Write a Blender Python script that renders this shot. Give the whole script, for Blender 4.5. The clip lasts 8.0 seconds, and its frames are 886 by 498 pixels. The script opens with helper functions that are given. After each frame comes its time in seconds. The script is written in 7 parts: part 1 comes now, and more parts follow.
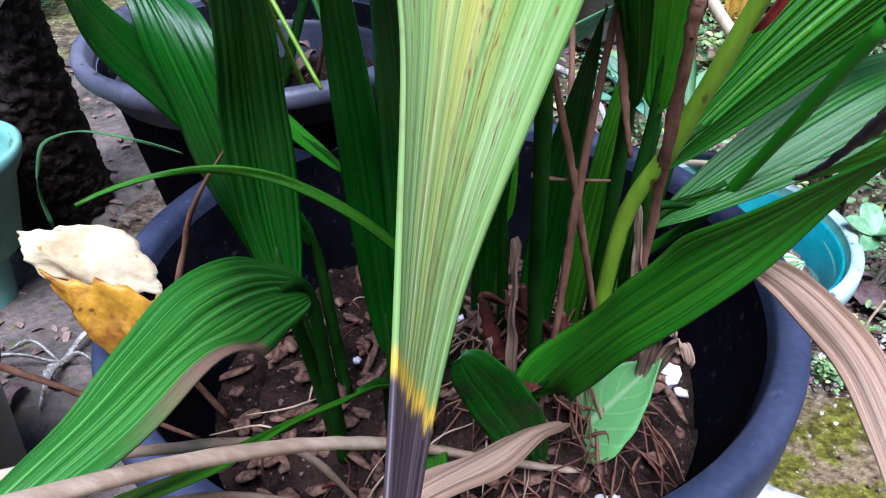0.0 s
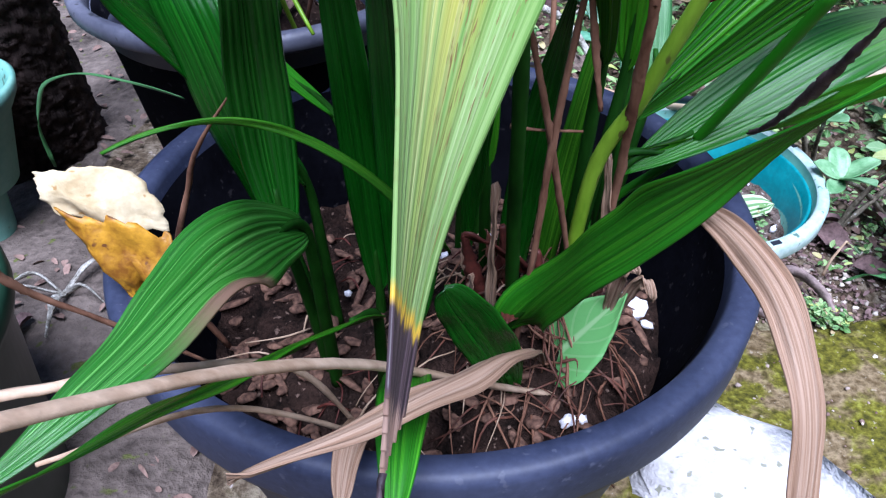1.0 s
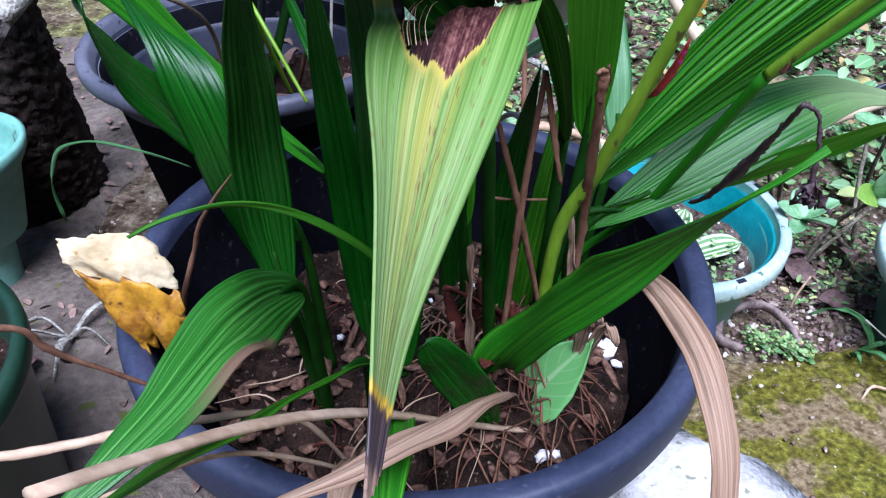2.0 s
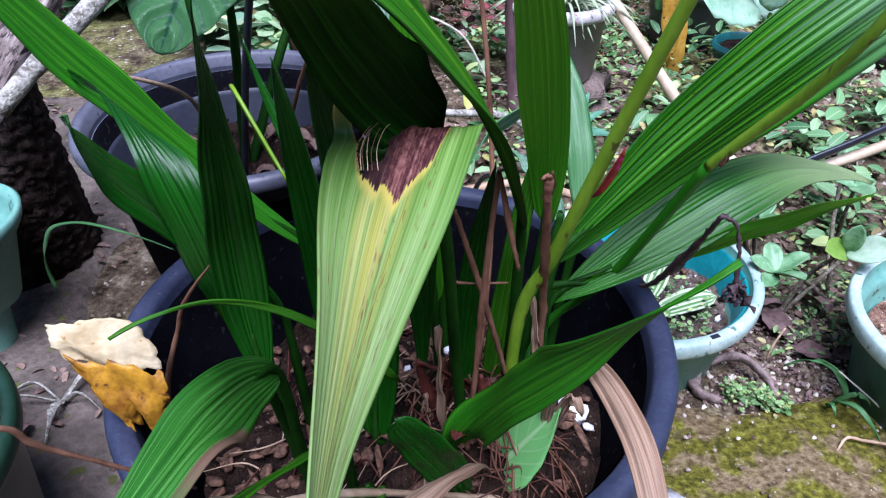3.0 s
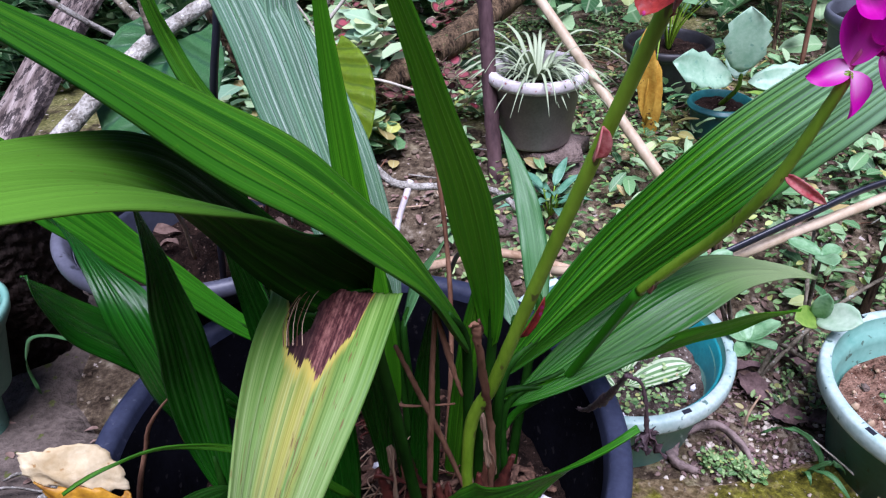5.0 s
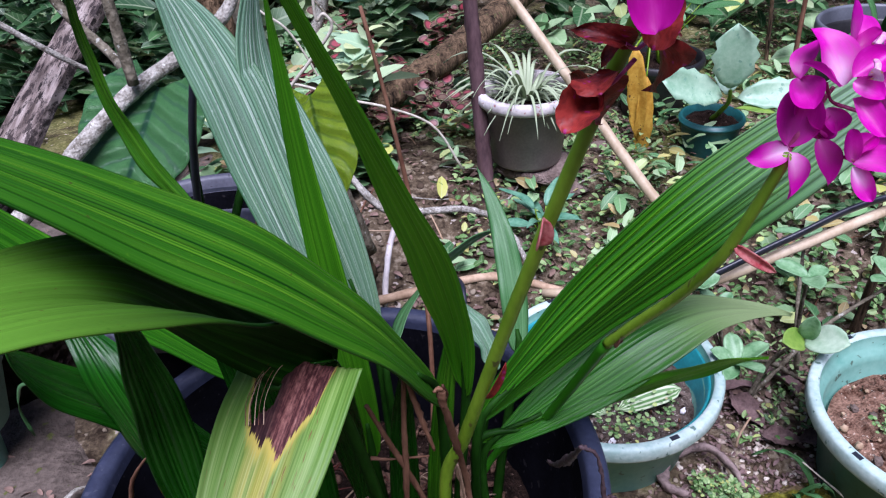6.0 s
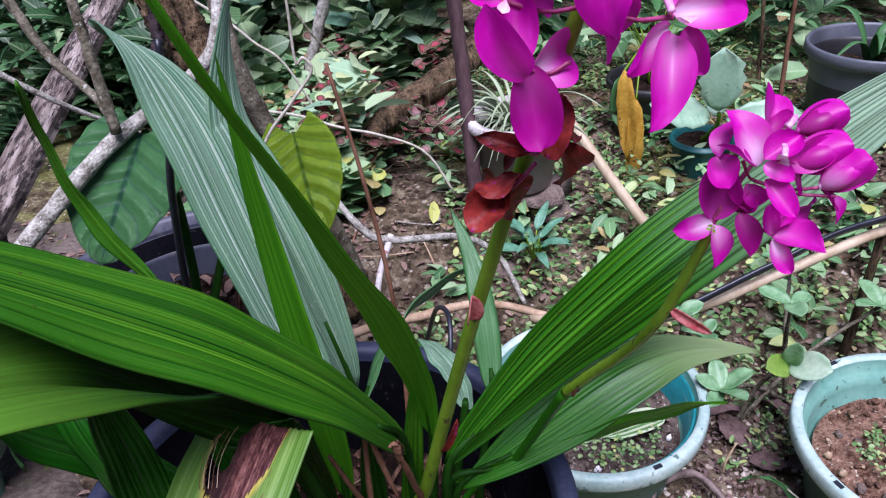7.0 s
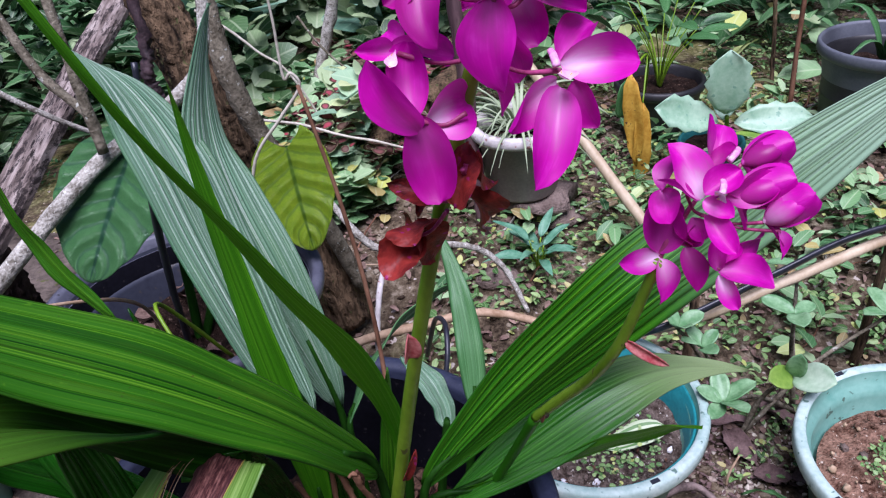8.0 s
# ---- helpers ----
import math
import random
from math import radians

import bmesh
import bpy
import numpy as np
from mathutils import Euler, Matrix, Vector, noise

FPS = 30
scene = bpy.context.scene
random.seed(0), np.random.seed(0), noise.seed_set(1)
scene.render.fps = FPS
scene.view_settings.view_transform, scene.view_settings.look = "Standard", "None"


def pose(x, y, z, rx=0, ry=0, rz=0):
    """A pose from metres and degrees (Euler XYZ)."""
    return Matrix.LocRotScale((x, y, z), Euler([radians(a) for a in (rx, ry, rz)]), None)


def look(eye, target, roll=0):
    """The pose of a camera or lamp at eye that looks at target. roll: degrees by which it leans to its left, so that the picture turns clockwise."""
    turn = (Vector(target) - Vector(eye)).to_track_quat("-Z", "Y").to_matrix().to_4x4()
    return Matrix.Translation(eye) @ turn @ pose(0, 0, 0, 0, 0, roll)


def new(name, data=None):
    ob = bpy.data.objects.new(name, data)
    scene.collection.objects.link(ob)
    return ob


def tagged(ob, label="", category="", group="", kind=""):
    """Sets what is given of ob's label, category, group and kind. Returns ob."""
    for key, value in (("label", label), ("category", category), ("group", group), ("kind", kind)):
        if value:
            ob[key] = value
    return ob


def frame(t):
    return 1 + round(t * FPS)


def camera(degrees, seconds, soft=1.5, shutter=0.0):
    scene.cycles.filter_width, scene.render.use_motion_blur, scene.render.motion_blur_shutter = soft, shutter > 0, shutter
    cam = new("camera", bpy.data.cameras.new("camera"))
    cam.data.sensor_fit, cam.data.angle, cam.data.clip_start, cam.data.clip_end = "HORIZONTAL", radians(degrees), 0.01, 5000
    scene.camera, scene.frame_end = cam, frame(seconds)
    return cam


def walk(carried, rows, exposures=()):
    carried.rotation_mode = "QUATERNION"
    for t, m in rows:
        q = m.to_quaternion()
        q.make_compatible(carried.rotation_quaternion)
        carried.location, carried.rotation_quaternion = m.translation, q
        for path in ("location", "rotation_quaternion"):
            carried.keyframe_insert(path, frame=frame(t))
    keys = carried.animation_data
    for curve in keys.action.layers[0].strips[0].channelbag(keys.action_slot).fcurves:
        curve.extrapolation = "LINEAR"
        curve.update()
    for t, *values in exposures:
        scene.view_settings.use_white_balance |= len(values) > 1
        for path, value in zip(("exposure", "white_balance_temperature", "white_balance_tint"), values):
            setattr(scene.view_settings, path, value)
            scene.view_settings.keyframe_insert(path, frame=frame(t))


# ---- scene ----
cam = camera(63.6, 8.0, 1.2)
PATH = [
    (0, 0.0135, 0.0070, 0.4801, 53.86, 0.70, 0.03),
    (0.5, 0.0138, -0.0016, 0.4894, 52.70, 0.03, 0.51),
    (1, 0.0140, -0.0133, 0.4997, 48.66, -0.39, -0.49),
    (1.5, 0.0146, -0.0300, 0.5184, 49.37, -0.48, -1.09),
    (3, 0.0358, -0.0348, 0.5699, 53.42, 0.42, -2.01),
    (3.5, 0.0434, -0.0373, 0.5857, 54.68, 0.85, -2.33),
    (4, 0.0550, -0.0352, 0.6003, 55.73, 1.84, -2.18),
    (4.5, 0.0616, -0.0292, 0.6100, 55.85, 1.85, -2.27),
    (6, 0.0918, -0.0124, 0.6493, 55.93, 3.39, -2.71),
    (6.5, 0.1030, -0.0116, 0.6615, 56.37, 4.03, -2.37),
    (7, 0.1202, -0.0102, 0.6735, 56.67, 4.43, -2.43),
    (7.5, 0.1345, -0.0067, 0.6782, 56.82, 5.21, -1.63),
    (8, 0.1519, -0.0006, 0.6801, 56.67, 5.88, -1.02),
]
walk(cam, [(t, pose(*row)) for t, *row in PATH], [(0, 1.95, 5150, 19), (1.7, 1.87, 5150, 19), (3.5, 1.6, 5350, 25), (4.5, 1.48, 5450, 27), (6.5, 1.28, 5600, 28), (8, 1.22, 5650, 28)])

# ---- light: overcast garden under open sky ----
world = bpy.data.worlds.new("sky")
scene.world = world
world.use_nodes = True
wn = world.node_tree.nodes
sky = wn.new("ShaderNodeTexSky")
sky.sky_type, sky.sun_disc = "NISHITA", False
sky.sun_elevation, sky.sun_rotation = radians(68), radians(178)
sky.air_density, sky.dust_density, sky.ozone_density = 1.0, 2.0, 1.5
wn["Background"].inputs["Strength"].default_value = 0.040
world.node_tree.links.new(sky.outputs[0], wn["Background"].inputs["Color"])
sun = new("sun", bpy.data.lights.new("sun", "SUN"))
sun.data.energy, sun.data.angle, sun.data.color = 2.6, radians(36), (1.0, 0.985, 0.96)
sun.matrix_world = look((0.15, -0.95, 3.2), (0.1, 0.4, 0.0))

# ---- materials ----


class Net:
    """A small wrapper that builds a node material."""

    def __init__(self, name):
        self.m = bpy.data.materials.new(name)
        self.m.use_nodes = True
        self.n, self.l = self.m.node_tree.nodes, self.m.node_tree.links
        self.b = self.n["Principled BSDF"]

    def put(self, kind, **sockets):
        node = self.n.new(kind)
        for key, value in sockets.items():
            self.set(node.inputs[key.replace("_", " ")], value)
        return node

    def set(self, socket, value):
        if isinstance(value, bpy.types.NodeSocket):
            self.l.new(value, socket)
        elif isinstance(value, tuple) and socket.type == "RGBA" and len(value) == 3:
            socket.default_value = (*value, 1.0)
        else:
            socket.default_value = value

    def coords(self, which, scale):
        c = self.n.new("ShaderNodeTexCoord")
        m = self.put("ShaderNodeMapping", Vector=c.outputs[which], Scale=scale)
        return m.outputs[0]

    def noise(self, vec, scale, detail=4.0, rough=0.55):
        return self.put("ShaderNodeTexNoise", Vector=vec, Scale=scale, Detail=detail, Roughness=rough).outputs["Fac"]

    def ramp(self, fac, stops):
        r = self.n.new("ShaderNodeValToRGB")
        self.set(r.inputs[0], fac)
        els = r.color_ramp.elements
        while len(els) < len(stops):
            els.new(0.5)
        for e, (p, c) in zip(els, stops):
            e.position, e.color = p, c if len(c) == 4 else (*c, 1)
        return r.outputs[0]

    def mix(self, fac, a, b, how="MIX"):
        x = self.n.new("ShaderNodeMix")
        x.data_type, x.blend_type = "RGBA", how
        self.set(x.inputs[0], fac)
        self.set(x.inputs[6], a)
        self.set(x.inputs[7], b)
        return x.outputs[2]

    def math(self, op, a, b=0.0, c=0.0):
        x = self.n.new("ShaderNodeMath")
        x.operation = op
        for i, v in enumerate((a, b, c)):
            self.set(x.inputs[i], v)
        return x.outputs[0]

    def step(self, v, lo, hi):
        x = self.n.new("ShaderNodeMapRange")
        x.interpolation_type = "SMOOTHSTEP"
        for i, q in enumerate((v, lo, hi, 0.0, 1.0)):
            self.set(x.inputs[i], q)
        return x.outputs[0]

    def bump(self, height, strength, distance):
        x = self.put("ShaderNodeBump", Height=height, Strength=strength, Distance=distance)
        self.l.new(x.outputs[0], self.b.inputs["Normal"])

    def finish(self, colour, rough, spec=0.5, thin=0.0, glow=None):
        self.set(self.b.inputs["Base Color"], colour)
        self.set(self.b.inputs["Roughness"], rough)
        self.b.inputs["Specular IOR Level"].default_value = spec
        if thin:
            t = self.put("ShaderNodeBsdfTranslucent", Color=glow or colour)
            x = self.put("ShaderNodeMixShader", Fac=thin)
            self.l.new(self.b.outputs[0], x.inputs[1])
            self.l.new(t.outputs[0], x.inputs[2])
            self.l.new(x.outputs[0], self.n["Material Output"].inputs[0])
        return self.m


def plain(name, dark, light, scale=30.0, rough=0.6, bump=0.3, spec=0.4, fine=6.0, stretch=(1, 1, 1), dist=0.002, speck=None, thin=0.0):
    """A two-scale mottled surface."""
    k = Net(name)
    v = k.coords("Object", stretch)
    big, small = k.noise(v, scale, 5), k.noise(v, scale * fine, 5)
    tone = k.math("ADD", k.math("MULTIPLY", big, 0.65), k.math("MULTIPLY", small, 0.35))
    c = k.ramp(tone, [(0.36, dark), (0.64, light)])
    if speck:
        s = k.noise(v, scale * fine * 0.6, 2)
        c = k.mix(k.step(s, 0.64, 0.70), c, speck)
    var = k.n.new("ShaderNodeObjectInfo").outputs["Random"]
    c = k.mix(k.math("MULTIPLY", var, 0.25), c, k.mix(0.5, c, dark))
    k.bump(small, bump, dist)
    return k.finish(c, k.math("MULTIPLY_ADD", big, 0.25, rough - 0.12), spec, thin)


def leafy(name, deep, mid, light, rough=0.38, spec=0.5, thin=0.22, streaks=34.0, blotch=None, amount=0.25, sheen=0.0, tip=None, scar=False):
    """A pleated leaf: vein streaks, deepened to paint the pleats' shading, run along it by its UV map."""
    k = Net(name)
    v = k.coords("UV", (streaks, 0.35, 1))
    w = k.coords("UV", (9.0, 2.4, 1))
    st, bl = k.noise(v, 1.0, 3, 0.6), k.noise(w, 1.0, 4)
    hair = k.noise(k.coords("UV", (streaks * 2.7, 0.6, 1)), 1.0, 2, 0.5)
    broad = k.noise(k.coords("UV", (streaks * 0.33, 0.3, 1)), 1.0, 3, 0.6)
    st = k.math("ADD", k.math("MULTIPLY", k.math("ADD", st, broad), 0.35), k.math("MULTIPLY", hair, 0.3))
    c = k.ramp(st, [(0.42, deep), (0.485, mid), (0.53, mid), (0.58, light)])
    c = k.mix(k.math("MULTIPLY", k.step(bl, 0.45, 0.75), amount), c, blotch or light)
    # tip recolours the leaf's end; two leaves use it to paint shade or sheen
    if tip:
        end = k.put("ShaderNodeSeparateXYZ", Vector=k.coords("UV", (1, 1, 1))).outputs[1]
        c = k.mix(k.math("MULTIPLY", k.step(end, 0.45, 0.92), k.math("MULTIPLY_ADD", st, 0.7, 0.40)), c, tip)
    if scar:
        sep = k.put("ShaderNodeSeparateXYZ", Vector=k.coords("UV", (1, 1, 1)))
        edge = k.math("ADD", sep.outputs[0], k.math("MULTIPLY", bl, 0.25))
        low = k.math("MULTIPLY", k.step(sep.outputs[1], 0.30, 0.36), k.math("SUBTRACT", 1.0, k.step(sep.outputs[1], 0.55, 0.75)))
        c = k.mix(k.math("MULTIPLY", low, k.math("SUBTRACT", 1.0, k.step(edge, 0.25, 0.29))), c, (0.16, 0.085, 0.06, 1))
    fleck = k.noise(k.coords("UV", (26, 60, 1)), 1.0, 2)
    c = k.mix(k.math("MULTIPLY", k.step(fleck, 0.66, 0.74), 0.45), c, light)
    speck = k.noise(k.coords("UV", (38, 90, 1)), 1.0, 1)
    c = k.mix(k.math("MULTIPLY", k.step(speck, 0.735, 0.76), 0.7), c, (0.06, 0.035, 0.012, 1))
    var = k.n.new("ShaderNodeObjectInfo").outputs["Random"]
    c = k.mix(k.math("MULTIPLY", var, 0.35), c, k.mix(0.6, c, deep))
    fine = k.noise(k.coords("UV", (streaks * 3, 5, 1)), 1.0, 3)
    k.bump(k.math("ADD", st, k.math("MULTIPLY", fine, 0.3)), 0.4, 0.0010)
    if sheen:
        k.b.inputs["Sheen Weight"].default_value = sheen
        k.b.inputs["Sheen Roughness"].default_value = 0.4
    return k.finish(c, k.math("MULTIPLY_ADD", bl, 0.22, rough - 0.1), spec, thin, k.mix(0.5, c, (0.25, 0.5, 0.03, 1)))


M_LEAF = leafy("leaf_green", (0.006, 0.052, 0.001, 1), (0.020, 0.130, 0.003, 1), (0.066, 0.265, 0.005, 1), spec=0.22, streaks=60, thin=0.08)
# Brighter copy of the leaf green, painted for leaves that catch the light.
M_LEAF_LIT = leafy("leaf_lit", (0.003, 0.036, 0.001, 1), (0.030, 0.150, 0.003, 1), (0.120, 0.310, 0.010, 1), rough=0.38, spec=0.26, thin=0.10, streaks=44, blotch=(0.150, 0.330, 0.012, 1))
M_LEAF_THIN = leafy("leaf_thin", (0.012, 0.080, 0.001, 1), (0.034, 0.185, 0.002, 1), (0.110, 0.360, 0.006, 1), spec=0.20, thin=0.35, streaks=60)
# Dark glossy leaf; on the clump's inner leaves its colour also carries the shade.
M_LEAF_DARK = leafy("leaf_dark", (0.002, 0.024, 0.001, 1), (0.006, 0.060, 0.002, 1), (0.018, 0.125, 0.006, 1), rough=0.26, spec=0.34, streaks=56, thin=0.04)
# Underside's shade is put into the near-black base; the far end stays green.
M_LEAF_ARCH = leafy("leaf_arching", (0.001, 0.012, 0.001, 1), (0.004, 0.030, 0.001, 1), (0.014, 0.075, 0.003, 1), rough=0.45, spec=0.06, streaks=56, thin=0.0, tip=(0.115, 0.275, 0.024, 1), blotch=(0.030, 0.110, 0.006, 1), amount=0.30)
M_SILVER = leafy("leaf_silver", (0.014, 0.080, 0.030, 1), (0.175, 0.310, 0.195, 1), (0.700, 0.780, 0.680, 1), rough=0.36, spec=0.5, streaks=95, thin=0.12, blotch=(0.09, 0.25, 0.04, 1), amount=0.35)
M_PALE = leafy("leaf_pale", (0.030, 0.115, 0.030, 1), (0.064, 0.180, 0.058, 1), (0.150, 0.305, 0.125, 1), rough=0.36, spec=0.4, thin=0.16)
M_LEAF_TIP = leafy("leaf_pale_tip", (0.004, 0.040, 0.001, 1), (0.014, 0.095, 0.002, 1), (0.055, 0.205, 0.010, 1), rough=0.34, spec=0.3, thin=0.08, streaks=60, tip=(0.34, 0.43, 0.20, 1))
# Pale end colour paints the sky's sheen where the leaf bends over.
M_LEAF_SHEEN = leafy("leaf_sheen_end", (0.005, 0.052, 0.001, 1), (0.020, 0.134, 0.002, 1), (0.120, 0.385, 0.008, 1), spec=0.25, thin=0.12, streaks=64, tip=(0.38, 0.54, 0.40, 1))
M_LEAF_SCAR = leafy("leaf_brown_edge", (0.009, 0.056, 0.003, 1), (0.022, 0.118, 0.008, 1), (0.110, 0.290, 0.055, 1), rough=0.32, spec=0.45, streaks=50, thin=0.06, scar=True)
M_STEM = plain("stem_green", (0.105, 0.210, 0.006, 1), (0.215, 0.365, 0.018, 1), 60, 0.42, 0.15, 0.4, 5, (1, 1, 0.3), 0.0006, (0.07, 0.08, 0.012, 1), 0.1)
M_PETIOLE = plain("petiole", (0.003, 0.018, 0.001, 1), (0.013, 0.060, 0.004, 1), 50, 0.55, 0.2, 0.08, 5, (1, 1, 0.3), 0.0006)
M_HUSK = plain("brown_husk", (0.028, 0.010, 0.006, 1), (0.140, 0.052, 0.030, 1), 70, 0.6, 0.4, 0.3, 5, (1, 1, 0.3), 0.001)
M_RUSTLEAF = plain("rust_leaf", (0.030, 0.007, 0.005, 1), (0.120, 0.028, 0.018, 1), 70, 0.6, 0.4, 0.3, 5, (1, 1, 1), 0.001)
M_BRACT = plain("bract", (0.44, 0.060, 0.070, 1), (0.70, 0.30, 0.27, 1), 160, 0.5, 0.2, 0.4, 4, (1, 1, 1), 0.0005, None, 0.25)
M_DRY = plain("dry_stalk", (0.24, 0.150, 0.085, 1), (0.52, 0.38, 0.26, 1), 40, 0.7, 0.5, 0.25, 6, (1, 1, 0.4), 0.001)
M_TWIG = plain("twig_brown", (0.075, 0.030, 0.016, 1), (0.235, 0.120, 0.072, 1), 60, 0.75, 0.6, 0.2, 5, (1, 1, 0.4), 0.001)
M_BLACKSTALK = plain("withered_stalk", (0.012, 0.008, 0.010, 1), (0.075, 0.045, 0.050, 1), 90, 0.6, 0.6, 0.3, 5, (1, 1, 1), 0.001)


def dry_blade():
    k = Net("dry_blade")
    v = k.coords("UV", (11, 0.7, 1))
    st = k.noise(v, 1.0, 6, 0.7)
    c = k.ramp(st, [(0.3, (0.08, 0.04, 0.025)), (0.45, (0.27, 0.165, 0.10)), (0.62, (0.44, 0.31, 0.22)), (0.75, (0.62, 0.50, 0.40))])
    k.bump(st, 0.6, 0.002)
    return k.finish(c, 0.62, 0.3, 0.12)


M_DRYBLADE = dry_blade()


def sick_blade():
    """The ailing leaf: yellow streaks, brown specks, a scorched patch at the bend and a blackened, dried tip."""
    k = Net("ailing_leaf")
    uv = k.n.new("ShaderNodeTexCoord").outputs["UV"]
    sep = k.put("ShaderNodeSeparateXYZ", Vector=uv)
    u, v = sep.outputs[0], sep.outputs[1]
    st = k.math("ADD", k.math("MULTIPLY", k.noise(k.coords("UV", (22, 0.6, 1)), 1.0, 3), 0.55), k.math("MULTIPLY", k.noise(k.coords("UV", (75, 1.2, 1)), 1.0, 2), 0.45))
    st2 = k.noise(k.coords("UV", (11, 0.5, 1)), 1.0, 3)
    c = k.ramp(st, [(0.34, (0.115, 0.220, 0.042)), (0.45, (0.185, 0.300, 0.076)), (0.55, (0.265, 0.370, 0.128)), (0.68, (0.440, 0.520, 0.270))])
    yel = k.ramp(st, [(0.36, (0.24, 0.25, 0.03)), (0.5, (0.40, 0.37, 0.08)), (0.65, (0.58, 0.50, 0.20))])
    band = k.math("MULTIPLY", k.math("MULTIPLY", k.step(u, 0.22, 0.38), k.math("SUBTRACT", 1.0, k.step(u, 0.60, 0.76))), k.math("SUBTRACT", 1.0, k.math("MULTIPLY", k.step(v, 0.55, 0.85), 0.7)))
    c = k.mix(k.math("MULTIPLY", band, k.step(st2, 0.34, 0.56)), c, yel)
    fresh = k.ramp(st, [(0.34, (0.040, 0.135, 0.006)), (0.5, (0.090, 0.230, 0.016)), (0.68, (0.230, 0.380, 0.060))])
    flank = k.math("MULTIPLY", k.math("SUBTRACT", 1.0, k.step(v, 0.34, 0.74)), k.math("SUBTRACT", 1.0, k.math("MULTIPLY", band, 0.6)))
    c = k.mix(k.math("MULTIPLY", flank, 0.75), c, fresh)
    spots = k.noise(k.coords("UV", (60, 26, 1)), 1.0, 2)
    line = k.noise(k.coords("UV", (16, 2.2, 1)), 1.0, 2)
    brown = k.math("MULTIPLY", k.step(spots, 0.55, 0.65), k.step(line, 0.50, 0.62))
    c = k.mix(k.math("MULTIPLY", brown, 0.8), c, (0.16, 0.075, 0.03, 1))
    jag = k.math("ADD", k.math("MULTIPLY", st, 0.12), k.math("MULTIPLY", k.noise(k.coords("UV", (9, 3, 1)), 1.0, 3), 0.10))
    # scorched patch at the bend, tapering to a point, with a yellow margin
    bound = k.ramp(u, [(0.10, (0.20,) * 3), (0.24, (0.425,) * 3), (0.40, (0.478,) * 3), (0.45, (0.450,) * 3), (0.56, (0.497,) * 3), (0.65, (0.425,) * 3), (0.73, (0.375,) * 3), (0.80, (0.20,) * 3)])
    edge = k.math("ADD", k.math("SUBTRACT", v, bound), k.math("MULTIPLY", k.math("SUBTRACT", st, 0.5), 0.10))
    scorch = k.math("SUBTRACT", 1.0, k.step(edge, -0.004, 0.003))
    halo = k.math("SUBTRACT", 1.0, k.step(edge, 0.002, 0.040))
    c = k.mix(k.math("MULTIPLY", halo, 0.8), c, (0.58, 0.46, 0.09, 1))
    mottle = k.math("ADD", k.math("MULTIPLY", st, 0.5), k.math("MULTIPLY", k.noise(k.coords("UV", (34, 30, 1)), 1.0, 5, 0.7), 0.5))
    burnt = k.ramp(mottle, [(0.36, (0.016, 0.006, 0.009)), (0.47, (0.090, 0.030, 0.030)), (0.56, (0.270, 0.115, 0.095)), (0.68, (0.480, 0.290, 0.230))])
    burnt = k.mix(k.math("MULTIPLY", k.math("SUBTRACT", 1.0, k.step(u, 0.40, 0.50)), 0.8), burnt, (0.018, 0.010, 0.012, 1))
    c = k.mix(scorch, c, burnt)
    # blackened tip, then a straw-coloured end
    tip = k.math("ADD", v, k.math("MULTIPLY", jag, 0.18))
    c = k.mix(k.step(tip, 0.895, 0.905), c, (0.60, 0.38, 0.03, 1))
    c = k.mix(k.step(tip, 0.905, 0.912), c, k.ramp(st, [(0.38, (0.022, 0.014, 0.016)), (0.7, (0.17, 0.11, 0.12))]))
    c = k.mix(k.step(tip, 0.948, 0.962), c, k.ramp(st, [(0.38, (0.20, 0.11, 0.075)), (0.7, (0.55, 0.38, 0.29))]))
    k.bump(k.math("ADD", st, k.math("MULTIPLY", spots, 0.3)), 0.35, 0.0012)
    return k.finish(c, 0.42, 0.45, 0.28)


M_SICK = sick_blade()


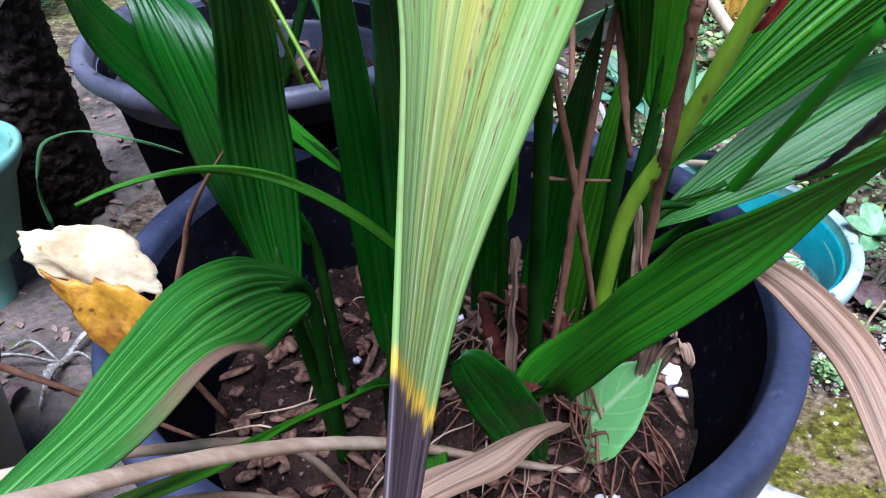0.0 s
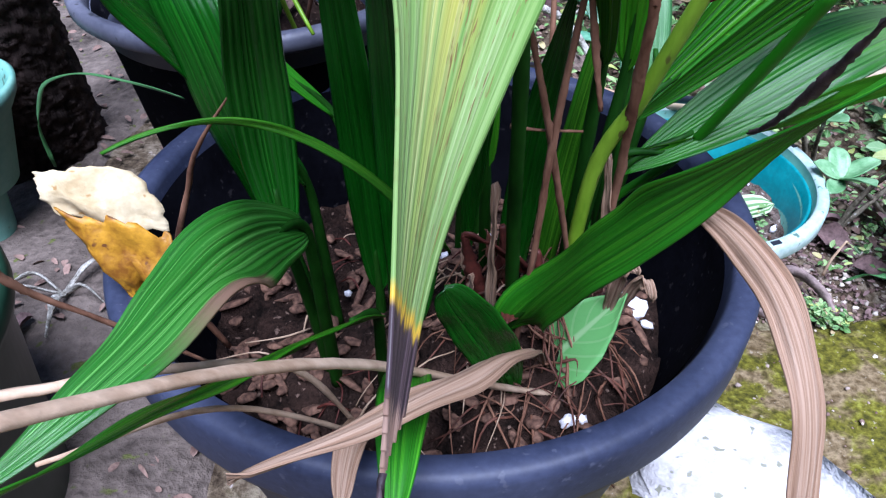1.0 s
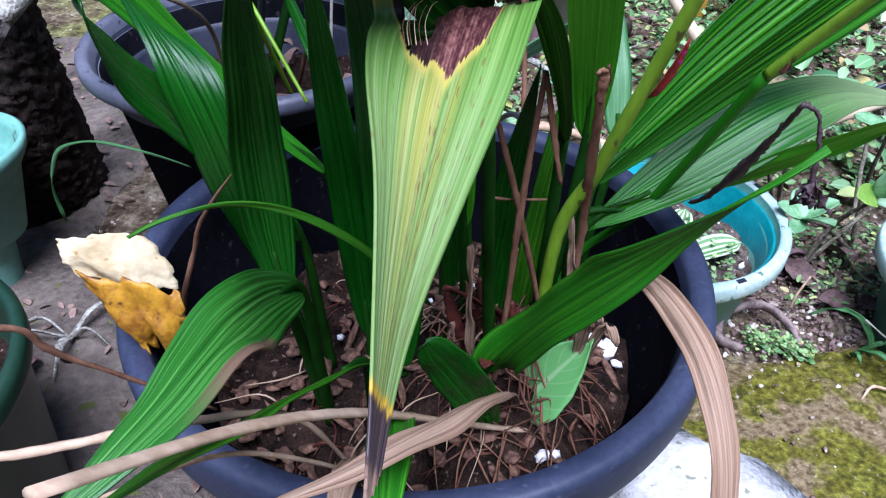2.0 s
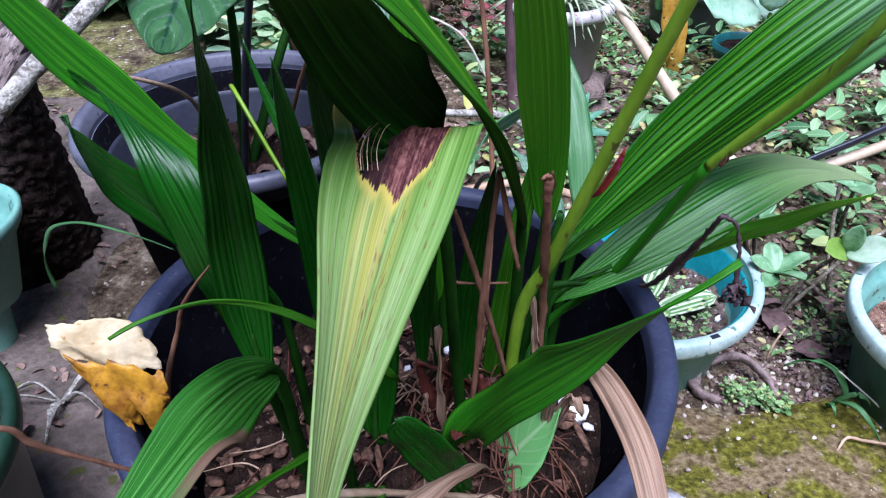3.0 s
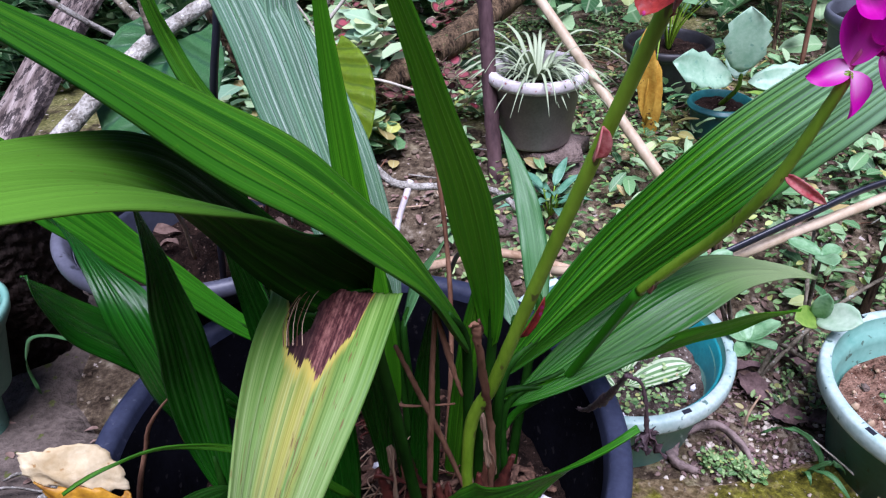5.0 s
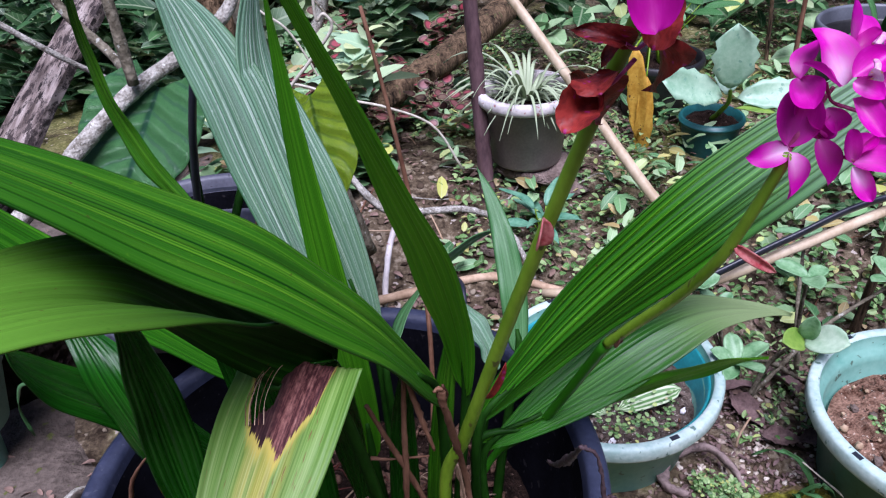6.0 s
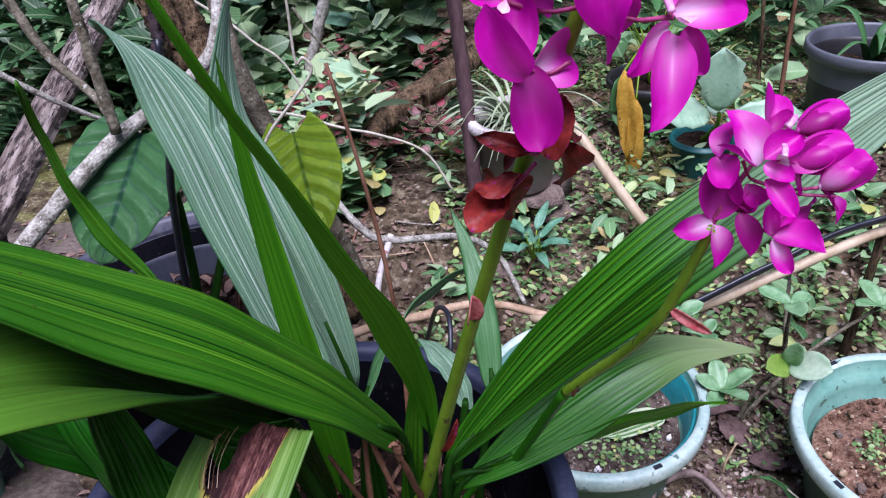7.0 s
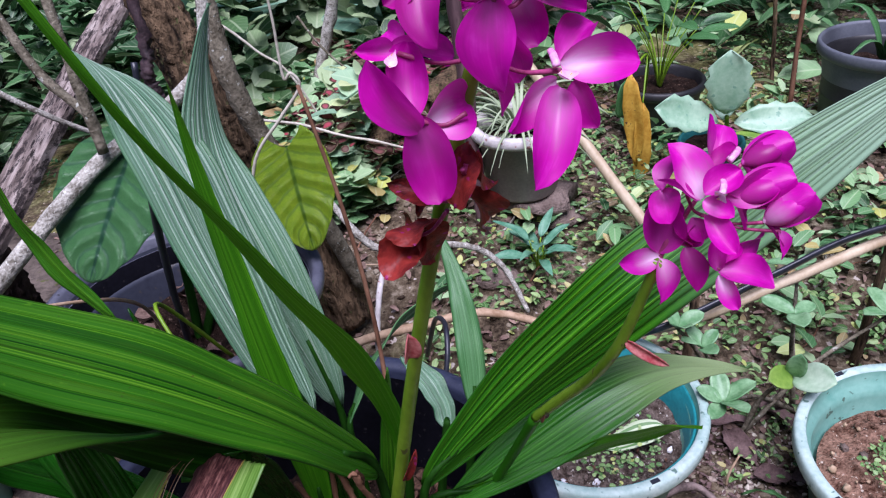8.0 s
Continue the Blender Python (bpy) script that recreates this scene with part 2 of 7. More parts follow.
def petal_mat():
    """Magenta petals: fine veins, a pale heart towards the base with painted white-pink highlights, each petal of its
    own tone.
    """
    k = Net("petal_magenta")
    sep = k.put("ShaderNodeSeparateXYZ", Vector=k.n.new("ShaderNodeTexCoord").outputs["UV"])
    u, v = k.math("ABSOLUTE", k.math("SUBTRACT", sep.outputs[0], 0.5)), sep.outputs[1]
    var = k.n.new("ShaderNodeObjectInfo").outputs["Random"]
    st = k.math("ADD", k.math("MULTIPLY", k.noise(k.coords("UV", (22, 1.2, 1)), 1.0, 3), 0.35), k.math("MULTIPLY", k.noise(k.coords("UV", (3, 3, 1)), 1.0, 3), 0.65))
    c = k.ramp(st, [(0.25, (0.44, 0.001, 0.27)), (0.52, (0.60, 0.004, 0.40)), (0.80, (0.80, 0.060, 0.64))])
    c = k.mix(k.math("MULTIPLY", k.math("SUBTRACT", 1.0, k.step(var, 0.0, 0.40)), 0.62), c, (0.20, 0.001, 0.095, 1))
    heart = k.math("MULTIPLY", k.math("SUBTRACT", 1.0, k.step(k.math("MULTIPLY_ADD", st, 0.5, k.math("SUBTRACT", v, 0.25)), 0.02, 0.75)), k.math("SUBTRACT", 1.0, k.math("MULTIPLY", k.step(u, 0.06, 0.52), 0.85)))
    # The petals' white-pink highlights are mixed in with the pale heart.
    c = k.mix(k.math("MULTIPLY", heart, k.math("MULTIPLY_ADD", k.step(var, 0.52, 0.85), 0.78, 0.08)), c, (0.95, 0.70, 0.92, 1))
    k.bump(st, 0.12, 0.0006)
    return k.finish(c, k.math("MULTIPLY_ADD", st, 0.3, 0.28), 0.4, 0.34, k.mix(0.4, c, (0.85, 0.02, 0.60, 1)))


M_PETAL = petal_mat()
M_LIP = plain("flower_lip", (0.72, 0.16, 0.58, 1), (0.90, 0.66, 0.82, 1), 260, 0.45, 0.1, 0.4, 3, (1, 1, 1), 0.0004, (0.86, 0.58, 0.06, 1), 0.2)
M_FADED = plain("faded_petal", (0.090, 0.006, 0.008, 1), (0.380, 0.040, 0.030, 1), 90, 0.5, 0.5, 0.4, 4, (1, 1, 1), 0.001, (0.36, 0.02, 0.16, 1), 0.25)
M_BLACKPOT = plain("black_plastic", (0.014, 0.018, 0.038, 1), (0.040, 0.047, 0.085, 1), 14, 0.55, 0.15, 0.35, 20, (1, 1, 1), 0.0008, (0.050, 0.055, 0.085, 1))
M_FADEDPOT = plain("faded_black_plastic", (0.050, 0.052, 0.074, 1), (0.125, 0.128, 0.165, 1), 14, 0.5, 0.15, 0.45, 14, (1, 1, 1), 0.0008, (0.030, 0.030, 0.038, 1))
# Near-black copy of the pot plastic, with the shade put into its colour.
M_POTSHADE = plain("shaded_black_plastic", (0.002, 0.002, 0.003, 1), (0.006, 0.006, 0.009, 1), 20, 0.9, 0.2, 0.02, 12, (1, 1, 1), 0.001, (0.02, 0.018, 0.020, 1))
M_LEFTINSIDE = plain("dull_blue_plastic", (0.022, 0.025, 0.040, 1), (0.050, 0.055, 0.078, 1), 14, 0.5, 0.15, 0.4, 12, (1, 1, 1), 0.0008, (0.06, 0.055, 0.055, 1))
M_GREYPOT = plain("grey_plastic", (0.120, 0.094, 0.088, 1), (0.235, 0.190, 0.178, 1), 16, 0.45, 0.15, 0.45, 18, (1, 1, 1), 0.0008)
M_BIGPOT = plain("dark_grey_plastic", (0.010, 0.010, 0.012, 1), (0.030, 0.028, 0.030, 1), 16, 0.45, 0.15, 0.45, 18, (1, 1, 1), 0.0008)
M_BIGRIM = plain("bluish_grey_plastic", (0.070, 0.076, 0.094, 1), (0.130, 0.140, 0.165, 1), 16, 0.45, 0.15, 0.45, 18, (1, 1, 1), 0.0008)
M_WHITEPAINT = plain("chalky_white", (0.47, 0.42, 0.41, 1), (0.75, 0.71, 0.68, 1), 22, 0.6, 0.3, 0.4, 8, (1, 1, 1), 0.001, (0.35, 0.14, 0.13, 1))
M_TEAL = plain("teal_plastic", (0.100, 0.270, 0.215, 1), (0.200, 0.385, 0.315, 1), 14, 0.45, 0.25, 0.4, 10, (1, 1, 1), 0.0006, (0.07, 0.12, 0.09, 1))
M_TEALDEEP = plain("deep_teal_plastic", (0.010, 0.170, 0.190, 1), (0.030, 0.300, 0.320, 1), 14, 0.40, 0.1, 0.5, 14, (1, 1, 1), 0.0006)
M_GREENTEAL = plain("green_teal_plastic", (0.018, 0.085, 0.066, 1), (0.050, 0.165, 0.135, 1), 14, 0.45, 0.2, 0.4, 10, (1, 1, 1), 0.0006, (0.03, 0.06, 0.04, 1))
M_CUP = plain("dark_teal_plastic", (0.006, 0.060, 0.062, 1), (0.018, 0.125, 0.125, 1), 14, 0.45, 0.1, 0.45, 14, (1, 1, 1), 0.0006)
M_TEALRIM = plain("pale_teal_rim", (0.270, 0.395, 0.355, 1), (0.510, 0.610, 0.560, 1), 22, 0.5, 0.3, 0.4, 8, (1, 1, 1), 0.0006, (0.08, 0.15, 0.12, 1))
M_GREENPOT = plain("bottle_green_plastic", (0.006, 0.022, 0.012, 1), (0.016, 0.045, 0.024, 1), 14, 0.4, 0.1, 0.5, 14, (1, 1, 1), 0.0006)
M_POTSOIL = plain("potting_soil", (0.005, 0.003, 0.002, 1), (0.046, 0.026, 0.019, 1), 60, 0.95, 1.0, 0.1, 6, (1, 1, 1), 0.006, (0.18, 0.12, 0.09, 1))
M_REDSOIL = plain("red_soil", (0.070, 0.030, 0.018, 1), (0.360, 0.215, 0.150, 1), 80, 0.95, 1.0, 0.1, 4, (1, 1, 1), 0.006, (0.60, 0.50, 0.40, 1))
M_GRITSOIL = plain("gritty_soil", (0.030, 0.019, 0.014, 1), (0.200, 0.155, 0.130, 1), 90, 0.95, 1.0, 0.1, 4, (1, 1, 1), 0.006, (0.50, 0.45, 0.40, 1))
M_CHIP = plain("bark_chip", (0.022, 0.010, 0.007, 1), (0.210, 0.115, 0.075, 1), 80, 0.85, 0.7, 0.2, 4, (1, 1, 0.4), 0.001)
M_PERLITE = plain("perlite", (0.62, 0.60, 0.62, 1), (0.84, 0.82, 0.84, 1), 120, 0.8, 0.6, 0.3, 4, (1, 1, 1), 0.001)


def plank_mat():
    """Weathered board: grey face, dark cracks along the grain, black patches of rot."""
    k = Net("weathered_plank")
    v = k.coords("Object", (1, 0.10, 0.5))
    grain, crack = k.noise(v, 120, 4), k.noise(k.coords("Object", (1, 0.06, 0.4)), 260, 3)
    rot = k.noise(k.coords("Object", (1, 0.30, 0.6)), 130, 8, 0.75)
    c = k.ramp(grain, [(0.34, (0.075, 0.055, 0.048)), (0.5, (0.210, 0.165, 0.145)), (0.66, (0.400, 0.335, 0.300))])
    c = k.mix(k.math("MULTIPLY", k.step(rot, 0.49, 0.57), 0.9), c, (0.022, 0.016, 0.016, 1))
    c = k.mix(k.step(crack, 0.60, 0.66), c, (0.016, 0.012, 0.011, 1))
    k.bump(k.math("SUBTRACT", grain, k.math("ADD", crack, rot)), 1.0, 0.003)
    return k.finish(c, 0.85, 0.2)


M_PLANK = plank_mat()
M_BARKPALE = plain("pale_bark", (0.130, 0.115, 0.090, 1), (0.560, 0.535, 0.470, 1), 110, 0.85, 1.0, 0.2, 4, (1, 1, 1), 0.002, (0.62, 0.62, 0.56, 1))
M_BARKGREY = plain("grey_bark", (0.055, 0.045, 0.028, 1), (0.250, 0.220, 0.160, 1), 70, 0.85, 1.0, 0.2, 4, (1, 1, 1), 0.002, (0.40, 0.40, 0.34, 1))
M_VINE = plain("pale_vine", (0.340, 0.310, 0.240, 1), (0.620, 0.580, 0.480, 1), 90, 0.7, 0.4, 0.3, 4, (1, 1, 1), 0.001)
M_BARKDARK = plain("dark_bark", (0.008, 0.006, 0.005, 1), (0.060, 0.042, 0.036, 1), 26, 0.9, 1.0, 0.1, 5, (1, 1, 0.25), 0.006)
M_BARKBROWN = plain("brown_bark", (0.012, 0.008, 0.005, 1), (0.235, 0.155, 0.090, 1), 52, 0.9, 1.0, 0.15, 4, (1, 1, 0.18), 0.010, (0.10, 0.10, 0.04, 1))
M_BAMBOO = plain("bamboo", (0.34, 0.25, 0.15, 1), (0.58, 0.48, 0.34, 1), 30, 0.5, 0.3, 0.4, 5, (1, 1, 0.3), 0.001)
M_STAKE = plain("purple_stake", (0.050, 0.026, 0.030, 1), (0.150, 0.085, 0.090, 1), 40, 0.7, 0.6, 0.3, 5, (1, 1, 0.25), 0.002)
M_HOSE = plain("black_rubber", (0.008, 0.009, 0.014, 1), (0.020, 0.022, 0.034, 1), 40, 0.4, 0.1, 0.5, 6)
M_STONE = plain("stone", (0.090, 0.062, 0.050, 1), (0.260, 0.195, 0.165, 1), 34, 0.85, 0.9, 0.3, 6, (1, 1, 1), 0.005)
# White colour stands for overexposure of a patch of concrete.
M_PALEPATCH = plain("limed_stone", (0.34, 0.32, 0.31, 1), (0.66, 0.64, 0.63, 1), 18, 0.8, 0.6, 0.3, 8, (1, 1, 1), 0.003, (0.20, 0.20, 0.14, 1))
M_DEADLEAF = plain("dead_leaf", (0.060, 0.034, 0.032, 1), (0.230, 0.150, 0.140, 1), 60, 0.75, 0.5, 0.3, 5, (1, 1, 1), 0.001)
M_SHEATH = plain("dead_sheath", (0.095, 0.070, 0.064, 1), (0.300, 0.225, 0.205, 1), 70, 0.8, 0.6, 0.2, 5, (1, 1, 1), 0.001)
M_LITTER = plain("leaf_litter", (0.085, 0.050, 0.040, 1), (0.300, 0.200, 0.160, 1), 50, 0.85, 0.5, 0.2, 5, (1, 1, 1), 0.002)


def scatter_mat(name, a, b, c, thin=0.2, rough=0.5, odd=None, old=None):
    """Foliage of a joined mass: each leaf takes its own tone, with a paler midrib and side veins."""
    k = Net(name)
    r = k.n.new("ShaderNodeNewGeometry").outputs["Random Per Island"]
    col = k.ramp(r, [(0.05, a), (0.45, b), (0.86, c), (0.93, odd or c), (0.985, old or c)])
    n = k.noise(k.coords("Object", (1, 1, 1)), 160, 3)
    col = k.mix(k.math("MULTIPLY", n, 0.5), col, k.mix(0.5, col, a))
    sep = k.put("ShaderNodeSeparateXYZ", Vector=k.coords("UV", (1, 1, 1)))
    u = k.math("ABSOLUTE", k.math("SUBTRACT", sep.outputs[0], 0.5))
    side = k.step(k.math("SINE", k.math("MULTIPLY", k.math("SUBTRACT", sep.outputs[1], k.math("MULTIPLY", u, 0.7)), 38.0)), 0.75, 0.98)
    vein = k.math("MAXIMUM", k.math("MULTIPLY", side, 0.35), k.math("SUBTRACT", 1.0, k.step(u, 0.02, 0.06)))
    col = k.mix(k.math("MULTIPLY", vein, 0.45), col, k.mix(0.6, col, (0.62, 0.70, 0.46, 1)))
    k.bump(k.math("SUBTRACT", n, vein), 0.25, 0.001)
    return k.finish(col, rough, 0.45 if rough < 0.8 else 0.15, thin)


def coleus_mat():
    """Leaves with a red heart, a dark ring and a pale green margin."""
    k = Net("coleus_leaves")
    r = k.n.new("ShaderNodeNewGeometry").outputs["Random Per Island"]
    sep = k.put("ShaderNodeSeparateXYZ", Vector=k.coords("UV", (1, 1, 1)))
    u, v = k.math("SUBTRACT", sep.outputs[0], 0.5), k.math("SUBTRACT", sep.outputs[1], 0.5)
    d = k.math("SQRT", k.math("ADD", k.math("MULTIPLY", u, u), k.math("MULTIPLY", v, v)))
    heart = k.ramp(r, [(0.0, (0.42, 0.035, 0.075)), (0.4, (0.27, 0.080, 0.095)), (1.0, (0.17, 0.11, 0.08))])
    c = k.mix(k.step(d, 0.24, 0.32), heart, (0.085, 0.028, 0.028, 1))
    c = k.mix(k.step(d, 0.40, 0.47), c, k.ramp(r, [(0.1, (0.20, 0.30, 0.10)), (0.9, (0.42, 0.46, 0.24))]))
    n = k.noise(k.coords("Object", (1, 1, 1)), 120, 3)
    c = k.mix(k.math("MULTIPLY", n, 0.4), c, (0.10, 0.07, 0.04, 1))
    k.bump(n, 0.3, 0.001)
    return k.finish(c, 0.5, 0.4, 0.15)


M_COVER = scatter_mat("cover_leaves", (0.055, 0.160, 0.055), (0.190, 0.370, 0.150), (0.460, 0.600, 0.340), 0.2, 0.5, (0.52, 0.54, 0.12), (0.40, 0.24, 0.12))
M_SMALL = scatter_mat("weed_leaves", (0.038, 0.115, 0.022), (0.125, 0.260, 0.065), (0.360, 0.490, 0.200), 0.2, 0.5, (0.50, 0.56, 0.14), (0.42, 0.30, 0.16))
M_CREEPER = scatter_mat("creeper_leaves", (0.012, 0.042, 0.012), (0.085, 0.180, 0.060), (0.370, 0.480, 0.250))
M_BLUELEAF = scatter_mat("blue_creeper", (0.050, 0.130, 0.090), (0.130, 0.270, 0.180), (0.300, 0.460, 0.330))
M_PALECREEP = scatter_mat("pale_creeper", (0.230, 0.390, 0.250), (0.400, 0.550, 0.330), (0.620, 0.680, 0.330))
M_COLEUS = coleus_mat()
M_HEDGE = scatter_mat("hedge_leaves", (0.006, 0.022, 0.007), (0.034, 0.090, 0.030), (0.190, 0.310, 0.135), 0.12)
M_FERN = scatter_mat("fern_leaves", (0.012, 0.050, 0.014), (0.030, 0.100, 0.030), (0.060, 0.160, 0.050), 0.15)
M_SPIDER = scatter_mat("spider_leaves", (0.130, 0.220, 0.090), (0.330, 0.420, 0.240), (0.620, 0.660, 0.480), 0.2)
M_JADE = plain("jade_leaf", (0.090, 0.225, 0.085, 1), (0.270, 0.450, 0.240, 1), 60, 0.42, 0.25, 0.45, 5, (1, 1, 1), 0.0008, None, 0.15)
M_PALEJADE = plain("chalky_leaf", (0.270, 0.420, 0.260, 1), (0.500, 0.620, 0.460, 1), 30, 0.6, 0.25, 0.3, 6, (1, 1, 1), 0.0008, None, 0.15)
M_WAX = plain("wax_leaf", (0.210, 0.380, 0.240, 1), (0.400, 0.560, 0.400, 1), 26, 0.42, 0.25, 0.45, 6, (1, 1, 1), 0.0008, (0.18, 0.34, 0.24, 1), 0.15)
M_LIME_LEAF = plain("lime_leaf", (0.120, 0.250, 0.030, 1), (0.290, 0.430, 0.075, 1), 40, 0.45, 0.2, 0.45, 5, (1, 1, 1), 0.0008, None, 0.25)
M_YELLOWLEAF = plain("yellowed_leaf", (0.480, 0.240, 0.020, 1), (0.720, 0.460, 0.070, 1), 45, 0.6, 0.3, 0.35, 4, (1, 1, 1), 0.001, (0.14, 0.06, 0.025, 1), 0.3)
M_CREAM = plain("cream_leaf_back", (0.440, 0.330, 0.170, 1), (0.660, 0.560, 0.360, 1), 45, 0.7, 0.5, 0.3, 5, (1, 1, 1), 0.0015, (0.34, 0.20, 0.07, 1), 0.1)
M_OCHRE = plain("ochre_leaf_face", (0.220, 0.085, 0.008, 1), (0.600, 0.310, 0.014, 1), 55, 0.5, 0.4, 0.4, 4, (1, 1, 1), 0.0015, (0.13, 0.05, 0.015, 1), 0.2)


def alocasia_mat(name, deep, mid, vein):
    """Quilted leaf: dark midrib and side veins, a net of fine veins between."""
    k = Net(name)
    uv = k.n.new("ShaderNodeTexCoord").outputs["UV"]
    sep = k.put("ShaderNodeSeparateXYZ", Vector=uv)
    u = k.math("ABSOLUTE", k.math("SUBTRACT", sep.outputs[0], 0.5))
    warp = k.noise(k.coords("UV", (5, 5, 1)), 1.0, 2)
    w = k.math("MULTIPLY", k.math("ADD", k.math("SUBTRACT", sep.outputs[1], k.math("MULTIPLY", u, 0.62)), k.math("MULTIPLY", warp, 0.06)), 36.0)
    wave = k.math("SINE", w)
    rib = k.step(wave, 0.70, 1.0)
    mid_rib = k.math("SUBTRACT", 1.0, k.step(u, 0.010, 0.045))
    net = k.n.new("ShaderNodeTexVoronoi")
    net.feature = "DISTANCE_TO_EDGE"
    k.set(net.inputs["Vector"], k.coords("UV", (17, 24, 1)))
    mesh = k.math("SUBTRACT", 1.0, k.step(net.outputs["Distance"], 0.02, 0.16))
    n = k.noise(k.coords("UV", (6, 6, 1)), 1.0, 4)
    c = k.mix(n, deep, mid)
    c = k.mix(k.math("MULTIPLY", k.math("MAXIMUM", k.math("MAXIMUM", k.math("MULTIPLY", rib, 0.65), mid_rib), k.math("MULTIPLY", mesh, 0.40)), 0.75), c, vein)
    k.bump(k.math("SUBTRACT", k.math("MULTIPLY", wave, -0.7), k.math("MULTIPLY", mesh, 0.4)), 0.8, 0.004)
    return k.finish(c, 0.40, 0.5, 0.30)


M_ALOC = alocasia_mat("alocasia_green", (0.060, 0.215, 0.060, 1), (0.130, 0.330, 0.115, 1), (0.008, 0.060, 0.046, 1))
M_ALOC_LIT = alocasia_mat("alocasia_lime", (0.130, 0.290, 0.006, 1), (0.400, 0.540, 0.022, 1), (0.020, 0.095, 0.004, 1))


def striped_mat():
    k = Net("striped_leaf")
    uv = k.n.new("ShaderNodeTexCoord").outputs["UV"]
    u = k.put("ShaderNodeSeparateXYZ", Vector=uv).outputs[0]
    s = k.step(k.math("SINE", k.math("MULTIPLY", u, 28.0)), -0.2, 0.3)
    n = k.noise(k.coords("UV", (8, 8, 1)), 1.0, 3)
    c = k.mix(s, k.mix(n, (0.08, 0.18, 0.05, 1), (0.14, 0.28, 0.09, 1)), (0.50, 0.58, 0.38, 1))
    return k.finish(c, 0.5, 0.4, 0.15)


M_STRIPED = striped_mat()


def ground_mat():
    """Trodden clay with moss, litter and grit, in patches of their own."""
    k = Net("garden_ground")
    v = k.coords("Object", (1, 1, 1))
    big, mid, fine = k.noise(v, 2.3, 5), k.noise(v, 24, 6, 0.65), k.noise(v, 150, 5, 0.65)
    soil = k.ramp(k.math("ADD", k.math("MULTIPLY", mid, 0.6), k.math("MULTIPLY", fine, 0.4)), [(0.40, (0.022, 0.014, 0.008)), (0.51, (0.105, 0.077, 0.048)), (0.62, (0.280, 0.230, 0.165))])
    moss = k.ramp(fine, [(0.35, (0.060, 0.085, 0.010)), (0.6, (0.190, 0.200, 0.035)), (0.75, (0.330, 0.360, 0.110))])
    where = k.step(k.math("ADD", k.math("MULTIPLY", big, 0.7), k.math("MULTIPLY", mid, 0.3)), 0.50, 0.60)
    c = k.mix(k.math("MULTIPLY", where, 0.55), soil, moss)
    grit = k.noise(v, 75, 2)
    c = k.mix(k.step(grit, 0.66, 0.70), c, (0.42, 0.36, 0.32, 1))
    k.bump(k.math("ADD", mid, k.math("MULTIPLY", fine, 0.5)), 0.8, 0.01)
    return k.finish(c, 0.92, 0.2)


M_GROUND = ground_mat()


def moss_mat():
    k = Net("mossy_slab")
    v = k.coords("Object", (1, 1, 1))
    mid, fine = k.noise(v, 22, 5), k.noise(v, 170, 4)
    moss = k.ramp(fine, [(0.34, (0.036, 0.034, 0.003)), (0.55, (0.105, 0.096, 0.008)), (0.72, (0.190, 0.190, 0.026))])
    clay = k.ramp(fine, [(0.35, (0.070, 0.046, 0.018)), (0.65, (0.210, 0.155, 0.085))])
    c = k.mix(k.step(mid, 0.46, 0.58), moss, clay)
    grit = k.noise(v, 190, 2)
    c = k.mix(k.math("MULTIPLY", k.step(grit, 0.66, 0.71), 0.5), c, (0.36, 0.31, 0.23, 1))
    k.bump(k.math("ADD", mid, fine), 0.8, 0.006)
    return k.finish(c, 0.9, 0.2)


M_MOSS = moss_mat()


M_PATH = plain("worn_clay_path", (0.030, 0.022, 0.017, 1), (0.190, 0.150, 0.124, 1), 12, 0.8, 1.0, 0.3, 9, (1, 1, 1), 0.007, (0.085, 0.095, 0.022, 1))
M_WALL = plain("unseen_wall", (0.060, 0.054, 0.048, 1), (0.110, 0.100, 0.090, 1), 3, 0.9, 0.3, 0.2, 12, (1, 1, 1), 0.004)
M_PEDICEL = plain("flower_stalk", (0.16, 0.012, 0.060, 1), (0.46, 0.07, 0.22, 1), 90, 0.5, 0.2, 0.4, 4)
M_SPROUT = scatter_mat("sprout_leaf", (0.070, 0.250, 0.050), (0.120, 0.340, 0.090), (0.190, 0.430, 0.140))

M_CLOD = scatter_mat("clod", (0.040, 0.026, 0.017), (0.125, 0.092, 0.062), (0.320, 0.270, 0.200), 0.0, 0.9)
M_GRAVEL = scatter_mat("gravel", (0.10, 0.062, 0.048), (0.25, 0.175, 0.145), (0.62, 0.56, 0.47), 0.0, 0.9)
M_BLUEWEED = plain("blue_green_weed", (0.055, 0.190, 0.110, 1), (0.170, 0.350, 0.230, 1), 60, 0.42, 0.25, 0.45, 5, (1, 1, 1), 0.0008, None, 0.15)

# ---- mesh helpers ----


def mesh_of(name, verts, faces, uvs=None, smooth=True):
    me = bpy.data.meshes.new(name)
    me.from_pydata([tuple(map(float, p)) for p in verts], [], [tuple(map(int, f)) for f in faces])
    if uvs is not None:
        layer = me.uv_layers.new(name="UVMap")
        idx = np.empty(len(me.loops), dtype=np.int32)
        me.loops.foreach_get("vertex_index", idx)
        layer.data.foreach_set("uv", np.asarray(uvs, dtype=np.float32)[idx].ravel())
    me.polygons.foreach_set("use_smooth", [smooth] * len(me.polygons))
    me.update()
    return me


def grid_faces(n, m, wrap=False, off=0):
    out = []
    for i in range(n - 1):
        for j in range(m if wrap else m - 1):
            k = (j + 1) % m
            out.append((off + i * m + j, off + i * m + k, off + (i + 1) * m + k, off + (i + 1) * m + j))
    return out


